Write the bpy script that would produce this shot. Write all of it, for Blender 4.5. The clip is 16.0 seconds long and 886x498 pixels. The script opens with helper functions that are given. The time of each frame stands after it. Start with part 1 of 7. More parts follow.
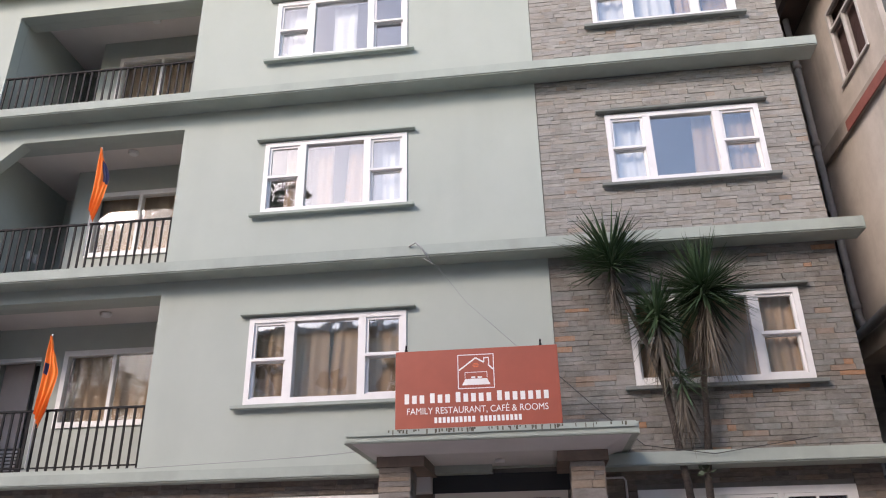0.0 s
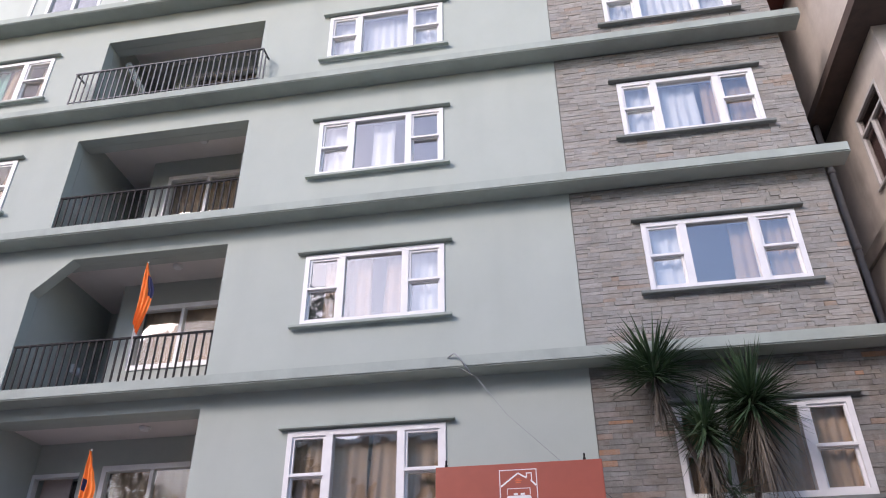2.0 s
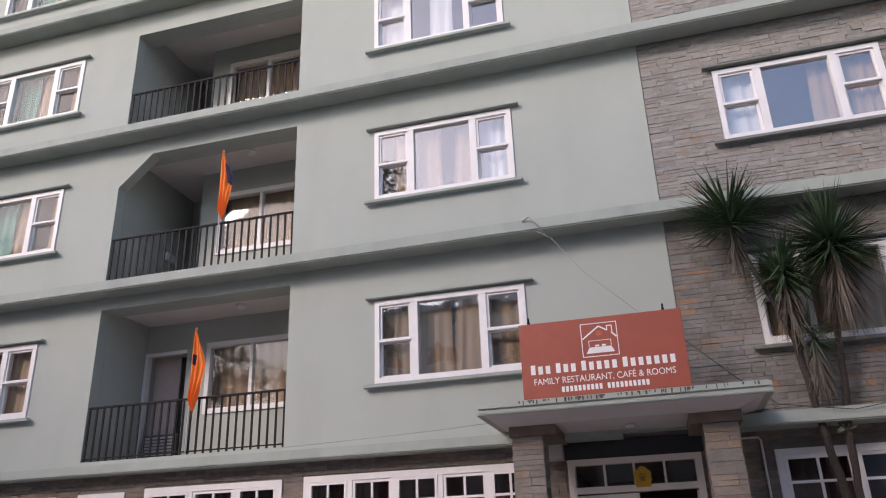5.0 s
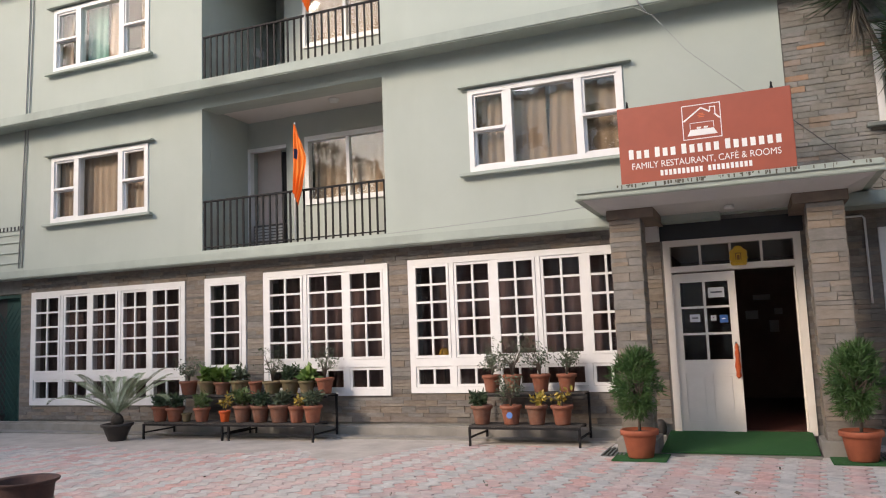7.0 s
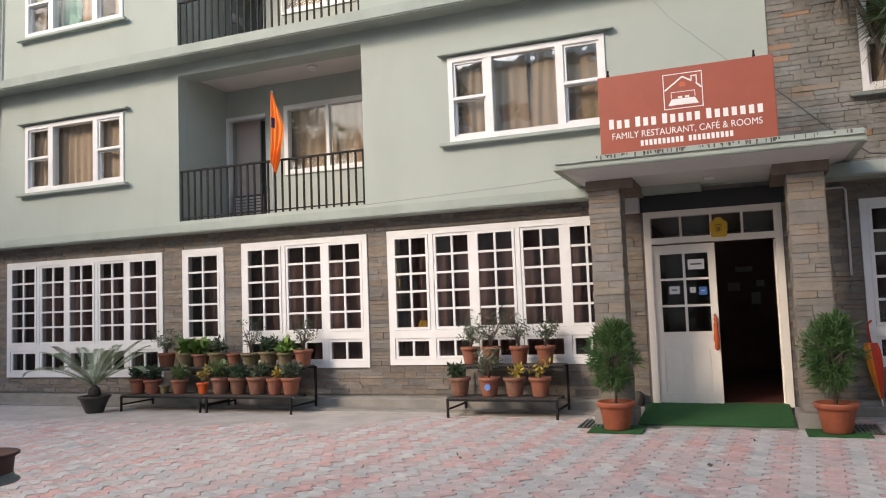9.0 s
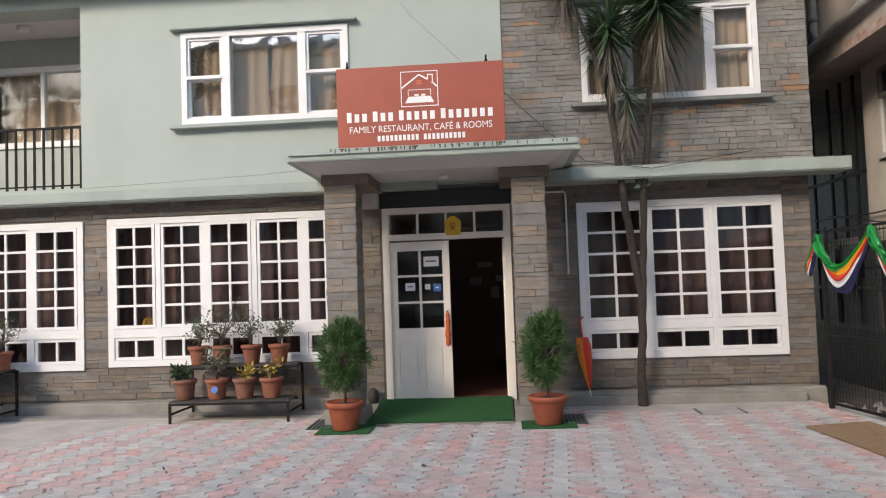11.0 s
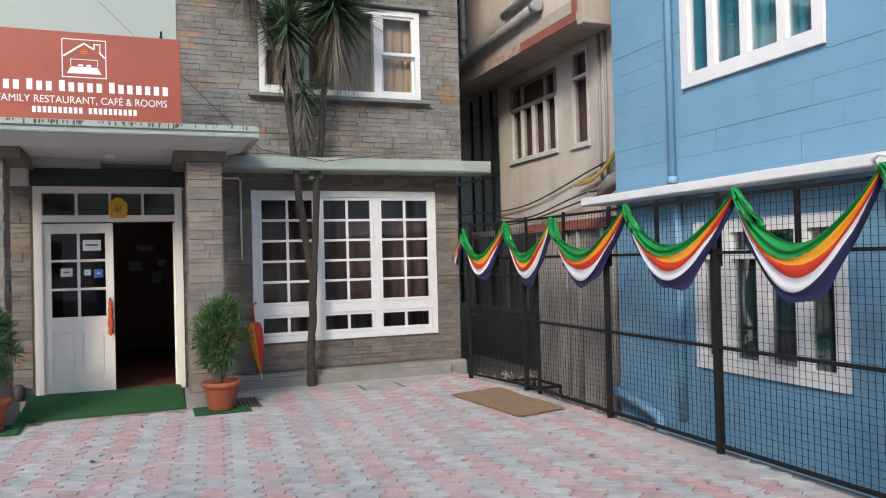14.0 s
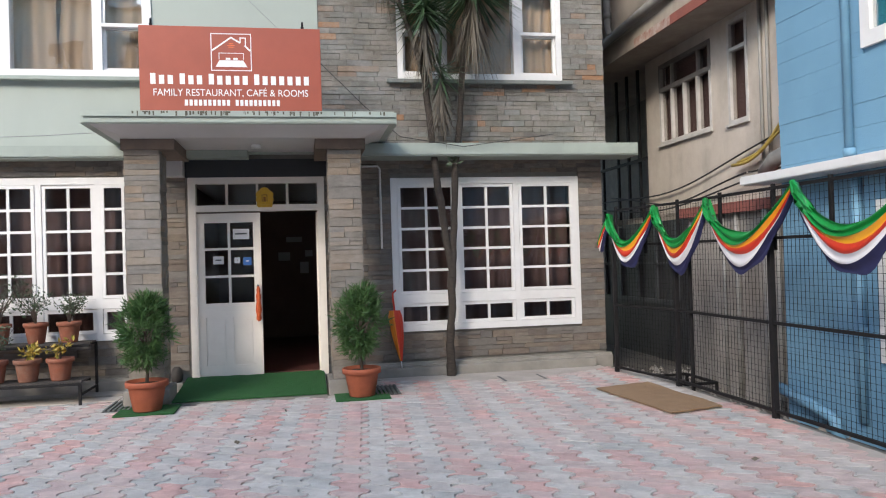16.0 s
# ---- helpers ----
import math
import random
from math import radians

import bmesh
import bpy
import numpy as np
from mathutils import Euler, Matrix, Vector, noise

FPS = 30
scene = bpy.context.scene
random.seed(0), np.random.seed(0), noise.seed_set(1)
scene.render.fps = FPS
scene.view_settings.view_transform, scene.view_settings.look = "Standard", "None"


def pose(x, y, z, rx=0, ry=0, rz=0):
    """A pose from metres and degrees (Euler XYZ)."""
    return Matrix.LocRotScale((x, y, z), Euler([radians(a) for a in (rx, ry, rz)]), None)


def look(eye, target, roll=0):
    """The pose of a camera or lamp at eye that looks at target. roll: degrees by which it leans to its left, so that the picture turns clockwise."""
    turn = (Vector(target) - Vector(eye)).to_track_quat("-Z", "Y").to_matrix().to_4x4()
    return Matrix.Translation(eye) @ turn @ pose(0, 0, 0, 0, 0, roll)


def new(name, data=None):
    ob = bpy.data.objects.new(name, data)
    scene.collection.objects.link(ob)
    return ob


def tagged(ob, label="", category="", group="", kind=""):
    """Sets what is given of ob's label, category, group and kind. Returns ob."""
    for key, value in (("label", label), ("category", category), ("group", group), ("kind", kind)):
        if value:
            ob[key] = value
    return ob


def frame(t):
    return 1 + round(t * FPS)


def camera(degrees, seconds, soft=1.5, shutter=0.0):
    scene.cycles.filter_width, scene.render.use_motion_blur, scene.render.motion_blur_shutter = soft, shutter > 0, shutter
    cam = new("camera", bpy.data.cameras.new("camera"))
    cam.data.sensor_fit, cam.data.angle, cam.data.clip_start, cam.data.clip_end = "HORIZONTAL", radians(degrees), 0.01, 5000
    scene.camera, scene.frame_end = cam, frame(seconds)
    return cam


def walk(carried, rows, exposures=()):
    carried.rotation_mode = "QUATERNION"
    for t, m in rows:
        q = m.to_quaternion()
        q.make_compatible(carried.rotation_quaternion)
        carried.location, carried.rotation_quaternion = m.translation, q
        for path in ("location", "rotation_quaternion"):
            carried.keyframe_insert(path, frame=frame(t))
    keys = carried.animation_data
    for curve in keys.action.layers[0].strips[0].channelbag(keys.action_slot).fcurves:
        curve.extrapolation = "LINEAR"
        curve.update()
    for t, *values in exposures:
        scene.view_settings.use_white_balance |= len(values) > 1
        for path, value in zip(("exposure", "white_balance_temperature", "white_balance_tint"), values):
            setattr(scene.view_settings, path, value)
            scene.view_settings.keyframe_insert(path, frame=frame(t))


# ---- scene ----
cam = camera(60.4, 16.0, soft=1.1)
PATH = [
    (0, (1.342, -10.027, 1.534), (1.123, -8.211, 2.343), -1.0),
    (0.5, (1.307, -10.045, 1.561), (1.076, -8.261, 2.435), -0.8),
    (1, (1.305, -10.065, 1.57), (1.056, -8.317, 2.509), -0.7),
    (1.5, (1.3, -10.075, 1.585), (1.034, -8.365, 2.587), -0.5),
    (2, (1.301, -10.092, 1.581), (1.015, -8.417, 2.635), -0.4),
    (2.5, (1.285, -10.084, 1.557), (0.979, -8.434, 2.644), -0.6),
    (3, (1.264, -10.065, 1.536), (0.933, -8.424, 2.631), -0.9),
    (3.2, (1.273, -10.055, 1.536), (0.927, -8.414, 2.626), -1.0),
    (5.3, (1.138, -10.329, 1.487), (0.62, -8.51, 2.137), -2.3),
    (5.5, (1.1, -10.355, 1.494), (0.555, -8.519, 2.072), -2.4),
    (6, (1.024, -10.426, 1.535), (0.417, -8.566, 1.948), -2.5),
    (6.5, (1.038, -10.425, 1.506), (0.359, -8.568, 1.806), -2.3),
    (7, (1.008, -10.453, 1.485), (0.27, -8.608, 1.708), -2.2),
    (7.5, (0.939, -10.527, 1.454), (0.154, -8.697, 1.641), -2.1),
    (8, (0.944, -10.455, 1.464), (0.134, -8.635, 1.64), -1.9),
    (8.2, (0.966, -10.446, 1.466), (0.164, -8.622, 1.634), -2.0),
    (10.3, (1.412, -9.893, 1.513), (0.981, -7.944, 1.639), -2.0),
    (10.5, (1.459, -9.875, 1.516), (1.094, -7.912, 1.637), -2.0),
    (11, (1.506, -9.855, 1.578), (1.357, -7.863, 1.673), -2.0),
    (11.5, (1.289, -10.104, 1.573), (1.441, -8.111, 1.657), -1.9),
    (12, (1.182, -10.221, 1.598), (1.599, -8.266, 1.667), -1.8),
    (12.5, (1.164, -10.251, 1.604), (1.762, -8.344, 1.665), -1.6),
    (13, (1.192, -10.212, 1.631), (1.908, -8.345, 1.676), -1.5),
    (13.5, (1.208, -10.161, 1.628), (1.965, -8.31, 1.662), -1.6),
    (14, (1.237, -10.134, 1.621), (1.96, -8.269, 1.646), -1.5),
    (14.5, (1.297, -10.032, 1.556), (1.931, -8.136, 1.589), -1.6),
    (15, (1.335, -9.968, 1.528), (1.88, -8.044, 1.559), -1.7),
    (15.5, (1.335, -9.919, 1.531), (1.793, -7.972, 1.555), -1.6),
    (16, (1.368, -9.839, 1.524), (1.729, -7.872, 1.546), -1.7),
]
walk(cam, [(t, look(eye, target, roll)) for t, eye, target, roll in PATH], exposures=((0, 1.18, 6650, 21), (2, 1.04, 6200, 25), (3, 0.74, 6200, 26), (5.5, 0.88, 6850, 26), (6.5, 1.36, 7200, 17), (8, 1.36, 7200, 15), (11, 1.4, 6800, 12), (12, 1.58, 6450, 11), (16, 1.6, 6400, 10)))

# ---- world, sun, exposure ----
world = bpy.data.worlds.new("sky")
scene.world = world
world.use_nodes = True
wn = world.node_tree
sky = wn.nodes.new("ShaderNodeTexSky")
sky.sky_type = "NISHITA"
sky.sun_disc = False
sky.sun_elevation = radians(30.6)
sky.sun_rotation = radians(216)
sky.air_density = 1.2
sky.dust_density = 1.0
wn.nodes["Background"].inputs["Strength"].default_value = 0.15
wn.links.new(sky.outputs["Color"], wn.nodes["Background"].inputs["Color"])
sun_data = bpy.data.lights.new("sun", "SUN")
sun_data.energy = 1.25
sun_data.angle = radians(14)
sun_data.color = (1.0, 0.91, 0.78)
sun = new("sun", sun_data)
sun.matrix_world = look((-20, -28, 20), (0, 0, 0))


# ---- materials ----
def mat(name, c1, c2=None, scale=3.0, rough=0.7, bump=0.0, bscale=80.0, metal=0.0, spread=None, how="", stain=0.0,
        stretch=(1, 1, 1), sheen=0.0, pale=0.0, pale_c=(0.36, 0.35, 0.325), pale_s=2.2):
    """A surface whose colour wanders between c1 and c2; spread: colours picked piece by piece (how: island or object)."""
    m = bpy.data.materials.new(name)
    m.use_nodes = True
    nt = m.node_tree
    b = nt.nodes["Principled BSDF"]
    link = nt.links.new
    geo = nt.nodes.new("ShaderNodeNewGeometry")
    mp = nt.nodes.new("ShaderNodeMapping")
    mp.inputs["Scale"].default_value = stretch
    link(geo.outputs["Position"], mp.inputs["Vector"])
    n1 = nt.nodes.new("ShaderNodeTexNoise")
    n1.inputs["Scale"].default_value = scale
    n1.inputs["Detail"].default_value = 6
    n1.inputs["Roughness"].default_value = 0.65
    link(mp.outputs["Vector"], n1.inputs["Vector"])
    mix = nt.nodes.new("ShaderNodeMix")
    mix.data_type = "RGBA"
    rmp = nt.nodes.new("ShaderNodeMapRange")
    rmp.inputs["From Min"].default_value, rmp.inputs["From Max"].default_value = 0.3, 0.7
    link(n1.outputs["Fac"], rmp.inputs["Value"])
    link(rmp.outputs["Result"], mix.inputs["Factor"])
    c2 = c2 or tuple(v * 0.8 for v in c1)
    mix.inputs["A"].default_value = (*c1, 1)
    mix.inputs["B"].default_value = (*c2, 1)
    col = mix.outputs["Result"]
    if spread:
        ramp = nt.nodes.new("ShaderNodeValToRGB")
        ramp.color_ramp.interpolation = "CONSTANT"
        el = ramp.color_ramp.elements
        for i, c in enumerate(spread):
            e = el[i] if i < 2 else el.new(i / len(spread))
            e.position = i / len(spread)
            e.color = (*c, 1)
        if how == "object":
            src = nt.nodes.new("ShaderNodeObjectInfo").outputs["Random"]
        else:
            src = geo.outputs["Random Per Island"]
        link(src, ramp.inputs["Fac"])
        mul = nt.nodes.new("ShaderNodeMix")
        mul.data_type = "RGBA"
        mul.blend_type = "MULTIPLY"
        mul.inputs["Factor"].default_value = 1.0
        link(ramp.outputs["Color"], mul.inputs["A"])
        link(col, mul.inputs["B"])
        col = mul.outputs["Result"]
    if stain:
        n3 = nt.nodes.new("ShaderNodeTexNoise")
        n3.inputs["Scale"].default_value = 0.9
        n3.inputs["Detail"].default_value = 8
        mp3 = nt.nodes.new("ShaderNodeMapping")
        mp3.inputs["Scale"].default_value = (1.6, 1.6, 0.35)
        link(geo.outputs["Position"], mp3.inputs["Vector"])
        link(mp3.outputs["Vector"], n3.inputs["Vector"])
        r3 = nt.nodes.new("ShaderNodeMapRange")
        r3.inputs["From Min"].default_value, r3.inputs["From Max"].default_value = 0.5, 0.75
        r3.inputs["To Max"].default_value = stain
        link(n3.outputs["Fac"], r3.inputs["Value"])
        dk = nt.nodes.new("ShaderNodeMix")
        dk.data_type = "RGBA"
        link(r3.outputs["Result"], dk.inputs["Factor"])
        link(col, dk.inputs["A"])
        dk.inputs["B"].default_value = (*(v * 0.55 for v in c2), 1)
        col = dk.outputs["Result"]
    if pale:
        n4 = nt.nodes.new("ShaderNodeTexNoise")
        n4.inputs["Scale"].default_value = pale_s
        n4.inputs["Detail"].default_value = 9
        n4.inputs["Roughness"].default_value = 0.7
        link(geo.outputs["Position"], n4.inputs["Vector"])
        r4 = nt.nodes.new("ShaderNodeMapRange")
        r4.inputs["From Min"].default_value, r4.inputs["From Max"].default_value = 0.44, 0.66
        r4.inputs["To Max"].default_value = pale
        link(n4.outputs["Fac"], r4.inputs["Value"])
        lt = nt.nodes.new("ShaderNodeMix")
        lt.data_type = "RGBA"
        link(r4.outputs["Result"], lt.inputs["Factor"])
        link(col, lt.inputs["A"])
        lt.inputs["B"].default_value = (*pale_c, 1)
        col = lt.outputs["Result"]
    link(col, b.inputs["Base Color"])
    b.inputs["Roughness"].default_value = rough
    b.inputs["Metallic"].default_value = metal
    if sheen:
        b.inputs["Sheen Weight"].default_value = sheen
    if bump:
        n2 = nt.nodes.new("ShaderNodeTexNoise")
        n2.inputs["Scale"].default_value = bscale
        n2.inputs["Detail"].default_value = 5
        link(mp.outputs["Vector"], n2.inputs["Vector"])
        bp = nt.nodes.new("ShaderNodeBump")
        bp.inputs["Strength"].default_value = bump
        bp.inputs["Distance"].default_value = 0.01
        link(n2.outputs["Fac"], bp.inputs["Height"])
        link(bp.outputs["Normal"], b.inputs["Normal"])
    return m


def glass_mat(name, tint, gloss):
    m = bpy.data.materials.new(name)
    m.use_nodes = True
    nt = m.node_tree
    out = nt.nodes["Material Output"]
    nt.nodes.remove(nt.nodes["Principled BSDF"])
    tr = nt.nodes.new("ShaderNodeBsdfTransparent")
    tr.inputs["Color"].default_value = (*tint, 1)
    gl = nt.nodes.new("ShaderNodeBsdfGlossy")
    gl.inputs["Roughness"].default_value = 0.015
    lw = nt.nodes.new("ShaderNodeLayerWeight")
    pw = nt.nodes.new("ShaderNodeMath")
    pw.operation = "POWER"
    pw.inputs[1].default_value = 4.0
    nt.links.new(lw.outputs["Facing"], pw.inputs[0])
    fr = nt.nodes.new("ShaderNodeMapRange")
    fr.inputs["To Min"].default_value = gloss
    fr.inputs["To Max"].default_value = 0.9 if gloss > 0.05 else 0.5
    nt.links.new(pw.outputs["Value"], fr.inputs["Value"])
    n = nt.nodes.new("ShaderNodeTexNoise")
    n.inputs["Scale"].default_value = 1.7
    geo = nt.nodes.new("ShaderNodeNewGeometry")
    nt.links.new(geo.outputs["Position"], n.inputs["Vector"])
    bp = nt.nodes.new("ShaderNodeBump")
    bp.inputs["Strength"].default_value = 0.15
    bp.inputs["Distance"].default_value = 0.03
    nt.links.new(n.outputs["Fac"], bp.inputs["Height"])
    nt.links.new(bp.outputs["Normal"], gl.inputs["Normal"])
    mx = nt.nodes.new("ShaderNodeMixShader")
    nt.links.new(fr.outputs["Result"], mx.inputs["Fac"])
    nt.links.new(tr.outputs["BSDF"], mx.inputs[1])
    nt.links.new(gl.outputs["BSDF"], mx.inputs[2])
    nt.links.new(mx.outputs["Shader"], out.inputs["Surface"])
    return m


GREEN = mat("green_paint", (0.39, 0.43, 0.385), (0.365, 0.405, 0.36), 1.2, 0.75, 0.25, 140, stain=0.14)
BANDM = mat("band_paint", (0.36, 0.405, 0.36), (0.31, 0.35, 0.31), 2.5, 0.75, 0.3, 90, stain=0.35)
BALC = mat("balcony_paint", (0.40, 0.43, 0.39), (0.365, 0.39, 0.355), 2.0, 0.75, 0.2, 120)
CEIL = mat("ceiling_paint", (0.68, 0.63, 0.60), (0.62, 0.575, 0.55), 1.5, 0.8, 0.15, 90)
HOOD = mat("dark_cement", (0.21, 0.225, 0.21), (0.15, 0.16, 0.15), 4.0, 0.85, 0.4, 90)
WHITE = mat("white_paint", (0.76, 0.75, 0.74), (0.69, 0.68, 0.67), 5.0, 0.45, 0.08, 60)
CREAM = mat("cream_door_paint", (0.85, 0.78, 0.70), (0.79, 0.72, 0.64), 5.0, 0.45, 0.1, 60)
MORTAR = mat("mortar", (0.25, 0.235, 0.215), (0.19, 0.18, 0.165), 8.0, 0.95, 0.5, 90)
SLATES = [(0.33, 0.34, 0.34), (0.29, 0.29, 0.29), (0.37, 0.37, 0.36), (0.32, 0.32, 0.31), (0.35, 0.342, 0.33), (0.27, 0.27, 0.27),
          (0.40, 0.40, 0.40), (0.31, 0.33, 0.34), (0.34, 0.333, 0.32), (0.30, 0.31, 0.31), (0.38, 0.385, 0.385), (0.33, 0.31, 0.29),
          (0.31, 0.32, 0.32), (0.335, 0.315, 0.30), (0.34, 0.35, 0.36), (0.365, 0.355, 0.34), (0.28, 0.29, 0.29), (0.36, 0.36, 0.35),
          (0.32, 0.33, 0.33), (0.35, 0.345, 0.34), (0.30, 0.295, 0.285), (0.33, 0.34, 0.35), (0.31, 0.315, 0.32), (0.345, 0.35, 0.355), (0.28, 0.285, 0.29), (0.35, 0.285, 0.24)]
SLATES = [(c[0] * 0.95, c[1] * 0.90, c[2] * 0.82) for c in SLATES]
BROWNS = [(0.24, 0.20, 0.17), (0.20, 0.17, 0.145), (0.28, 0.24, 0.20), (0.22, 0.20, 0.18), (0.26, 0.21, 0.165), (0.18, 0.165, 0.15),
          (0.25, 0.23, 0.21), (0.23, 0.185, 0.15)]
TANS = [(0.32, 0.27, 0.225), (0.28, 0.25, 0.215), (0.35, 0.295, 0.24), (0.31, 0.28, 0.25), (0.26, 0.24, 0.22), (0.36, 0.28, 0.21), (0.29, 0.27, 0.25), (0.25, 0.22, 0.19)]
# First-storey slates: darkened to imitate shade there, plus brown and rust-coloured pieces.
SHADED_EARTHY = [(c[0] * 0.62, c[1] * 0.61, c[2] * 0.60) for c in SLATES[:20]] + [(0.24, 0.21, 0.18), (0.22, 0.20, 0.18), (0.25, 0.225, 0.20), (0.21, 0.20, 0.19), (0.235, 0.22, 0.205), (0.20, 0.19, 0.18), (0.25, 0.24, 0.22), (0.21, 0.215, 0.20), (0.22, 0.225, 0.21), (0.27, 0.20, 0.15), (0.36, 0.2, 0.11)]
STONE = mat("slate_cladding", (1.0, 1.0, 1.0), (0.66, 0.64, 0.62), 9.0, 0.8, 0.7, 60, spread=SLATES, how="island", stretch=(1, 1, 3), pale=0.5)
STONE_P = mat("shaded_slate_piece", (1.0, 1.0, 1.0), (0.66, 0.64, 0.62), 9.0, 0.8, 0.7, 60, spread=SHADED_EARTHY, how="object", stretch=(1, 1, 3), pale=0.5)
SHADED_EARTHY_I = mat("shaded_earthy_cladding", (1.0, 1.0, 1.0), (0.66, 0.64, 0.62), 9.0, 0.8, 0.7, 60, spread=SHADED_EARTHY, how="island", stretch=(1, 1, 3), pale=0.5)
BROWN = mat("brown_cladding", (1.0, 1.0, 1.0), (0.62, 0.6, 0.58), 9.0, 0.8, 0.7, 60, spread=BROWNS, how="island", stretch=(1, 1, 3))
BROWN_P = mat("brown_piece", (1.0, 1.0, 1.0), (0.62, 0.6, 0.58), 9.0, 0.8, 0.7, 60, spread=[tuple(v * 0.86 for v in c) for c in BROWNS], how="object", stretch=(1, 1, 3))
TAN_P = mat("tan_piece", (1.0, 1.0, 1.0), (0.7, 0.68, 0.66), 9.0, 0.8, 0.6, 60, spread=[tuple(v * 0.86 for v in c) for c in TANS], how="object", stretch=(1, 1, 3), pale=0.35, pale_c=(0.36, 0.33, 0.29), pale_s=4.0)
GLASS = glass_mat("window_glass", (0.93, 0.95, 0.95), 0.19)
BALCGLASS = glass_mat("balcony_glass", (0.93, 0.95, 0.95), 0.045)
DARKGLASS = glass_mat("shop_glass", (0.82, 0.8, 0.79), 0.045)
CURTAIN = mat("tan_curtain", (0.44, 0.31, 0.21), (0.36, 0.245, 0.165), 6.0, 0.9, 0.2, 200, sheen=0.2)
CURT_W = mat("white_curtain", (0.75, 0.74, 0.74), (0.66, 0.66, 0.67), 4.0, 0.9, 0.15, 200)
CURT_G = mat("green_curtain", (0.19, 0.36, 0.29), (0.14, 0.29, 0.23), 4.0, 0.9, 0.15, 200)
CURT_D = mat("dark_curtain", (0.16, 0.103, 0.10), (0.12, 0.078, 0.077), 4.0, 0.9, 0.15, 200)
# Copy of the teal curtain for lower windows, darkened to imitate their shade.
CURT_B_SHADE = mat("shaded_teal_curtain", (0.015, 0.075, 0.10), (0.01, 0.05, 0.07), 4.0, 0.85, 0.15, 200)
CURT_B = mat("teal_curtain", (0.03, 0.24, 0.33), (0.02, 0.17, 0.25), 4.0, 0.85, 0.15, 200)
ROOM = mat("room_paint", (0.30, 0.28, 0.26), (0.25, 0.235, 0.22), 2.0, 0.9)
LOBBY = mat("lobby_paint", (0.34, 0.25, 0.21), (0.26, 0.19, 0.16), 2.0, 0.8)
REDFLOOR = mat("red_floor", (0.12, 0.045, 0.035), (0.09, 0.035, 0.03), 4.0, 0.35)
IRON = mat("black_iron", (0.012, 0.012, 0.014), (0.02, 0.018, 0.018), 12.0, 0.6, 0.2, 150)
IRON.node_tree.nodes["Principled BSDF"].inputs["Specular IOR Level"].default_value = 0.15
APRON = mat("dusty_cement", (0.50, 0.45, 0.405), (0.36, 0.325, 0.29), 2.5, 0.9, 0.5, 60, stain=0.35)
GREYIRON = mat("grey_iron", (0.07, 0.075, 0.085), (0.05, 0.055, 0.06), 12.0, 0.5, 0.15, 150, metal=0.3)
SIGNRED = mat("sign_red", (0.38, 0.09, 0.052), (0.33, 0.08, 0.047), 3.0, 0.42, 0.03, 40)
SIGNWHITE = mat("sign_white", (0.86, 0.83, 0.80), (0.82, 0.79, 0.76), 5.0, 0.5)
SIGNORANGE = mat("sign_orange", (0.75, 0.17, 0.05), (0.7, 0.15, 0.05), 5.0, 0.5)
TERRA = mat("terracotta", (0.39, 0.105, 0.05), (0.30, 0.082, 0.042), 9.0, 0.75, 0.3, 90, stain=0.3)
TERRA_D = mat("old_terracotta", (0.25, 0.098, 0.058), (0.17, 0.075, 0.048), 9.0, 0.88, 0.4, 90, stain=0.4, pale=0.35, pale_c=(0.26, 0.19, 0.15), pale_s=12.0)
TERRA_B = mat("dull_terracotta", (0.31, 0.10, 0.055), (0.23, 0.08, 0.048), 9.0, 0.85, 0.4, 90, stain=0.35, pale=0.3, pale_c=(0.30, 0.19, 0.14), pale_s=11.0)
POT_D = mat("dark_pot", (0.05, 0.042, 0.038), (0.035, 0.03, 0.028), 9.0, 0.7, 0.3, 90)
POT_O = mat("orange_pot", (0.75, 0.13, 0.03), (0.66, 0.11, 0.03), 9.0, 0.45)
MOSSPOT = mat("mossy_pot", (0.24, 0.155, 0.095), (0.13, 0.13, 0.06), 9.0, 0.9, 0.5, 60)
SOIL = mat("soil", (0.05, 0.035, 0.025), (0.03, 0.022, 0.016), 30.0, 0.95, 0.8, 80)
CARPET = mat("green_carpet", (0.022, 0.125, 0.028), (0.014, 0.085, 0.02), 14.0, 1.0, 1.0, 260)
MAT_B = mat("coir_mat", (0.33, 0.21, 0.12), (0.27, 0.17, 0.095), 8.0, 0.95, 0.8, 220)
CEMENT = mat("cement", (0.31, 0.285, 0.255), (0.21, 0.195, 0.175), 3.0, 0.9, 0.5, 60, stain=0.4)
CANOPY = mat("canopy_paint", (0.42, 0.47, 0.41), (0.36, 0.40, 0.35), 3.0, 0.75, 0.3, 90, stain=0.45)
SOFFIT = mat("soffit_paint", (0.60, 0.59, 0.57), (0.54, 0.53, 0.51), 2.0, 0.8, 0.1, 90)
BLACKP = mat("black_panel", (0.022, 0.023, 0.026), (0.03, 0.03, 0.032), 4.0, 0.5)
BLUE = mat("blue_paint", (0.17, 0.33, 0.46), (0.145, 0.295, 0.425), 1.6, 0.7, 0.3, 90, stain=0.15)
BEIGE = mat("beige_render", (0.54, 0.48, 0.415), (0.44, 0.385, 0.33), 1.8, 0.85, 0.4, 70, stain=0.8, pale=0.4, pale_c=(0.62, 0.57, 0.51), pale_s=1.6)
BEIGE_D = mat("beige_ledge", (0.42, 0.37, 0.31), (0.30, 0.25, 0.21), 2.5, 0.85, 0.5, 70, stain=0.6)
REDBAND = mat("red_oxide", (0.27, 0.085, 0.065), (0.2, 0.07, 0.055), 5.0, 0.8, 0.4, 70)
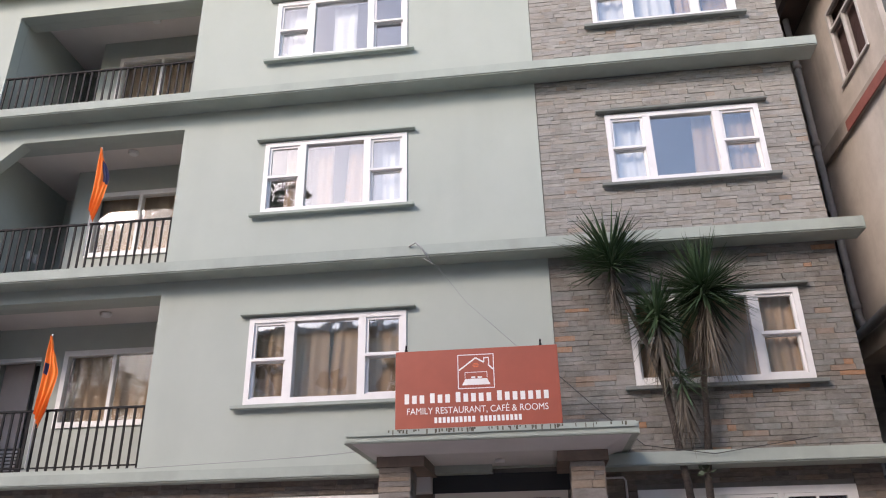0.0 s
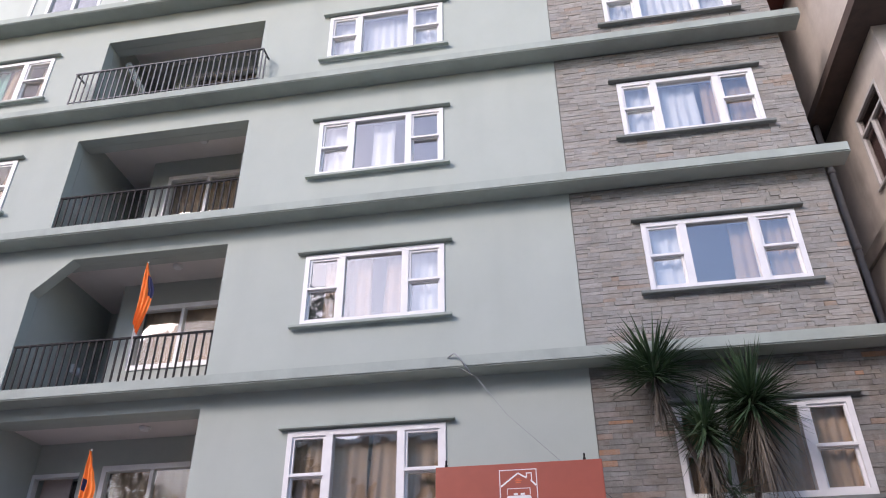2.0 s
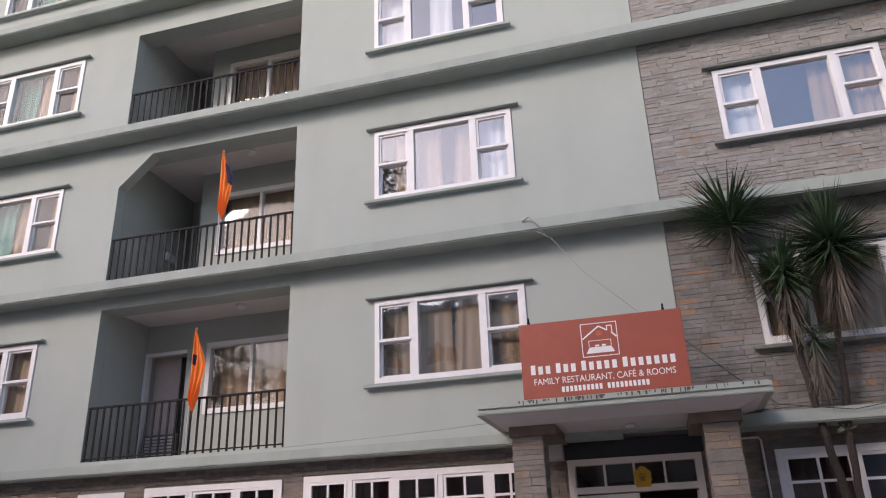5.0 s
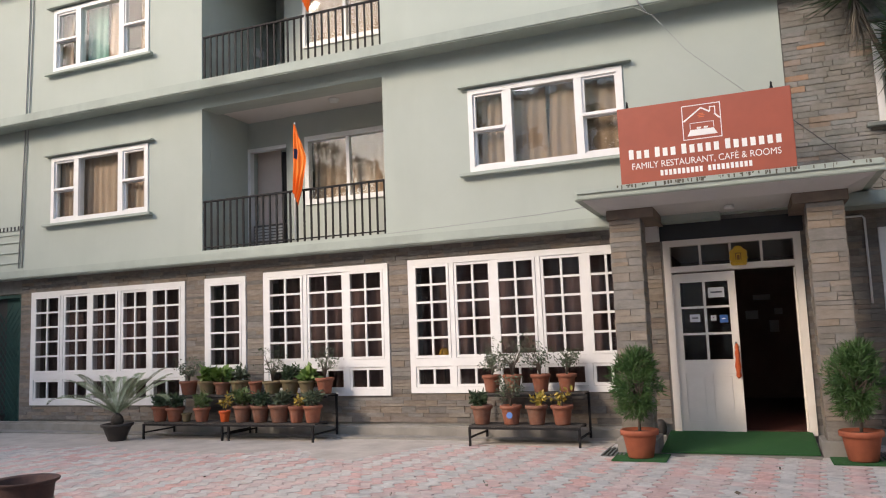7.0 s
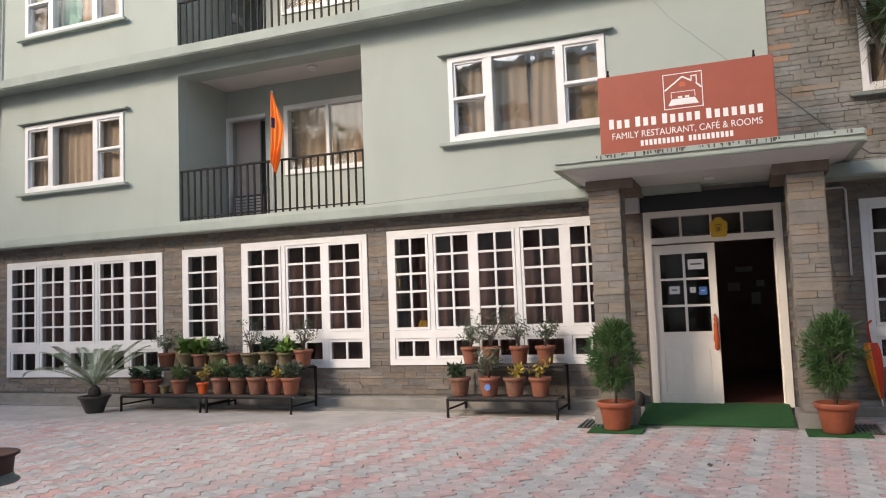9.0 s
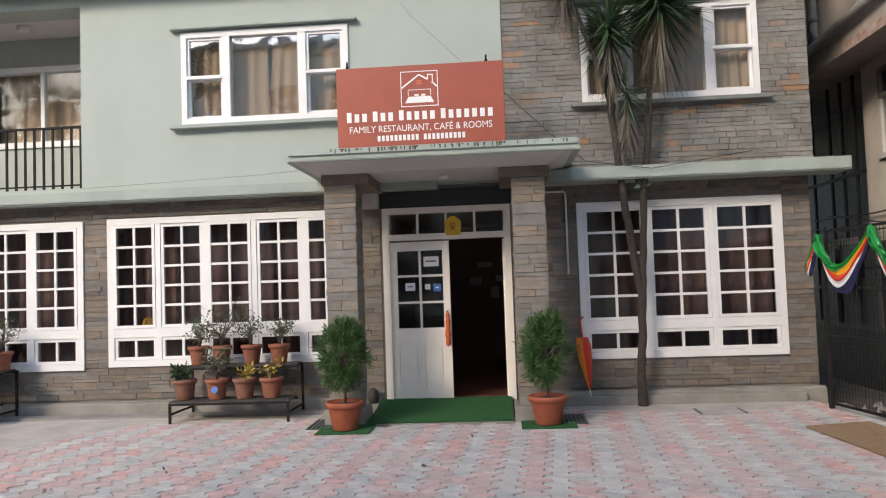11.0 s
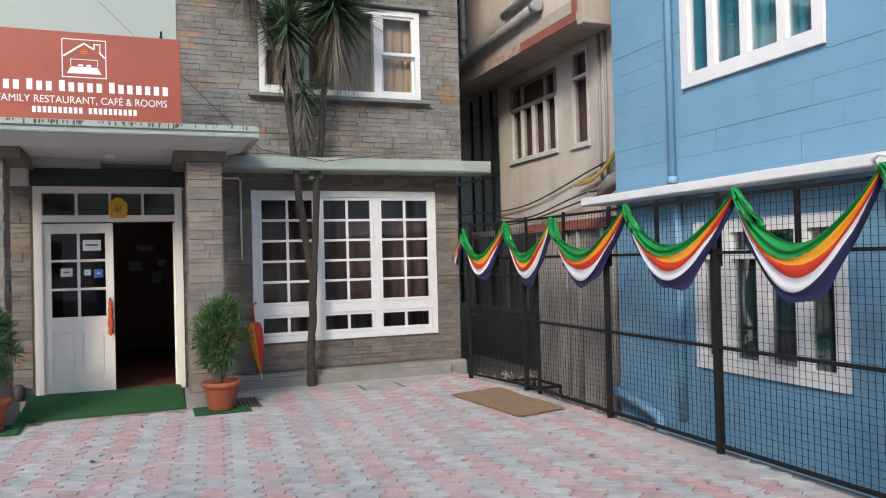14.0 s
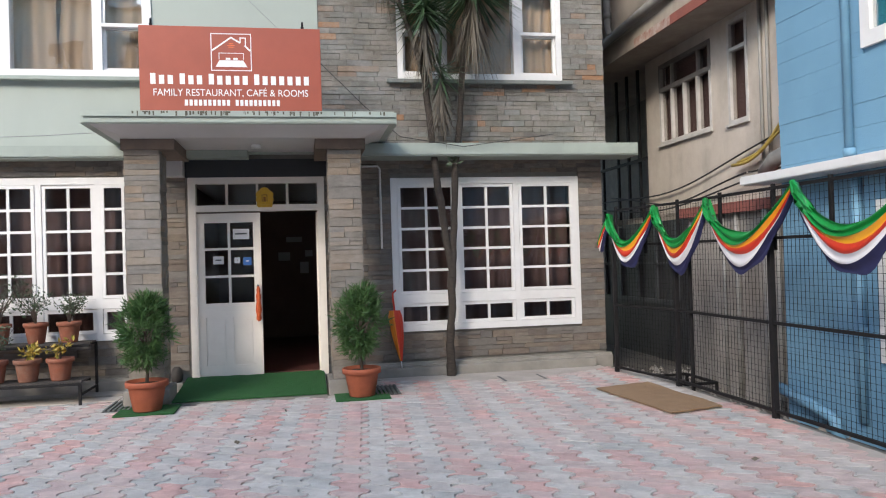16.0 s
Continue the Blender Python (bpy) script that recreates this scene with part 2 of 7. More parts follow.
PIPE = mat("grey_pipe", (0.29, 0.28, 0.265), (0.21, 0.20, 0.19), 5.0, 0.6, 0.1, 70)
FADED = mat("faded_white", (0.54, 0.52, 0.50), (0.40, 0.38, 0.36), 6.0, 0.7, 0.3, 60)
PIPE_B = mat("blue_pipe", (0.17, 0.34, 0.48), (0.15, 0.3, 0.43), 5.0, 0.5)
CABLE = mat("black_cable", (0.02, 0.02, 0.02), (0.03, 0.03, 0.03), 5.0, 0.6)
CABLE_Y = mat("yellow_cable", (0.45, 0.33, 0.08), (0.36, 0.26, 0.06), 5.0, 0.6)
CABLE_G = mat("grey_cable", (0.33, 0.34, 0.33), (0.28, 0.29, 0.28), 5.0, 0.6)
BARK = mat("palm_bark", (0.075, 0.06, 0.049), (0.035, 0.028, 0.024), 14.0, 0.95, 1.0, 60, stretch=(1, 1, 3))
YUCCA = mat("yucca_leaf", (0.085, 0.14, 0.065), (0.04, 0.08, 0.04), 3.0, 0.36)
DEADLEAF = mat("dead_leaf", (0.17, 0.145, 0.11), (0.085, 0.07, 0.055), 5.0, 0.85)
THUJA = mat("thuja_leaf", (0.06, 0.135, 0.03), (0.03, 0.08, 0.02), 6.0, 0.6)
LEAF_A = mat("leaf_grey_green", (0.10, 0.13, 0.075), (0.06, 0.085, 0.05), 8.0, 0.6)
LEAF_B = mat("leaf_bright", (0.16, 0.26, 0.05), (0.09, 0.17, 0.035), 8.0, 0.55)
LEAF_D = mat("leaf_mid", (0.10, 0.15, 0.04), (0.06, 0.10, 0.03), 8.0, 0.6)
LEAF_C = mat("leaf_dark", (0.05, 0.085, 0.04), (0.03, 0.055, 0.025), 8.0, 0.6)
LEAF_Y = mat("leaf_yellow", (0.50, 0.28, 0.04), (0.22, 0.24, 0.04), 14.0, 0.6)
CYCAD = mat("cycad_leaf", (0.25, 0.29, 0.19), (0.15, 0.20, 0.11), 5.0, 0.5)
TWIG = mat("twig", (0.13, 0.10, 0.08), (0.08, 0.06, 0.05), 12.0, 0.9)
ORANGE = mat("saffron_cloth", (0.90, 0.22, 0.015), (0.82, 0.18, 0.012), 6.0, 0.75, 0.2, 150, sheen=0.2)
NAVY = mat("navy_cloth", (0.016, 0.018, 0.075), (0.011, 0.012, 0.055), 5.0, 0.75, 0.15, 150)
CL_GREEN = mat("green_satin", (0.012, 0.27, 0.055), (0.008, 0.2, 0.04), 4.0, 0.32)
CL_YELLOW = mat("yellow_satin", (0.80, 0.38, 0.02), (0.72, 0.33, 0.02), 4.0, 0.35)
CL_RED = mat("red_satin", (0.58, 0.04, 0.018), (0.48, 0.03, 0.015), 4.0, 0.35)
CL_WHITE = mat("white_satin", (0.74, 0.72, 0.73), (0.66, 0.64, 0.66), 4.0, 0.35)
RED = mat("red_cloth", (0.62, 0.05, 0.02), (0.55, 0.04, 0.02), 4.0, 0.5)
RUST = mat("rusty_steel", (0.085, 0.042, 0.034), (0.05, 0.03, 0.028), 14.0, 0.7, 0.4, 70, metal=0.4)
GREYSTEEL = mat("worn_steel", (0.22, 0.24, 0.23), (0.12, 0.13, 0.13), 10.0, 0.6, 0.3, 70, metal=0.5)
GATEG = mat("dark_green_iron", (0.014, 0.07, 0.06), (0.010, 0.045, 0.04), 6.0, 0.6)
BRICKR = mat("red_brick", (1, 1, 1), (0.7, 0.68, 0.66), 9.0, 0.9, 0.5, 60, spread=[(0.36, 0.13, 0.085), (0.30, 0.10, 0.07), (0.40, 0.16, 0.10)], how="object")
BRICKW = mat("weathered_render", (0.38, 0.31, 0.26), (0.28, 0.23, 0.19), 2.0, 0.9, 0.5, 40, stain=0.5)
GOLD = mat("gold_plaque", (0.70, 0.42, 0.04), (0.6, 0.34, 0.03), 30.0, 0.4, 0.3, 60, metal=0.3)
PAPER = mat("paper", (0.72, 0.70, 0.70), (0.66, 0.64, 0.64), 8.0, 0.8)
STICKER_B = mat("blue_sticker", (0.05, 0.16, 0.45), (0.04, 0.13, 0.38), 8.0, 0.5)
INK = mat("grey_ink", (0.12, 0.12, 0.13), (0.1, 0.1, 0.1), 8.0, 0.7)
PINKS = [(0.69, 0.45, 0.42), (0.62, 0.42, 0.39), (0.67, 0.49, 0.46), (0.62, 0.48, 0.45), (0.70, 0.43, 0.385), (0.65, 0.51, 0.48)]
GREYS = [(0.62, 0.60, 0.57), (0.53, 0.52, 0.50), (0.66, 0.635, 0.60), (0.55, 0.545, 0.525), (0.63, 0.595, 0.56), (0.60, 0.56, 0.53)]
DUST = dict(stain=0.5, pale=0.5, pale_c=(0.58, 0.50, 0.455), pale_s=0.75)
PAVE_PK = mat("pink_paver", (1, 1, 1), (0.60, 0.595, 0.59), 6.5, 0.88, 0.8, 75, spread=PINKS, how="island", **DUST)
PAVE_GR = mat("grey_paver", (1, 1, 1), (0.60, 0.595, 0.59), 6.5, 0.88, 0.8, 75, spread=GREYS, how="island", **DUST)
PAVE_PKO = mat("pink_paver_piece", (1, 1, 1), (0.60, 0.595, 0.59), 6.5, 0.88, 0.8, 75, spread=PINKS, how="object", **DUST)
PAVE_GRO = mat("grey_paver_piece", (1, 1, 1), (0.60, 0.595, 0.59), 6.5, 0.88, 0.8, 75, spread=GREYS, how="object", **DUST)
JOINT = mat("joint_sand", (0.13, 0.115, 0.10), (0.08, 0.07, 0.06), 6.0, 0.95, 0.6, 90, pale=0.5, pale_c=(0.22, 0.19, 0.17), pale_s=0.75)
EARTH = mat("earth", (0.12, 0.105, 0.09), (0.075, 0.065, 0.055), 2.0, 0.95, 0.8, 20)
OPPO = mat("opposite_paint", (0.80, 0.77, 0.70), (0.74, 0.70, 0.63), 1.0, 0.8, 0.2, 40)
TREELEAF = mat("tree_leaf", (0.05, 0.09, 0.03), (0.03, 0.06, 0.02), 1.0, 0.6)


# ---- mesh helpers ----
def box(bm, x0, x1, y0, y1, z0, z1):
    v = [bm.verts.new(p) for p in ((x0, y0, z0), (x1, y0, z0), (x1, y1, z0), (x0, y1, z0), (x0, y0, z1), (x1, y0, z1), (x1, y1, z1), (x0, y1, z1))]
    for f in ((3, 2, 1, 0), (4, 5, 6, 7), (0, 1, 5, 4), (1, 2, 6, 5), (2, 3, 7, 6), (3, 0, 4, 7)):
        bm.faces.new([v[i] for i in f])


def boxes(*rows):
    bm = bmesh.new()
    for r in rows:
        box(bm, *r)
    return bm


def soft_box(x0, x1, y0, y1, z0, z1, r=0.006, seg=2):
    bm = boxes((x0, x1, y0, y1, z0, z1))
    bmesh.ops.bevel(bm, geom=bm.edges[:], offset=r, segments=seg, affect="EDGES", profile=0.5)
    return bm


def sweep(bm, pts, radii, n=8, cap=True):
    """A round tube along pts."""
    pts = [Vector(p) for p in pts]
    if not hasattr(radii, "__len__"):
        radii = [radii] * len(pts)
    rings = []
    side = None
    for i, p in enumerate(pts):
        d = (pts[min(i + 1, len(pts) - 1)] - pts[max(i - 1, 0)]).normalized()
        if side is None:
            side = d.orthogonal().normalized()
        side = (side - d * side.dot(d)).normalized()
        up = d.cross(side)
        rings.append([bm.verts.new(p + radii[i] * (math.cos(a) * side + math.sin(a) * up)) for a in (2 * math.pi * k / n for k in range(n))])
    for a, b in zip(rings, rings[1:]):
        for k in range(n):
            f = bm.faces.new((a[k], a[(k + 1) % n], b[(k + 1) % n], b[k]))
            f.smooth = True
    if cap:
        bm.faces.new(rings[0][::-1])
        bm.faces.new(rings[-1])


def tube(pts, radii, n=8):
    bm = bmesh.new()
    sweep(bm, pts, radii, n)
    return bm


def lathe(profile, n=24, cx=0, cy=0, cz=0):
    """A turned shape from (radius, height) pairs."""
    bm = bmesh.new()
    rings = [[bm.verts.new((cx + r * math.cos(2 * math.pi * k / n), cy + r * math.sin(2 * math.pi * k / n), cz + z)) for k in range(n)] for r, z in profile]
    for a, b in zip(rings, rings[1:]):
        for k in range(n):
            f = bm.faces.new((a[k], a[(k + 1) % n], b[(k + 1) % n], b[k]))
            f.smooth = True
    bm.faces.new(rings[0][::-1])
    bm.faces.new(rings[-1])
    return bm


def weld(bm):
    bmesh.ops.remove_doubles(bm, verts=bm.verts[:], dist=0.0005)
    return bm


def mesh_of(name, bm, material):
    me = bpy.data.meshes.new(name)
    bm.to_mesh(me)
    bm.free()
    for m in material if isinstance(material, (list, tuple)) else [material]:
        me.materials.append(m)
    return me


def part(name, bm, material, parent=None, label="", kind=""):
    ob = new(name, mesh_of(name, bm, material))
    if parent:
        ob.parent = parent
    return tagged(ob, label, kind=kind)


def thing(name, label, category, group="", kind="", at=(0, 0, 0)):
    ob = new(name)
    ob.empty_display_size = 0.1
    ob.location = at
    return tagged(ob, label, category, group, kind)


def solid(name, bm, material, label, category="", group="", kind="structure"):
    return tagged(part(name, bm, material), label, category or name.split("_")[0], group, kind)


def wall_rows(x0, x1, z0, z1, holes):
    """Rectangles of a wall between the holes (x0, x1, z0, z1)."""
    xs = sorted({x0, x1, *(min(max(v, x0), x1) for h in holes for v in h[:2])})
    out = []
    for a, b in zip(xs, xs[1:]):
        mid = (a + b) / 2
        cuts = sorted((max(h[2], z0), min(h[3], z1)) for h in holes if h[0] < mid < h[1])
        z = z0
        for c, d in cuts:
            if c > z:
                out.append((a, b, z, c))
            z = max(z, d)
        if z < z1:
            out.append((a, b, z, z1))
    return out


def curtain_mesh(w, h, folds, depth, seed, open_left=0.0):
    rnd = random.Random(seed)
    bm = bmesh.new()
    n, rows = folds * 8, 7
    ph = [rnd.uniform(-0.6, 0.6) for _ in range(folds + 1)]
    grid = []
    for j in range(rows + 1):
        v = j / rows
        line = []
        for i in range(n + 1):
            u = i / n
            k = u * folds
            y = depth * (0.6 + 0.5 * v) * math.sin(2 * math.pi * k + ph[int(k) % len(ph)] * v) * (0.7 + 0.3 * math.sin(7 * u + seed))
            x = u * w + open_left * w * (1 - u) * (1 - v) ** 1.5 + 0.008 * math.sin(5 * v + k)
            line.append(bm.verts.new((x, y, h - v * h)))
        grid.append(line)
    for a, b in zip(grid, grid[1:]):
        for i in range(n):
            f = bm.faces.new((a[i], b[i], b[i + 1], a[i + 1]))
            f.smooth = True
    return bm


def curtain(x0, x1, y, z0, z1, material, label, folds=5, depth=0.03, seed=1, side="y", pull=0.0):
    """A hanging curtain along x (or along y for side 'x')."""
    ob = tagged(part("curtain", curtain_mesh(x1 - x0, z1 - z0, folds, depth, seed, pull), material), label, "curtain", "window curtains")
    ob.matrix_world = pose(x0, y, z0) if side == "y" else pose(y, x0, z0, 0, 0, 90)
    return ob


# ---- ground ----
LEVELS = (2.98, 5.93, 8.92, 11.86, 14.72)
HEADS = ((3.85, 5.095), (6.785, 8.03), (9.665, 10.89), (12.5, 13.66))
XL, XS, XR = -12.8, 1.625, 5.485
BX0, BX1 = -7.595, -4.1
bm = bmesh.new()
box(bm, -400, 400, -400, 400, -0.6, -0.32)
solid("ground", bm, EARTH, "bare grey-brown earth round the hotel yard", "ground")
bm = boxes((-16.5, 5.5, -13.0, 0.2, -0.4, -0.03), (-16.5, 5.0, -30, -13.0, -0.4, -0.03))
pavement = solid("pavement", bm, JOINT, "courtyard paving of interlocking pink and grey pavers", "pavement")
solid("road", boxes((-60, 60, -21.5, -15.5, -0.05, -0.02)), mat("asphalt", (0.06, 0.058, 0.056), (0.045, 0.044, 0.043), 5.0, 0.9, 0.5, 120), "worn grey asphalt lane", "road")
solid("apron", boxes((2.0, 5.27, -0.26, 0.02, -0.03, 0.005), (-12.4, -0.75, -0.64, -0.3, -0.03, 0.007)), APRON, "dusty cement apron along the wall foot", "pavement")
for x0, x1, y0, deep in ((-11.9, -2.9, -0.62, 1.15), (2.3, 5.2, -0.24, 0.36)):
    bm = bmesh.new()
    ridge = []
    n = int((x1 - x0) / 0.1)
    for k in range(n + 1):
        x = x0 + k * 0.1
        p = Vector((x * 0.9, 3.0, 0))
        reach = (deep + 0.65 * deep * noise.noise(p) + 0.3 * deep * noise.noise(p * 4)) * min(1, k / 8, (n - k) / 8)
        ridge.append([bm.verts.new((x, y, z)) for y, z in ((y0, 0.0062), (y0 - 0.02 - reach * 0.6, 0.0055), (y0 - 0.02 - reach * 0.9, 0.003), (y0 - 0.04 - reach, -0.004))])
    for a, b in zip(ridge, ridge[1:]):
        for i in range(3):
            bm.faces.new((a[i], a[i + 1], b[i + 1], b[i]))
    bmesh.ops.recalc_face_normals(bm, faces=bm.faces[:])
    solid("dried_mud", bm, APRON, "thin layer of dried mud over the pavers", "ground")
solid("plinth", soft_box(1.97, 5.2, -0.14, 0.06, -0.03, 0.12, 0.012), CEMENT, "low rough cement step along the wall foot", "plinth")
cover = thing("drain_cover", "square cement drain cover with two slots", "cover")
part("slab", soft_box(3.7, 4.28, -0.98, -0.46, -0.02, 0.009, 0.004), APRON, cover)
for x in (3.72, 4.22):
    part("slot", boxes((x, x + 0.03, -0.92, -0.52, 0.009, 0.0105)), BLACKP, cover, "dark slot")
solid("edging", boxes((5.3, 5.5, -13.0, -0.3, -0.03, -0.005)), APRON, "dusty cement edging along the fence", "pavement")
solid("kerb", boxes((5.5, 5.57, -13.0, -0.2, -0.4, -0.012)), CEMENT, "rough grey cement edge of the paved yard", "kerb")

# ---- hotel: walls ----
HOLES_A = [(-2.68, -0.4, a, b) for a, b in HEADS] + [(-11.12, -8.775, a, b) for a, b in HEADS]
BALCONIES = [(3.06, 5.55), (6.0, 8.45), (9.0, 11.2), (11.9, 13.9)]
HOLES_BAL = [(BX0, BX1, a, b) for a, b in BALCONIES]
HEADS_B = ((3.87, 5.105), (6.855, 8.03), (9.75, 10.93), (12.42, 13.6))
HOLES_B = [(2.64, 4.88, a, b) for a, b in HEADS_B]
GROUND_HOLES = [(-11.66, -8.02, 0.46, 2.57), (-7.6, -6.76, 0.68, 2.58), (-6.41, -4.13, 0.6, 2.61), (-3.79, -0.45, 0.63, 2.625), (2.51, 5.085, 0.565, 2.58)]
DOOR = (-0.03, 1.65, 0.08, 2.83)
GATE = (-13.0, -11.98, 0.08, 2.58)

bm = bmesh.new()
for a, b, c, d in wall_rows(XL, XS, 2.9, 14.75, HOLES_A + HOLES_BAL):
    box(bm, a, b, 0.0, 0.22, c, d)
wall_front = solid("wall_front", bm, GREEN, "smooth sage-green painted hotel wall", "wall")
bm = bmesh.new()
for a, b, c, d in wall_rows(XS + 0.003, XR, 2.9, 14.75, HOLES_B):
    box(bm, a, b, 0.022, 0.24, c, d)
wall_stone = solid("wall_stone", bm, MORTAR, "hotel wall clad in grey split slate strips", "wall")
bm = bmesh.new()
for a, b, c, d in wall_rows(-13.1, XR - 0.05, -0.35, 2.9, GROUND_HOLES + [DOOR, GATE]):
    box(bm, a, b, 0.10, 0.34, c, d)
wall_ground = solid("wall_ground", bm, MORTAR, "ground-floor wall clad in brown-grey stone strips", "wall")
bm = boxes((XR - 0.24, XR, 0.244, 7.0, 2.9, 14.75), (XR - 0.3, XR - 0.06, 0.344, 7.0, -0.35, 2.9))
solid("wall_side", bm, MORTAR, "dark unlit side wall of the hotel", "wall")
solid("wall_left", boxes((XL, XL + 0.22, 0.224, 7.0, 2.9, 14.75), (-13.1, -12.9, 0.344, 7.0, -0.35, 2.9)), GREEN, "green painted side wall of the hotel", "wall")
solid("wall_back", boxes((XL, XR, 7.0, 7.2, -0.35, 17.4)), ROOM, "plain back wall closing the hotel", "wall")
solid("partition", boxes((XL + 0.25, BX0 - 0.2, 3.2, 3.3, 2.9, 14.6), (BX1 + 0.2, XR - 0.3, 3.2, 3.3, 2.9, 14.6), (-12.8, -0.3, 3.2, 3.3, 0, 2.9), (1.9, XR - 0.4, 3.2, 3.3, 0, 2.9)), ROOM,
      "dim inner room wall behind the windows", "wall")
solid("floor", boxes((-12.9, XR - 0.31, 0.345, 6.99, -0.2, 0.1)), REDFLOOR, "dark red polished floor inside the ground floor", "floor")
# upper storey set a little back under the eaves
TOPH = [(-9.55, -8.2, 15.0, 16.6), (-6.0, -4.5, 15.1, 16.6), (-1.9, -0.4, 15.1, 16.6), (2.7, 4.8, 15.1, 16.6)]
bm = bmesh.new()
for a, b, c, d in wall_rows(XL, XR, 14.76, 17.4, TOPH):
    box(bm, a, b, 0.05, 0.25, c, d)
solid("wall_top", bm, mat("pale_green_paint", (0.50, 0.55, 0.50), (0.46, 0.51, 0.46), 1.2, 0.75, 0.2, 140, stain=0.15), "pale green top-storey wall", "wall")
solid("roof", boxes((XL - 0.4, XR + 0.4, -0.5, 7.4, 17.4, 17.6)), BANDM, "flat concrete roof slab of the hotel", "roof")
for i, (a, b, c, d) in enumerate([(-11.2, -9.9, 15.0, 16.7), (-7.6, -7.5, 15.0, 16.7), (-6.6, -6.55, 15.0, 16.7)]):
    solid("trim", boxes((a, a + 0.07, 0.02, 0.05, c, d), (b - 0.07, b, 0.02, 0.05, c, d)), WHITE, "white painted strip on the top-storey wall", "trim")

# projecting slab bands between the storeys
for i, z in enumerate(LEVELS):
    bm = boxes((XL - 0.05, XR + 0.3, -0.37, 0.0, z - 0.18, z))
    if i == 0:
        bm = boxes((XL - 0.35, XS - 0.9, -0.20, 0.09, z - 0.15, z), (XS + 0.3, XR + 0.3, -0.38, 0.095, z - 0.17, z - 0.004))
    bmesh.ops.bevel(bm, geom=[e for e in bm.edges if abs(e.verts[0].co.y - e.verts[1].co.y) < 1e-4 and e.verts[0].co.y < -0.1], offset=0.018, segments=2, affect="EDGES")
    solid("slab_band", bm, BANDM, "projecting green painted concrete slab band", "slab band")
    if i:
        solid("ceiling", boxes((XL + 0.23, XR - 0.25, 0.25, 6.99, z - 0.32, z - 0.2)), CEIL, "off-white painted room and balcony ceiling", "ceiling")
solid("floor_slab", boxes((XL + 0.23, XR - 0.31, 0.35, 6.99, 2.7, 2.95)), CEIL, "concrete slab over the ground floor", "floor")
# plinth along the foot of the wall
bm = boxes((-13.1, -0.62, -0.06, 0.10, -0.2, 0.17), (2.0, XR - 0.02, -0.06, 0.10, -0.2, 0.17))
bmesh.ops.bevel(bm, geom=[e for e in bm.edges if abs(e.verts[0].co.x - e.verts[1].co.x) > 1], offset=0.03, segments=3, affect="EDGES")
solid("plinth", bm, CEMENT, "rough grey cement plinth at the foot of the wall", "plinth")
solid("kerb_strip", boxes((-13.1, -0.7, -0.34, -0.06, -0.2, 0.03)), CEMENT, "low cement strip along the wall foot", "kerb")

# ---- upper windows ----
WIN_NO = 0


def sash(bm_list, x0, x1, z0, z1, y, w):
    return boxes((x0, x0 + w, y, y + 0.05, z0, z1), (x1 - w, x1, y, y + 0.05, z0, z1), (x0 + w, x1 - w, y, y + 0.05, z0, z0 + w), (x0 + w, x1 - w, y, y + 0.05, z1 - w, z1))


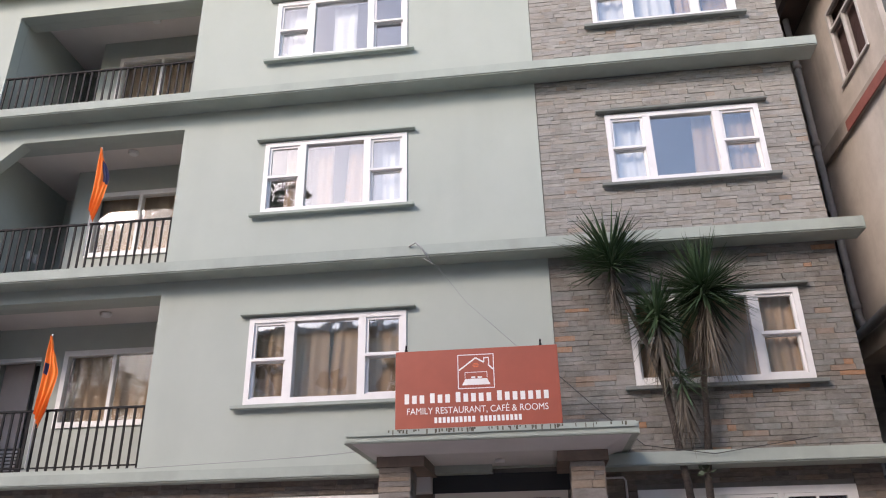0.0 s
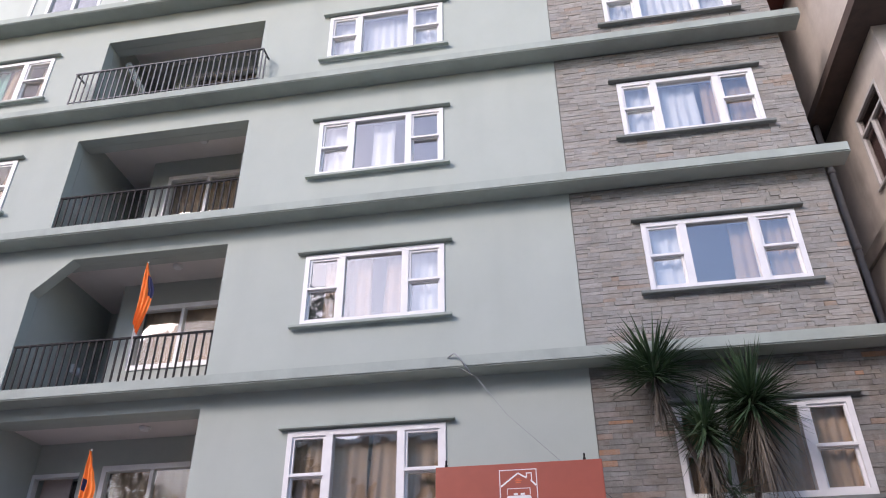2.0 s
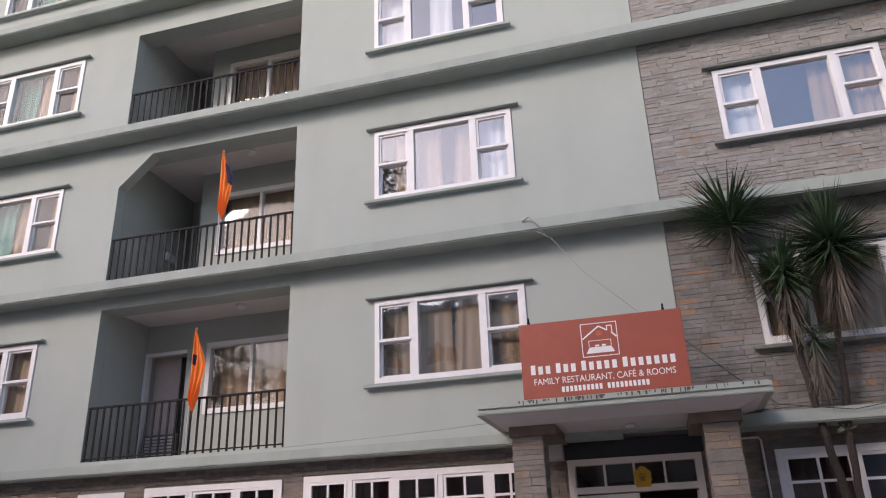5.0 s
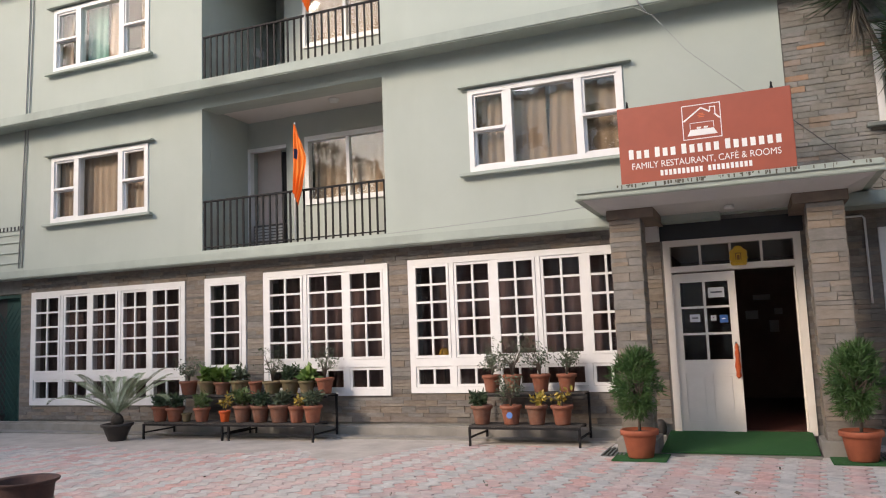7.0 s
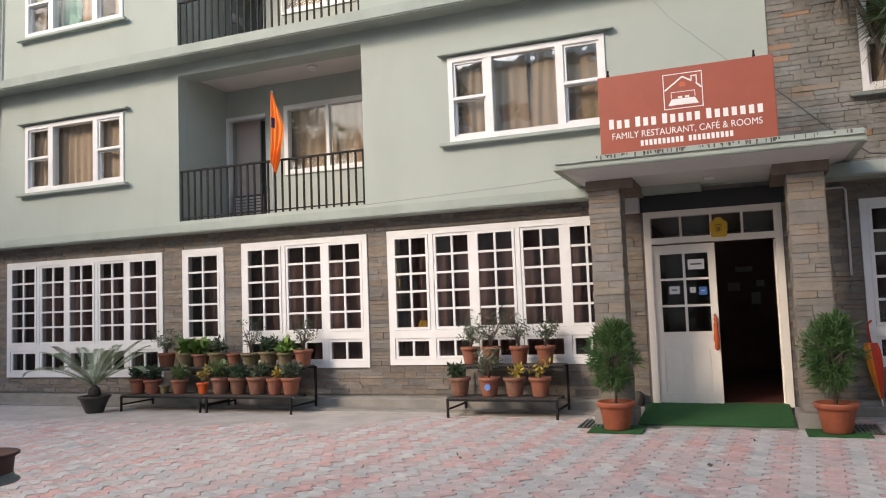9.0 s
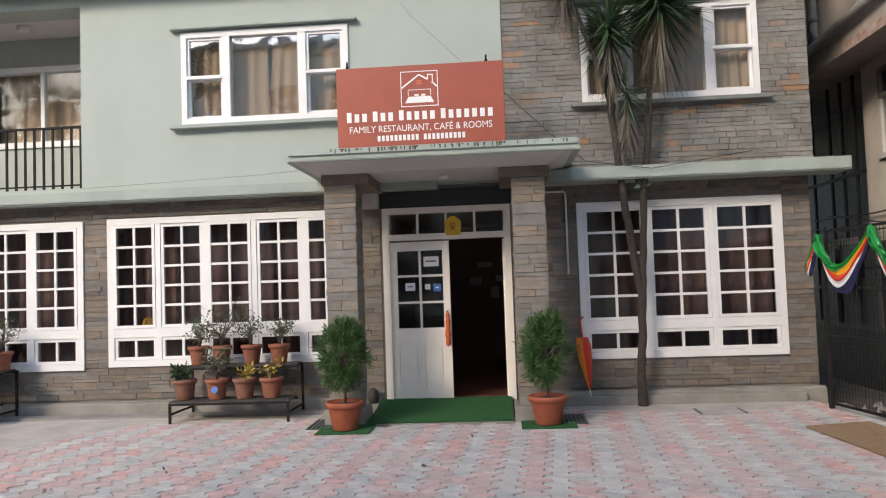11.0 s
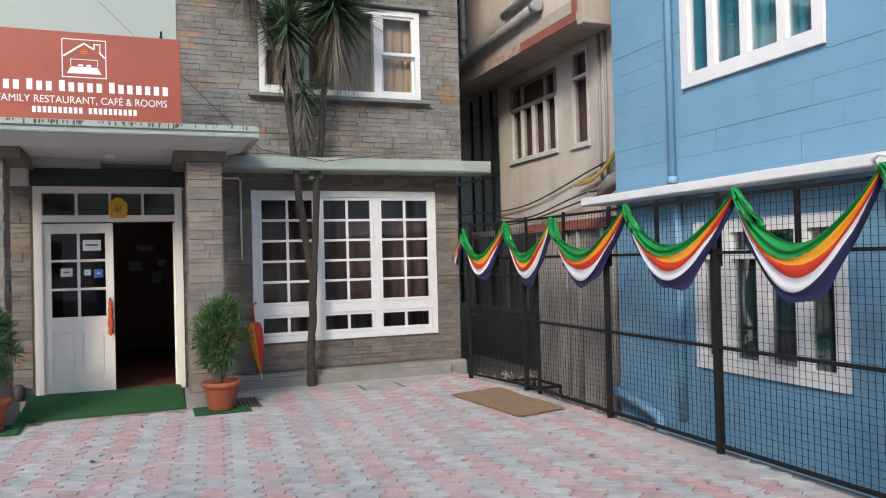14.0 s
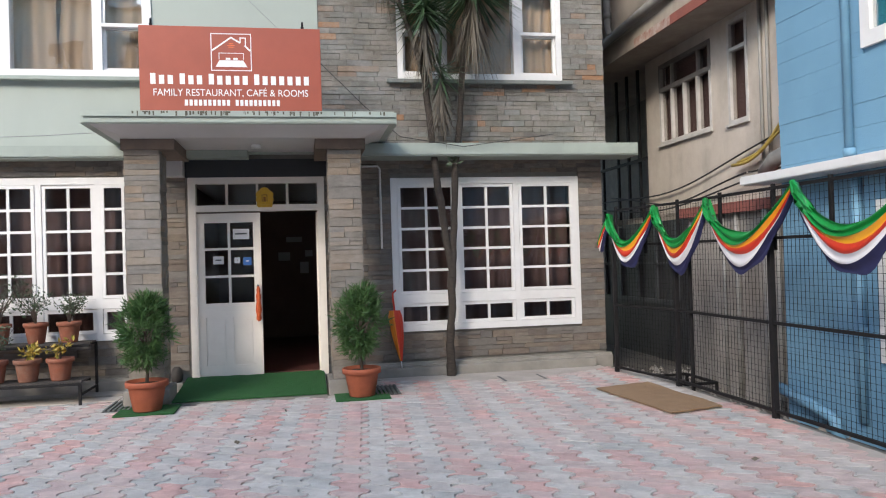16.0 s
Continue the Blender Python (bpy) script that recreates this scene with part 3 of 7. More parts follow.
def upper_window(x0, x1, z0, z1, y, curtain_kind, wall_mat, seed):
    """Three-light window: hung sashes at the sides, a fixed pane between; hood above, sill below."""
    global WIN_NO
    glass = BALCGLASS if x0 < -8 or (x0 > 2 and z0 < 5) else GLASS
    WIN_NO += 1
    w = thing(f"window_{WIN_NO}", "white timber three-light window with side sashes and grey sill", "window", "upper windows", "structure")
    a, b = x0 + (x1 - x0) * 0.27, x0 + (x1 - x0) * 0.725
    t = 0.075
    bm = boxes((x0, x0 + t, y - 0.025, y + 0.12, z0, z1), (x1 - t, x1, y - 0.025, y + 0.12, z0, z1), (x0 + t, x1 - t, y - 0.025, y + 0.12, z0, z0 + t),
               (x0 + t, x1 - t, y - 0.025, y + 0.12, z1 - t, z1), (a - 0.055, a + 0.055, y - 0.022, y + 0.12, z0 + t, z1 - t), (b - 0.055, b + 0.055, y - 0.022, y + 0.12, z0 + t, z1 - t))
    part("window_frame", bm, WHITE, w)
    zm = z0 + (z1 - z0) * 0.5
    for p, q in ((x0 + t, a - 0.055), (b + 0.055, x1 - t)):
        part("upper_sash", sash(0, p, q, zm, z1 - t, y + 0.0, 0.035), WHITE, w)
        part("lower_sash", sash(0, p, q, z0 + t, zm - 0.002, y + 0.03, 0.035), WHITE, w)
        part("meeting_rail", soft_box(p - 0.012, q + 0.012, y - 0.03, y + 0.03, zm - 0.02, zm + 0.022, 0.006), WHITE, w)
        part("pane", boxes((p + 0.03, q - 0.03, y + 0.022, y + 0.028, zm + 0.02, z1 - t - 0.03)), glass, w).visible_shadow = False
        part("pane", boxes((p + 0.03, q - 0.03, y + 0.05, y + 0.056, z0 + t + 0.03, zm - 0.02)), glass, w).visible_shadow = False
    part("pane", boxes((a + 0.055, b - 0.055, y + 0.03, y + 0.036, z0 + t, z1 - t)), glass, w).visible_shadow = False
    part("window_sill", soft_box(x0 - 0.15, x1 + 0.12, y - 0.11, y - 0.026, z0 - 0.07, z0 - 0.02, 0.008), wall_mat, w)
    part("window_hood", soft_box(x0 - 0.13, x1 + 0.13, y - 0.10, y - 0.002, z1 + 0.03, z1 + 0.062, 0.006), wall_mat, w, "thin grey cement hood")
    # curtains: (from, to) as shares of the whole width
    tan, white, green = (CURTAIN, "tan fabric curtain"), (CURT_W, "sheer white curtain"), (CURT_G, "green curtain")
    hung = {"tan": ((0.02, 0.27, tan), (0.28, 0.5, tan), (0.505, 0.72, tan), (0.74, 0.98, tan)),
            "half": ((0.13, 0.27, tan), (0.28, 0.47, tan), (0.56, 0.72, tan), (0.73, 0.98, white)),
            "mid": ((0.02, 0.25, white), (0.42, 0.6, white)),
            "sheer": ((0.02, 0.26, white), (0.29, 0.71, white), (0.75, 0.98, white)),
            "side": ((0.02, 0.26, white), (0.56, 0.72, tan), (0.78, 0.98, tan)),
            "wide": ((0.02, 0.26, white), (0.28, 0.58, white), (0.6, 0.73, tan), (0.8, 0.98, tan)),
            "closed": ((0.02, 0.27, tan), (0.26, 0.73, tan), (0.72, 0.98, tan)),
            "green": ((0.02, 0.14, tan), (0.28, 0.5, green), (0.52, 0.72, tan), (0.84, 0.98, tan))}[curtain_kind]
    for k, (u0, u1, (m, name)) in enumerate(hung):
        curtain(x0 + (x1 - x0) * u0, x0 + (x1 - x0) * u1, y + 0.17 + 0.03 * (k % 2), z0, z1 - 0.03, m, name + " hanging behind the window", max(2, int((u1 - u0) * 16)), 0.03, seed + k, pull=0.12 if m is CURTAIN and 0.4 < u0 < 0.7 else 0.0)
    return w


SILLG = BANDM
for i, (a, b) in enumerate(HEADS):
    upper_window(-2.68, -0.4, a, b, 0.0, ("tan", "half", "mid", "sheer")[i], SILLG, 11 + i)
    upper_window(-11.12, -8.775, a, b, 0.0, ("closed", "green", "green", "green")[i], SILLG, 31 + i)
for i, (a, b) in enumerate(HEADS_B):
    upper_window(2.64, 4.88, a, b, 0.0, ("closed", "side", "wide", "sheer")[i], HOOD, 51 + i)
for a, b, c, d in TOPH:
    WIN_NO += 1
    w = thing(f"window_{WIN_NO}", "white framed top-storey window with dark glass", "window", "top windows", "structure")
    m = (a + b) / 2
    part("window_frame", boxes((a, a + 0.07, 0.03, 0.14, c, d), (b - 0.07, b, 0.03, 0.14, c, d), (a + 0.07, b - 0.07, 0.03, 0.14, c, c + 0.07), (a + 0.07, b - 0.07, 0.03, 0.14, d - 0.07, d), (m - 0.04, m + 0.04, 0.03, 0.14, c + 0.07, d - 0.07)), WHITE, w)
    for p, q in ((a + 0.07, m - 0.04), (m + 0.04, b - 0.07)):
        part("pane", boxes((p, q, 0.08, 0.086, c + 0.07, d - 0.07)), GLASS, w).visible_shadow = False
    if a > -7:
        for k in range(9):
            x = a + 0.12 + k * (b - a - 0.24) / 8
            part("bar", tube([(x, 0.02, c + 0.04), (x, 0.02, d - 0.04)], 0.012, 6), WHITE, w)

# ---- balconies ----
ALCOVE = mat("alcove_paint", (0.66, 0.54, 0.47), (0.58, 0.47, 0.41), 2.0, 0.8, 0.2, 90)


def balcony(i, z0, z1):
    front = 0.224
    back, deep = 1.3, (1.62 if i == 0 else 2.3)
    zc = LEVELS[i + 1] - 0.321
    bm = bmesh.new()
    xd = -7.06 if i == 0 else -7.45
    box(bm, BX0 - 0.18, BX0, front, deep, z0 - 0.2, zc)
    box(bm, BX1, BX1 + 0.18, front, back, z0 - 0.2, zc)
    xw0, xw1, w0, w1 = -6.33, -4.45, z0 + 0.85, z0 + 2.11
    for a, b, c, d in wall_rows(-6.74, BX1, z0 - 0.2, zc, [(xw0, xw1, w0, w1)]):
        box(bm, a, b, back, back + 0.15, c, d)
    box(bm, -6.74, -6.6, back + 0.15, deep, z0 - 0.2, zc)
    if i == 0:
        box(bm, BX0, -6.74, back + 0.02, back + 0.1, z0 + 2.04, zc)
        alc = bmesh.new()
        box(alc, BX0 + 0.002, xd, deep - 0.012, deep - 0.002, z0, z0 + 2.04)
        solid("wall_alcove", alc, ALCOVE, "pinkish plaster wall at the back of the alcove", "wall")
        solid("trim", boxes((BX0 + 0.001, BX0 + 0.06, back - 0.01, back + 0.11, z0, z0 + 2.038), (BX0 + 0.06, -6.741, back - 0.01, back + 0.11, z0 + 1.975, z0 + 2.038)), WHITE, "white painted frame round the alcove", "trim")
    for a, b, c, d in wall_rows(BX0, -6.74, z0 - 0.2, zc, [(xd, -6.76, z0, z0 + 2.0)]):
        box(bm, a, b, deep, deep + 0.1, c, d)
    solid(f"wall_balcony_{i + 1}", weld(bm), BALC, "grey-green painted walls inside the balcony recess", "wall")
    solid("balcony_floor", boxes((BX0, BX1, front, deep, z0 - 0.2, z0)), CEMENT, "cement balcony floor", "floor")
    solid(f"door_{i + 2}", soft_box(xd, -6.76, deep + 0.02, deep + 0.07, z0 + 0.01, z0 + 2.0, 0.006), mat("dark_door", (0.035, 0.03, 0.028), (0.025, 0.022, 0.02), 6.0, 0.6),
          "dark brown flush door at the end of the recess", "door")
    # beam across the mouth
    solid("beam", boxes((BX0, BX1, 0.224, 0.42, z1, zc)), BALC, "painted concrete beam across the balcony mouth", "beam")
    global WIN_NO
    WIN_NO += 1
    w = thing(f"window_{WIN_NO}", "white two-pane sliding window at the back of the balcony", "window", "balcony windows", "structure")
    xm = (xw0 + xw1) / 2 - 0.06
    part("window_frame", boxes((xw0, xw0 + 0.08, back - 0.03, back + 0.1, w0, w1), (xw1 - 0.08, xw1, back - 0.03, back + 0.1, w0, w1), (xw0 + 0.08, xw1 - 0.08, back - 0.03, back + 0.1, w0, w0 + 0.09),
                               (xw0 + 0.08, xw1 - 0.08, back - 0.03, back + 0.1, w1 - 0.09, w1), (xm - 0.03, xm + 0.03, back - 0.01, back + 0.1, w0 + 0.09, w1 - 0.09)), WHITE, w)
    for p, q in ((xw0 + 0.08, xm - 0.03), (xm + 0.03, xw1 - 0.08)):
        part("pane", boxes((p, q, back + 0.03, back + 0.036, w0 + 0.09, w1 - 0.09)), BALCGLASS, w).visible_shadow = False
    curtain(xw0 + 0.05, xw1 - 0.05, back + 0.22, w0, w1 - 0.02, CURTAIN, "tan fabric curtain drawn behind the balcony window", 9, 0.035, 70 + i)
    solid(f"room_{i + 1}", boxes((xw0 - 0.3, xw1 + 0.3, back + 0.6, back + 0.65, z0, zc)), ROOM, "dim room wall behind the balcony window", "wall")
    # railing
    h = 0.86
    if i < 3:
        r = thing("balcony_railing", "black iron balcony railing of plain upright bars", "railing", "balcony railings")
        y = 0.035
        part("top_rail", soft_box(BX0 + 0.005, BX1 - 0.005, y - 0.022, y + 0.022, z0 + h - 0.03, z0 + h, 0.004), IRON, r)
        part("bottom_rail", soft_box(BX0 + 0.005, BX1 - 0.005, y - 0.012, y + 0.012, z0 + 0.04, z0 + 0.06, 0.004), IRON, r)
        n = 27
        bar = mesh_of("bar", boxes((-0.014, 0.014, -0.011, 0.011, 0, h - 0.03)), IRON)
        for k in range(n):
            o = new("bar", bar)
            o.parent = r
            o.location = (BX0 + 0.03 + k * (BX1 - BX0 - 0.06) / (n - 1), y, z0)
    else:
        r = thing("balcony_railing", "grey iron railing standing forward on the slab", "railing", "balcony railings")
        y, x0, x1 = -0.28, BX0 - 0.28, BX1 + 0.22
        zb = z0 + 0.0
        part("top_rail", soft_box(x0, x1, y - 0.02, y + 0.02, zb + h - 0.03, zb + h, 0.004), GREYIRON, r)
        part("side_rail", soft_box(x0, x0 + 0.03, y + 0.02, -0.002, zb + h - 0.03, zb + h, 0.004), GREYIRON, r)
        part("side_rail", soft_box(x1 - 0.03, x1, y + 0.02, -0.002, zb + h - 0.03, zb + h, 0.004), GREYIRON, r)
        part("bottom_rail", soft_box(x0, x1, y - 0.012, y + 0.012, zb + 0.06, zb + 0.08, 0.004), GREYIRON, r)
        bar = mesh_of("bar", boxes((-0.011, 0.011, -0.011, 0.011, 0, h - 0.03 + 0.04)), GREYIRON)
        for k in range(33):
            o = new("bar", bar)
            o.parent = r
            o.location = (x0 + 0.02 + k * (x1 - x0 - 0.04) / 32, y, zb - 0.04)
        for x in (x0 + 0.015, x1 - 0.015):
            o = new("bar", bar)
            o.parent = r
            o.location = (x, -0.14, zb - 0.04)
    # ceiling lamp
    lamp = tagged(part("ceiling_lamp", lathe([(0.07, 0.0), (0.07, 0.02), (0.09, 0.03), (0.09, 0.055), (0.03, 0.06)], 16, -5.4, 0.75, zc - 0.062), WHITE), "small round unlit balcony ceiling lamp", "lamp", "balcony lamps")
    return r


for i, (a, b) in enumerate(BALCONIES):
    balcony(i, a, b)
# chamfered corner of the second balcony
bm = bmesh.new()
v = [bm.verts.new(p) for p in ((BX0, 0.001, 7.86), (BX0, 0.001, 8.45), (-6.95, 0.001, 8.45), (BX0, 0.22, 7.86), (BX0, 0.22, 8.45), (-6.95, 0.22, 8.45))]
for f in ((0, 2, 1), (3, 4, 5), (0, 1, 4, 3), (1, 2, 5, 4), (2, 0, 3, 5)):
    bm.faces.new([v[k] for k in f])
solid("corner_brace", bm, GREEN, "slanted green corner of the balcony opening", "corner")
# slanted stair soffit in the top balcony
bm = bmesh.new()
sweep(bm, [(-7.4, 0.5, 13.75), (-6.85, 1.2, 12.6)], 0.09, 4)
solid("brace", bm, BALC, "slanted painted brace inside the top balcony", "brace")
# louvred air-conditioner unit in the first balcony, switch boxes in the second
ac = thing("air_conditioner", "grey louvred air-conditioner unit standing on the balcony floor", "air conditioner")
part("body", soft_box(-7.45, -6.76, 1.25, 1.55, 3.064, 3.62, 0.015), POT_D, ac)
for k in range(9):
    part("louvre", boxes((-7.41, -6.80, 1.225, 1.248, 3.105 + k * 0.055, 3.137 + k * 0.055)), FADED, ac)
for y in (1.5, 1.68):
    tagged(part("switch_box", soft_box(BX0 + 0.002, BX0 + 0.06, y, y + 0.11, 7.02, 7.18, 0.008), WHITE), "small white switch box on the balcony wall", "switch box", "switch boxes")


def flag(x, y, z0, z1, lean, label, dark):
    """A cloth flag hanging limp on a slim pole."""
    f = thing("flag", label, "flag", "flags")
    top = Vector((x + lean, y - 0.12, z1))
    part("pole", tube([(x, y, z0), tuple(top)], 0.012, 8), WHITE, f)
    bm = bmesh.new()
    rows, cols = 22, 18
    grid = []
    h = (z1 - z0) * 0.6
    seed = Vector((x, 3.0, 1.0))
    for j in range(rows + 1):
        v = j / rows
        line = []
        wide = 0.035 + 0.2 * min(1, v * 2.6) * (1 - max(0, v - 0.62) * 1.9)
        for i in range(cols + 1):
            u = i / cols
            p = top + (Vector((x, y, z0)) - top) * (v * h / (z1 - z0))
            zig = abs(((u * 3.0 + 0.4 * v) % 1) * 2 - 1) - 0.5
            nn = noise.noise(seed + Vector((u * 3, v * 4, 0)))
            line.append(bm.verts.new((p.x - 0.015 + u * wide + 0.03 * nn * u, p.y - 0.03 + 0.075 * zig * (0.3 + 0.7 * v) + 0.03 * nn, p.z - 0.16 * u * (0.4 + v) + 0.05 * nn * u)))
        grid.append(line)
    for j in range(rows):
        for i in range(cols):
            fc = bm.faces.new((grid[j][i], grid[j + 1][i], grid[j + 1][i + 1], grid[j][i + 1]))
            fc.smooth = True
            if dark and 0.16 < j / rows < 0.5 and i > 9 or not dark and 0.36 < j / rows < 0.5 and 1 < i < 7:
                fc.material_index = 1
    part("cloth", bm, [ORANGE, NAVY], f)


flag(-5.74, 0.005, 3.1, 5.0, 0.1, "plain saffron cloth flag hanging limp on a white pole", False)
flag(-5.48, 0.005, 6.3, 8.16, 0.06, "saffron cloth flag with a dark patch on a white pole", True)

# ---- ground-floor windows ----
def grid_window(x0, x1, z0, z1, zt, casements, label):
    """White glazed screen: casements of 2 x 5 panes over a row of low lights."""
    global WIN_NO
    WIN_NO += 1
    w = thing(f"window_{WIN_NO}", label, "window", "ground-floor windows", "structure")
    y = 0.085
    t = 0.085
    part("window_frame", boxes((x0, x0 + t, y - 0.03, y + 0.12, z0, z1), (x1 - t, x1, y - 0.03, y + 0.12, z0, z1), (x0 + t, x1 - t, y - 0.03, y + 0.12, z0, z0 + t), (x0 + t, x1 - t, y - 0.03, y + 0.12, z1 - t, z1),
                               (x0 + t, x1 - t, y - 0.028, y + 0.12, zt - 0.07, zt + 0.05)), WHITE, w)
    edges = [x0 + t + (x1 - x0 - 2 * t) * c for c in casements]
    for e in edges[1:-1]:
        part("mullion", boxes((e - 0.036, e + 0.036, y - 0.026, y + 0.12, z0 + t, zt - 0.07), (e - 0.036, e + 0.036, y - 0.026, y + 0.12, zt + 0.05, z1 - t)), WHITE, w)
    for k, (a, b) in enumerate(zip(edges, edges[1:])):
        p, q = a + (0.036 if k else 0), b - (0.036 if k < len(edges) - 2 else 0)
        for lo, hi, n in ((zt + 0.05, z1 - t, 5), (z0 + t, zt - 0.07, 1)):
            off = -0.035 if (k % 2 == 0 and n == 5) else -0.015
            c = part("casement", sash(0, p + 0.003, q - 0.003, lo + 0.003, hi - 0.003, y + off, 0.04), WHITE, w)
            xm = (p + q) / 2
            rows = [(xm - 0.016, xm + 0.016, y + off + 0.004, y + off + 0.04, lo + 0.04, hi - 0.04)]
            for r in range(1, n):
                z = lo + 0.04 + (hi - lo - 0.08) * r / n
                rows += [(p + 0.04, xm - 0.016, y + off + 0.006, y + off + 0.04, z - 0.016, z + 0.016), (xm + 0.016, q - 0.04, y + off + 0.006, y + off + 0.04, z - 0.016, z + 0.016)]
            part("glazing_bar", boxes(*rows), WHITE, c)
            for (u, v) in ((p + 0.04, xm - 0.016), (xm + 0.016, q - 0.04)):
                for r in range(n):
                    za = lo + 0.04 + (hi - lo - 0.08) * r / n + (0.016 if r else 0)
                    zb = lo + 0.04 + (hi - lo - 0.08) * (r + 1) / n - (0.016 if r < n - 1 else 0)
                    part("pane", boxes((u, v, y + off + 0.02, y + off + 0.026, za, zb)), DARKGLASS, c).visible_shadow = False
    curtain(x0 + 0.05, x1 - 0.05, y + 0.34, z0, z1 - 0.05, CURT_D, "dark maroon curtain behind the ground-floor window", max(4, int((x1 - x0) * 5)), 0.04, int(x0 * 10))


grid_window(*GROUND_HOLES[0], 1.0, (0, 0.2, 0.4, 0.6, 0.8, 1), "wide white glazed screen of five casements")
grid_window(*GROUND_HOLES[1], 1.03, (0, 1), "narrow white window of two by five panes")
grid_window(*GROUND_HOLES[2], 1.1, (0, 0.334, 0.69, 1), "white glazed screen of three casements")
grid_window(*GROUND_HOLES[3], 1.09, (0, 0.195, 0.402, 0.612, 0.824, 1), "long white glazed screen running behind the porch pillar")
grid_window(*GROUND_HOLES[4], 1.0, (0, 0.33, 0.667, 1), "white glazed screen beside the palm trunks")

# ---- porch ----
canopy = thing("entrance_canopy", "green painted concrete entrance canopy with a peeling lip", "canopy", kind="structure")
bm = boxes((-0.85, 2.42, -1.52, 0.0, 3.01, 3.135))
bmesh.ops.bevel(bm, geom=[e for e in bm.edges if e.verts[0].co.y < -1 and e.verts[1].co.y < -1], offset=0.012, segments=2, affect="EDGES")
part("slab", bm, CANOPY, canopy)
bm = bmesh.new()
v = [bm.verts.new(p) for p in ((-0.77, -1.46, 3.01), (2.34, -1.46, 3.01), (2.34, 0.0, 3.01), (-0.77, 0.0, 3.01), (-0.48, -1.14, 2.92), (2.06, -1.14, 2.92), (2.06, 0.0, 2.92), (-0.48, 0.0, 2.92))]
for f in ((4, 5, 6, 7), (0, 1, 5, 4), (1, 2, 6, 5), (2, 3, 7, 6), (3, 0, 4, 7)):
    bm.faces.new([v[k] for k in f][::-1])
part("soffit", bm, SOFFIT, canopy, "off-white painted underside")
part("lip", boxes((-0.82, 2.39, -1.545, -1.522, 3.08, 3.14)), CANOPY, canopy)
BEAM = mat("beam_stone", (0.21, 0.155, 0.12), (0.15, 0.115, 0.09), 6.0, 0.85, 0.5, 60)
for x0, x1 in ((-0.56, 0.0), (1.53, 2.1)):
    part("beam", boxes((x0, x1, -1.08, 0.0, 2.8, 2.919)), BEAM, canopy, "brown stone-clad porch beam")
part("soffit_lamp", lathe([(0.06, 0), (0.06, 0.03), (0.05, 0.04)], 14, 0.85, -0.6, 2.879), WHITE, canopy, "small round unlit lamp")
PILLARS = []
for x0, x1 in ((-0.53, -0.17), (1.67, 2.04)):
    p = thing("porch_pillar", "square porch pillar clad in tan stone strips", "pillar", "porch pillars", "structure")
    part("core", boxes((x0 + 0.015, x1 - 0.015, -1.035, -0.665, -0.2, 2.8)), MORTAR, p)
    part("base", soft_box(x0 - 0.06, x1 + 0.06, -1.11, -0.6, -0.2, 0.175, 0.012), CEMENT, p, "pale cement base")
    PILLARS.append((p, x0, x1))
solid("trim_panel", boxes((-0.06, 1.69, 0.06, 0.099, 2.612, 2.84)), BLACKP, "black painted panel over the entrance door", "trim")
solid("bracket_box", soft_box(-0.32, -0.061, -0.12, 0.099, 2.61, 2.86, 0.01), SOFFIT, "pale grey boxed bracket beside the door head", "bracket")

# entrance door
d = thing("door_1", "cream timber entrance doors, one leaf standing open", "door", kind="structure", at=(0.03, 0, -0.02))
part("door_frame", boxes((-0.06, 0.03, 0.05, 0.2, 0.1, 2.63), (1.53, 1.62, 0.05, 0.2, 0.1, 2.63), (0.03, 1.53, 0.05, 0.2, 2.55, 2.63), (0.03, 1.53, 0.05, 0.2, 2.2, 2.28)), CREAM, d)
tr = part("transom", boxes(*[(0.03 + 1.5 * k / 4 - 0.015, 0.03 + 1.5 * k / 4 + 0.015, 0.08, 0.15, 2.28, 2.55) for k in (1, 2, 3)]), CREAM, d)
for k in range(4):
    part("pane", boxes((0.03 + 0.375 * k + 0.016, 0.03 + 0.375 * (k + 1) - 0.016, 0.11, 0.116, 2.285, 2.545)), DARKGLASS, tr).visible_shadow = False


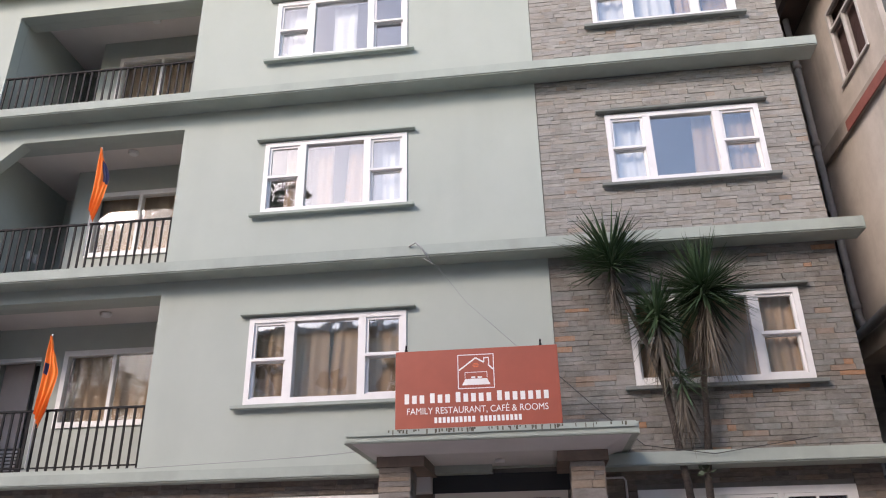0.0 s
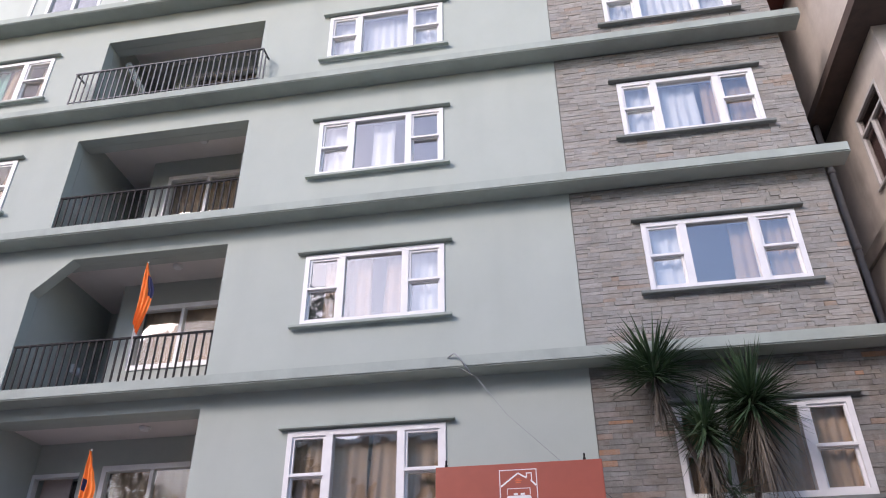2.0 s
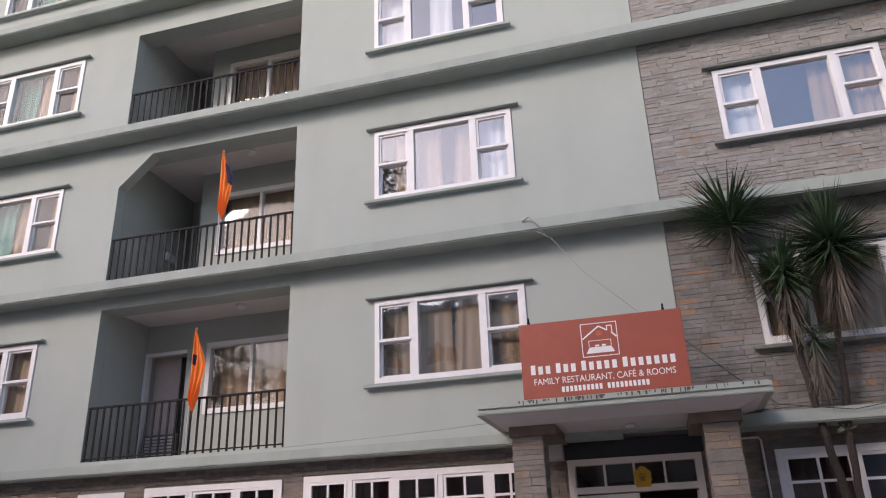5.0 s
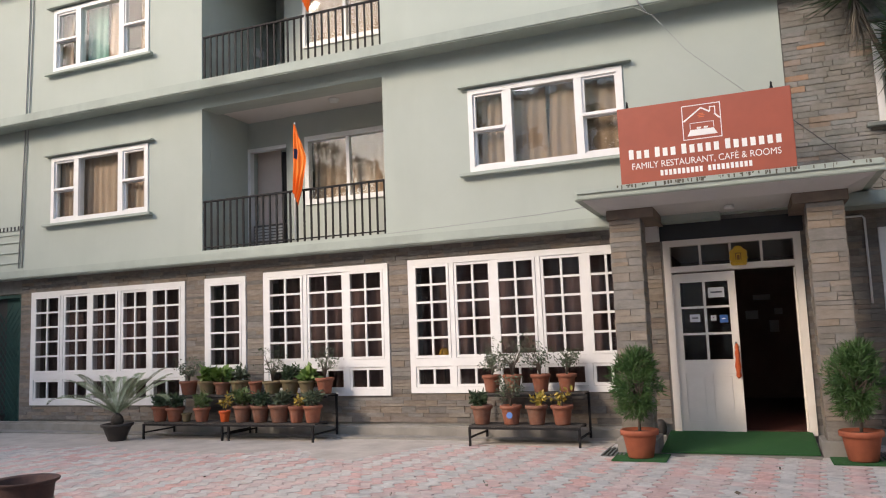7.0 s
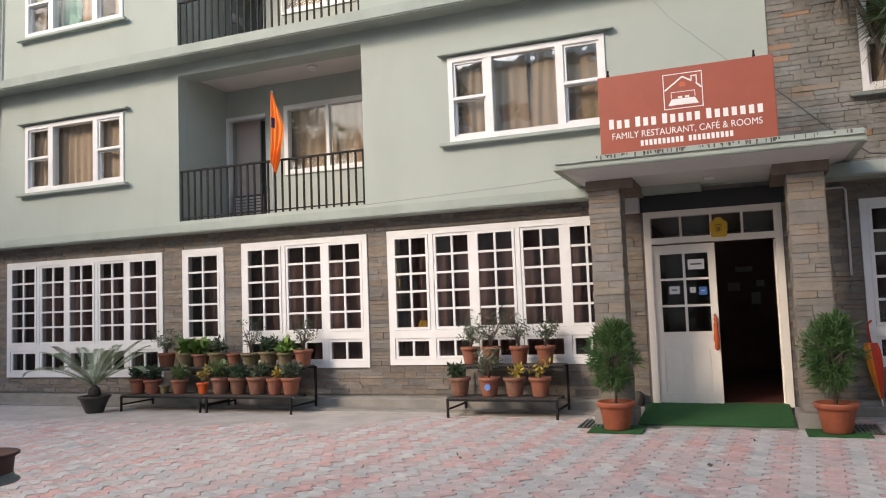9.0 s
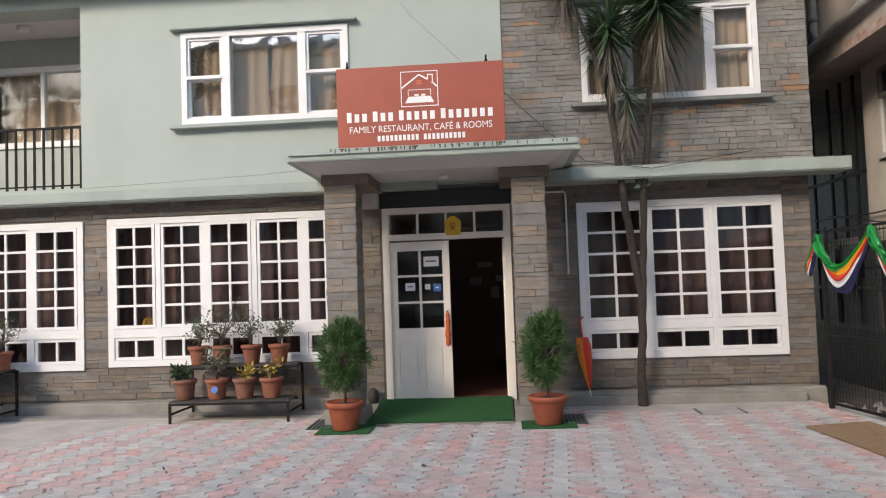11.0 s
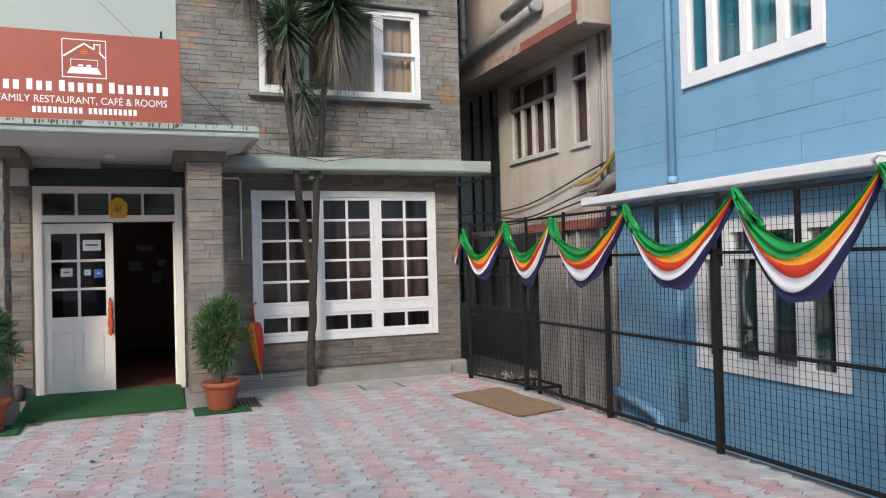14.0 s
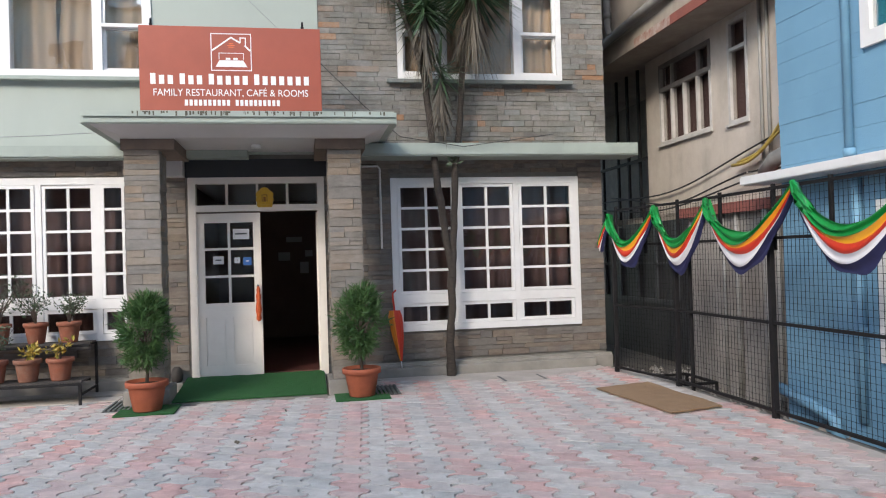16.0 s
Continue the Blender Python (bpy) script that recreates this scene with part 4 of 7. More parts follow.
def leaf(parent, m):
    """A half-glazed door leaf, hinge at the origin, running along +x."""
    w, h = 0.78, 2.05
    lf = part("door_leaf", boxes((0, 0.09, 0, 0.045, 0, h), (w - 0.09, w, 0, 0.045, 0, h), (0.09, w - 0.09, 0, 0.045, 0, 0.14), (0.09, w - 0.09, 0, 0.045, 0.74, 0.92), (0.09, w - 0.09, 0, 0.045, h - 0.12, h),
                                 (w / 2 - 0.035, w / 2 + 0.035, 0, 0.045, 0.14, 0.74), (w / 2 - 0.016, w / 2 + 0.016, 0.004, 0.041, 0.92, h - 0.12), (0.09, w / 2 - 0.016, 0.004, 0.041, 1.24, 1.27),
                                 (w / 2 + 0.016, w - 0.09, 0.004, 0.041, 1.24, 1.27), (0.09, w / 2 - 0.016, 0.004, 0.041, 1.585, 1.615), (w / 2 + 0.016, w - 0.09, 0.004, 0.041, 1.585, 1.615)), CREAM, parent)
    lf.matrix_local = m
    for a, b in ((0.09, w / 2 - 0.035), (w / 2 + 0.035, w - 0.09)):
        bm = boxes((a + 0.001, b - 0.001, 0.012, 0.03, 0.141, 0.739))
        box(bm, a + 0.035, b - 0.035, 0.002, 0.012, 0.18, 0.70)
        part("door_panel", bm, CREAM, lf)
    for a, b in ((0.09, w / 2 - 0.016), (w / 2 + 0.016, w - 0.09)):
        for c, e in ((0.92, 1.24), (1.27, 1.585), (1.615, h - 0.12)):
            part("pane", boxes((a, b, 0.02, 0.026, c, e)), DARKGLASS, lf).visible_shadow = False
    return lf


l1 = leaf(d, pose(0.03, 0.09, 0.13, 0, 0, -3))
part("door_handle", tube([(0.735, -0.002, 0.93), (0.735, -0.05, 0.94), (0.735, -0.05, 1.12), (0.735, -0.002, 1.13)], 0.012, 8), GREYSTEEL, l1, "steel pull handle")
for x, z, w, h, m in ((0.44, 1.72, 0.2, 0.13, PAPER), (0.19, 1.41, 0.13, 0.1, PAPER), (0.45, 1.42, 0.07, 0.07, PAPER), (0.56, 1.39, 0.1, 0.1, STICKER_B)):
    s = part("notice", boxes((x, x + w, 0.012, 0.018, z, z + h)), m, l1, "small paper notice stuck on the glass")
    part("text_bar", boxes((x + 0.03, x + w - 0.03, 0.009, 0.0118, z + h * 0.45, z + h * 0.6)), INK if m == PAPER else PAPER, s)
leaf(d, pose(1.55, 0.14, 0.13, 0, 0, 84))
tagged(part("door_scarf", lathe([(0.01, 0.0), (0.034, 0.03), (0.028, 0.09), (0.04, 0.15), (0.026, 0.25), (0.032, 0.32), (0.02, 0.36), (0.026, 0.4), (0.01, 0.44)], 9, 0.8, -0.03, 0.79), mat("scarf_cloth", (0.62, 0.11, 0.02), (0.45, 0.07, 0.02), 30, 0.7)), "orange cloth tied to the door handle", "cloth")
bm = bmesh.new()
shape = [(-0.085, 0.0), (0.085, 0.0), (0.1, 0.03), (0.095, 0.06), (0.112, 0.09), (0.1, 0.13), (0.112, 0.165), (0.09, 0.2), (0.06, 0.215), (0.045, 0.24), (0.0, 0.255), (-0.045, 0.24), (-0.06, 0.215), (-0.09, 0.2), (-0.112, 0.165), (-0.1, 0.13), (-0.112, 0.09), (-0.095, 0.06), (-0.1, 0.03)]
for k, (sc, y0, y1) in enumerate(((1.0, 0.046, 0.02), (0.72, 0.02, 0.008))):
    f0 = [bm.verts.new((0.905 + x * sc, y1, 2.225 + 0.12 * (1 - sc) + z * sc)) for x, z in shape]
    f1 = [bm.verts.new((0.905 + x * sc, y0, 2.225 + 0.12 * (1 - sc) + z * sc)) for x, z in shape]
    bm.faces.new(f0)
    for i in range(len(shape)):
        bm.faces.new((f0[i], f1[i], f1[(i + 1) % len(shape)], f0[(i + 1) % len(shape)]))
bmesh.ops.recalc_face_normals(bm, faces=bm.faces[:])
plaque = tagged(part("plaque", bm, GOLD), "yellow gilt crest plaque on the door transom", "plaque")
part("motif", boxes((0.87, 0.88, 0.003, 0.008, 2.295, 2.385), (0.93, 0.94, 0.003, 0.008, 2.295, 2.385), (0.88, 0.93, 0.003, 0.008, 2.375, 2.385), (0.89, 0.92, 0.003, 0.008, 2.295, 2.355)), mat("motif_brown", (0.3, 0.13, 0.02), (0.25, 0.1, 0.02), 20, 0.6), plaque)
# hall behind the door
solid("wall_lobby", boxes((-0.28, -0.2, 0.345, 5.0, 0.1, 2.69), (1.8, 1.88, 0.345, 5.0, 0.1, 2.69), (-0.28, 1.88, 5.0, 5.1, 0.1, 2.69)), LOBBY, "dark panelled walls of the unlit hall", "wall")
for x, z, w, h in ((0.9, 1.55, 0.22, 0.16), (1.3, 1.3, 0.16, 0.22), (1.05, 1.9, 0.3, 0.1), (1.4, 1.62, 0.14, 0.12)):
    tagged(part("wall_notice", boxes((x, x + w, 4.96, 4.998, z, z + h)), PAPER), "pale notice on the dim hall wall", "notice", "hall notices")
# sloping entrance ramp with carpet
bm = bmesh.new()
v = [bm.verts.new(p) for p in ((-0.105, -1.14, -0.2), (1.6, -1.14, -0.2), (1.6, 0.1, -0.2), (-0.105, 0.1, -0.2), (-0.105, -1.14, 0.012), (1.6, -1.14, 0.012), (1.6, 0.1, 0.10), (-0.105, 0.1, 0.10))]
for f in ((4, 5, 6, 7), (0, 1, 5, 4), (1, 2, 6, 5), (2, 3, 7, 6), (3, 0, 4, 7)):
    bm.faces.new([v[k] for k in f])
solid("ramp", bm, CEMENT, "shallow cement ramp at the entrance", "ramp")
bm = bmesh.new()
nx, ny = 24, 14
grid = [[bm.verts.new((-0.09 + 1.68 * i / nx, -1.12 + 1.21 * j / ny, 0.022 + 0.088 * j / ny + 0.004 * math.sin(i * 1.7) * math.sin(j * 1.1))) for i in range(nx + 1)] for j in range(ny + 1)]
for j in range(ny):
    for i in range(nx):
        bm.faces.new((grid[j][i], grid[j][i + 1], grid[j + 1][i + 1], grid[j + 1][i]))
r = bmesh.ops.extrude_face_region(bm, geom=bm.faces[:])
bmesh.ops.translate(bm, verts=[g for g in r["geom"] if isinstance(g, bmesh.types.BMVert)], vec=(0, 0, 0.012))
tagged(part("carpet", bm, CARPET), "green artificial-grass carpet at the entrance", "carpet")
lamp = thing("table_lantern", "small yellow lantern behind the window glass", "lantern", at=(-3.32, 0.27, 0.725))
part("shade", lathe([(0.05, 0.32), (0.09, 0.34), (0.1, 0.42), (0.07, 0.52), (0.03, 0.56)], 14), mat("yellow_shade", (0.6, 0.36, 0.04), (0.5, 0.28, 0.03), 8, 0.6), lamp)
part("stand", lathe([(0.07, 0.0), (0.07, 0.015), (0.012, 0.03), (0.012, 0.33)], 12), POT_D, lamp)
solid("window_shelf", boxes((-3.7, -0.5, 0.21, 0.36, 0.69, 0.725)), CREAM, "narrow shelf inside the restaurant window", "shelf")


# ---- sign on the canopy ----
sign = thing("hotel_sign", "rust-red painted sign board with white lettering on the canopy", "sign")
SX0, SX1, SZ0, SZ1, SY = -0.365, 1.625, 3.225, 4.2, -0.98
part("board", soft_box(SX0, SX1, SY, SY + 0.05, SZ0, SZ1, 0.006), SIGNRED, sign)
for x in (SX0 + 0.12, SX1 - 0.2):
    part("post", tube([(x, SY + 0.07, 3.131), (x, SY + 0.07, SZ1 + 0.04)], 0.018, 8), IRON, sign)
    part("strut", tube([(x, SY + 0.08, SZ1 - 0.25), (x, -0.35, 3.14)], 0.014, 6), IRON, sign)
    part("bolt", lathe([(0.012, 0), (0.012, 0.05), (0.006, 0.06)], 8, x, SY + 0.07, SZ1 + 0.04), IRON, sign)
YF = SY - 0.004


def flat(name, polys, material, y=YF):
    """Thin raised shapes on the face of the board."""
    bm = bmesh.new()
    for poly in polys:
        a = [bm.verts.new((x, y, z)) for x, z in poly]
        b = [bm.verts.new((x, y + 0.003, z)) for x, z in poly]
        bm.faces.new(a)
        for i in range(len(a)):
            bm.faces.new((a[i], b[i], b[(i + 1) % len(a)], a[(i + 1) % len(a)]))
    bmesh.ops.recalc_face_normals(bm, faces=bm.faces[:])
    return part(name, bm, material, sign)


def rect(x0, x1, z0, z1):
    return [(x0, z0), (x1, z0), (x1, z1), (x0, z1)]


def stroke(p, q, w):
    dx, dz = q[0] - p[0], q[1] - p[1]
    n = math.hypot(dx, dz)
    ox, oz = -dz / n * w / 2, dx / n * w / 2
    return [(p[0] + ox, p[1] + oz), (q[0] + ox, q[1] + oz), (q[0] - ox, q[1] - oz), (p[0] - ox, p[1] - oz)]


lx0, lx1, lz0, lz1 = 0.405, 0.85, 3.7, 4.125
cx = (lx0 + lx1) / 2
flat("emblem_frame", [rect(lx0, lx1, lz0, lz0 + 0.01), rect(lx0, lx1, lz1 - 0.01, lz1), rect(lx0, lx0 + 0.01, lz0 + 0.01, lz1 - 0.01), rect(lx1 - 0.01, lx1, lz0 + 0.01, lz1 - 0.01)], SIGNWHITE)
flat("emblem_roof", [stroke((lx0 + 0.015, 3.93), (cx, 4.08), 0.018), stroke((cx, 4.08), (cx + 0.10, 4.02), 0.018), rect(cx + 0.095, cx + 0.107, 4.02, 4.07), rect(cx + 0.095, cx + 0.165, 4.07, 4.082),
                     rect(cx + 0.153, cx + 0.165, 3.985, 4.07), stroke((cx + 0.15, 3.99), (lx1 - 0.015, 3.93), 0.018)], SIGNWHITE)
flat("emblem_bed", [[(lx0 + 0.05, 3.745), (lx1 - 0.05, 3.745), (lx1 - 0.09, 3.82), (lx0 + 0.09, 3.82)], rect(cx - 0.06, cx - 0.01, 3.826, 3.848), rect(cx + 0.02, cx + 0.07, 3.826, 3.848),
                    rect(lx0 + 0.085, lx0 + 0.092, 3.83, 3.905), rect(lx1 - 0.092, lx1 - 0.085, 3.83, 3.905), rect(lx0 + 0.092, lx1 - 0.092, 3.898, 3.905)], SIGNWHITE)
flat("emblem_dot", [rect(cx - 0.03, cx + 0.03, 3.965, 3.975), rect(cx - 0.04, cx + 0.04, 3.985, 3.995), rect(cx - 0.025, cx + 0.025, 4.005, 4.015)], SIGNORANGE)
# the name as plain bars, one to a letter
polys = []
x = -0.25
for n in (3, 3, 5, 7):
    for k in range(n):
        polys.append(rect(x, x + 0.056, 3.545, 3.665 if k == 0 else 3.645))
        x += 0.0925
    x += 0.035
for q in polys:
    flat("name_bar", [q], SIGNWHITE)
fc = bpy.data.curves.new("line", "FONT")
fc.body = "FAMILY RESTAURANT, CAF\u00c9 & ROOMS"
fc.size = 0.112
fc.align_x = "CENTER"
fc.extrude = 0.0015
tob = new("line", fc)
dg = bpy.context.evaluated_depsgraph_get()
tm = bpy.data.meshes.new_from_object(tob.evaluated_get(dg))
bpy.data.objects.remove(tob)
tm.materials.append(SIGNWHITE)
xs = [v.co.x for v in tm.vertices]
text = new("lettering", tm)
text.parent = sign
k = 1.69 / (max(xs) - min(xs))
text.matrix_local = pose(0.624, YF + 0.0005, 3.415, 90, 0, 0) @ Matrix.Diagonal((k, 1.0, 1, 1))
polys = []
x = 0.112
for n in (10, 10):
    for j in range(n):
        polys.append(rect(x, x + 0.034, 3.305, 3.372))
        x += 0.0505
    x += 0.045
for q in polys:
    flat("number_bar", [q], SIGNWHITE)
# weathered drips under the board
bm = bmesh.new()
rnd = random.Random(5)
for j in range(70):
    x = rnd.uniform(SX0 + 0.02, 2.3 if j % 3 == 0 else SX1)
    w, h = rnd.uniform(0.006, 0.02), rnd.uniform(0.01, 0.05)
    box(bm, x, x + w, -1.5475, -1.5455, 3.13 - h, 3.134)
part("stain", bm, mat("lichen", (0.13, 0.12, 0.09), (0.09, 0.085, 0.06), 20, 0.95), canopy, kind="stuff")


# ---- plants ----
def leaf_cloud(bm, rnd, n, centre, radii, size, flat_=0.5, shell=0.35, slim=0.45, gap=0.0):
    for _ in range(n):
        while True:
            p = Vector((rnd.uniform(-1, 1), rnd.uniform(-1, 1), rnd.uniform(-1, 1)))
            if shell < p.length < 1 and noise.noise(p * 2.3 + Vector(centre)) > gap - 0.45:
                break
        p = Vector((p.x * radii[0], p.y * radii[1], p.z * radii[2])) * (0.85 + 0.3 * noise.noise(p * 3))
        c = Vector(centre) + p
        d = (p.normalized() + Vector((rnd.uniform(-1, 1), rnd.uniform(-1, 1), rnd.uniform(-0.6, 1))) * flat_).normalized()
        s = d.cross(Vector((rnd.uniform(-1, 1), rnd.uniform(-1, 1), rnd.uniform(-1, 1)))).normalized()
        length = size * rnd.uniform(0.6, 1.4)
        w = length * slim * 0.5
        v = [bm.verts.new(q) for q in (c, c + d * length * 0.45 + s * w, c + d * length, c + d * length * 0.45 - s * w)]
        bm.faces.new(v)


def pot_mesh(r, h, n=22):
    return lathe([(r * 0.66, 0), (r * 0.7, 0.012), (r * 0.9, h * 0.78), (r * 0.92, h * 0.8), (r * 1.04, h * 0.815), (r * 1.06, h * 0.97), (r * 1.03, h), (r * 0.93, h), (r * 0.9, h * 0.86)], n)


def soil_mesh(r, h):
    return lathe([(r * 0.86, h * 0.82), (r * 0.86, h * 0.88), (r * 0.4, h * 0.91)], 16)


def big_shrub(x, y, seed, label, height=0.92):
    t = thing("potted_shrub", label, "plant", "entrance shrubs", at=(x, y, 0.018))
    rnd = random.Random(seed)
    r, h = 0.205, 0.31
    part("pot", pot_mesh(r, h, 28), TERRA, t, "terracotta plastic pot")
    part("soil", soil_mesh(r, h), SOIL, t)
    bm = bmesh.new()
    sweep(bm, [(0, 0, h * 0.85), (0.01, 0.01, 0.45), (-0.01, 0.0, 0.62), (0.0, 0.0, 0.95)], [0.018, 0.016, 0.013, 0.006], 7)
    for k in range(14):
        a = rnd.uniform(0, 6.28)
        z = rnd.uniform(0.42, 0.8)
        e = rnd.uniform(0.12, 0.24)
        sweep(bm, [(0, 0, z), (e * 0.5 * math.cos(a), e * 0.5 * math.sin(a), z + 0.1), (e * math.cos(a), e * math.sin(a), z + 0.25)], [0.008, 0.006, 0.003], 5)
    part("stem", bm, TWIG, t)
    bm = bmesh.new()
    leaf_cloud(bm, rnd, 3400, (0, 0, 0.82), (0.31, 0.31, 0.36), 0.085, 1.0, 0.15, 0.13, 0.5)
    leaf_cloud(bm, rnd, 1200, (0.04, 0, 1.06), (0.18, 0.18, 0.17), 0.08, 0.6, 0.0, 0.13, 0.3)
    leaf_cloud(bm, rnd, 900, (-0.03, 0, 0.56), (0.24, 0.24, 0.15), 0.07, 1.0, 0.2, 0.14, 0.4)
    part("foliage", bm, THUJA, t, kind="stuff")
    part("pad", soft_box(-0.30, 0.30, -0.23, 0.28, -0.018, -0.002, 0.004), CARPET, t, "square of green artificial grass")


big_shrub(-0.28, -1.42, 3, "bushy green conifer shrub in a terracotta pot")
big_shrub(1.97, -1.33, 4, "rounded green conifer shrub in a terracotta pot")


def small_plant(x, y, z, r, h, pot_m, kind, seed, group, label):
    t = thing("potted_plant", label, "plant", group, at=(x, y, z))
    rnd = random.Random(seed)
    part("pot", pot_mesh(r, h, 18), pot_m, t)
    part("soil", soil_mesh(r, h), SOIL, t)
    if kind == "bare":
        return t
    bm = bmesh.new()
    tips = []
    tall = {"bonsai": 0.36, "bush": 0.17, "broad": 0.17, "tree": 0.5, "sprig": 0.2}[kind] * rnd.uniform(0.8, 1.2)
    lean = (rnd.uniform(-0.05, 0.05), rnd.uniform(-0.04, 0.04))
    for k in range({"bonsai": 16, "bush": 9, "broad": 8, "tree": 18, "sprig": 5}[kind]):
        a = rnd.uniform(0, 6.28)
        e = rnd.uniform(0.2, 1.0) * tall * 0.62
        zt = h + tall * rnd.uniform(0.35, 1.0)
        q = (lean[0] + e * math.cos(a), lean[1] + e * math.sin(a), zt)
        sweep(bm, [(0, 0, h * 0.85), (lean[0] * 0.6 + e * 0.15 * math.cos(a), lean[1] * 0.6 + e * 0.15 * math.sin(a), h + tall * 0.25), (lean[0] + e * 0.6 * math.cos(a + 0.3), lean[1] + e * 0.6 * math.sin(a + 0.3), h + (zt - h) * 0.6), q],
              [0.008, 0.006, 0.0035, 0.0015], 5)
        tips.append(q)
        tips.append((lean[0] + e * 0.6 * math.cos(a + 0.3), lean[1] + e * 0.6 * math.sin(a + 0.3), h + (zt - h) * 0.65))
    part("stem", bm, TWIG, t)
    bm = bmesh.new()
    size, slim, n, rad = {"bonsai": (0.034, 0.55, 15, 0.075), "bush": (0.07, 0.35, 20, 0.075), "broad": (0.11, 0.72, 8, 0.085), "tree": (0.032, 0.55, 11, 0.085), "sprig": (0.06, 0.4, 10, 0.05)}[kind]
    for p in tips:
        leaf_cloud(bm, rnd, int(n * rnd.uniform(0.5, 1.5)) + 1, p, (rad, rad, rad * 0.7), size, 1.0, 0.0, slim)
    part("foliage", bm, rnd.choice([LEAF_A, LEAF_A, LEAF_C]) if kind in ("bonsai", "tree") else LEAF_B if kind == "broad" else LEAF_Y if kind == "sprig" else rnd.choice([LEAF_C, LEAF_D, LEAF_A]), t, kind="stuff")
    return t


def bench(name, label, x0, x1, legs, shelf2):
    """Two-tier iron plant bench: a low front shelf and a higher one behind."""
    b = thing(name, label, "plant stand", "plant stands")
    zf, yf, ym, yb, zs = 0.27, -0.78, -0.4, -0.08, 0.66
    fr = []
    part("front_shelf", boxes(*[(x0, x1, yf + 0.03 + k * 0.075, yf + 0.085 + k * 0.075, zf - 0.02, zf) for k in range(5)]), POT_D, b, "dark slatted shelf")
    part("back_shelf", boxes(*[(shelf2[0], shelf2[1], ym + 0.03 + k * 0.07, ym + 0.08 + k * 0.07, zs - 0.02, zs) for k in range(4)]), POT_D, b, "dark slatted shelf")
    for y in (yf, ym):
        part("rail", soft_box(x0, x1, y, y + 0.028, zf - 0.05, zf - 0.021, 0.003), IRON, b)
    for y in (ym + 0.002, yb):
        part("rail", soft_box(shelf2[0], shelf2[1], y, y + 0.028, zs - 0.05, zs - 0.021, 0.003), IRON, b)
    for x in legs:
        part("leg", soft_box(x, x + 0.03, yf, yf + 0.03, 0.0, zf - 0.05, 0.003), IRON, b)
        part("leg", soft_box(x, x + 0.03, yb, yb + 0.03, 0.0 if yb < -0.07 else 0.0, zs - 0.05, 0.003), IRON, b)
        part("stretcher", soft_box(x + 0.004, x + 0.026, yf + 0.03, yb, 0.10, 0.125, 0.003), IRON, b)


bench("plant_bench", "long black iron plant bench crowded with pots", -8.15, -4.98, (-8.15, -6.62, -6.5, -5.02), (-7.8, -4.98))
bench("plant_bench", "short black iron plant bench with eight pots", -2.6, -1.1, (-2.6, -1.13), (-2.55, -1.1))
G1, G2 = "pots on the long bench", "pots on the short bench"
rows = [(-7.95, "bush", TERRA_B, 0.13, 0.24), (-7.65, "bush", TERRA_B, 0.14, 0.22), (-7.42, "bare", MOSSPOT, 0.08, 0.13), (-7.12, "bush", TERRA_B, 0.13, 0.22), (-6.68, "sprig", POT_O, 0.09, 0.17), (-6.35, "bush", TERRA_D, 0.14, 0.25),
        (-6.02, "bush", TERRA_D, 0.14, 0.25), (-5.68, "bush", TERRA_D, 0.16, 0.26), (-5.38, "sprig", TERRA_B, 0.12, 0.24), (-5.1, "bush", TERRA_B, 0.14, 0.25)]
for j, (x, kind, pm, r, h) in enumerate(rows):
    small_plant(x, -0.6, 0.271, r, h, pm, kind, 100 + j, G1, {"bush": "low green plant in a terracotta pot", "bare": "small mossy clay pot with bare soil", "sprig": "small bright pot with a yellowing sprig"}[kind])
rows = [(-7.68, "bonsai", TERRA_B, 0.15, 0.22), (-7.3, "broad", MOSSPOT, 0.15, 0.22), (-7.0, "broad", TERRA_D, 0.14, 0.2), (-6.66, "bush", MOSSPOT, 0.16, 0.22), (-6.36, "bare", TERRA_B, 0.11, 0.2), (-6.05, "tree", MOSSPOT, 0.15, 0.2),
        (-5.72, "bush", MOSSPOT, 0.15, 0.22), (-5.42, "broad", MOSSPOT, 0.13, 0.2), (-5.1, "tree", TERRA_B, 0.14, 0.24)]
for j, (x, kind, pm, r, h) in enumerate(rows):
    small_plant(x, -0.24, 0.661, r, h, pm, kind, 130 + j, G1, {"bonsai": "small twiggy bonsai tree in a terracotta pot", "broad": "broad-leaved bright green plant in a mossy pot", "bush": "low leafy plant in a mossy pot",
                                                               "bare": "round clay pot of bare soil", "tree": "thin grey-leaved little tree in a clay pot"}[kind])
for j, (x, kind) in enumerate([(-2.46, "bush"), (-2.05, "bonsai"), (-1.7, "sprig"), (-1.36, "sprig")]):
    small_plant(x, -0.6, 0.271, 0.14, 0.25, TERRA_D if j % 2 == 0 else TERRA_B, kind, 160 + j, G2, {"bush": "low green plant in a brown clay pot", "bonsai": "bushy grey-green plant in a terracotta pot", "sprig": "yellow-leaved sprig in a terracotta pot"}[kind])
for j, (x, kind) in enumerate([(-2.42, "bonsai"), (-2.12, "tree"), (-1.72, "tree"), (-1.36, "bonsai")]):
    small_plant(x, -0.24, 0.661, 0.13, 0.24, TERRA_B, kind, 170 + j, G2, "twiggy little tree in a terracotta pot")
tagged(part("pot_sticker", lathe([(0.042, 0), (0.042, 0.003)], 14), STICKER_B), "round blue sticker on a flower pot", "sticker").matrix_world = pose(-2.03, -0.742, 0.4, 80, 0, 0)
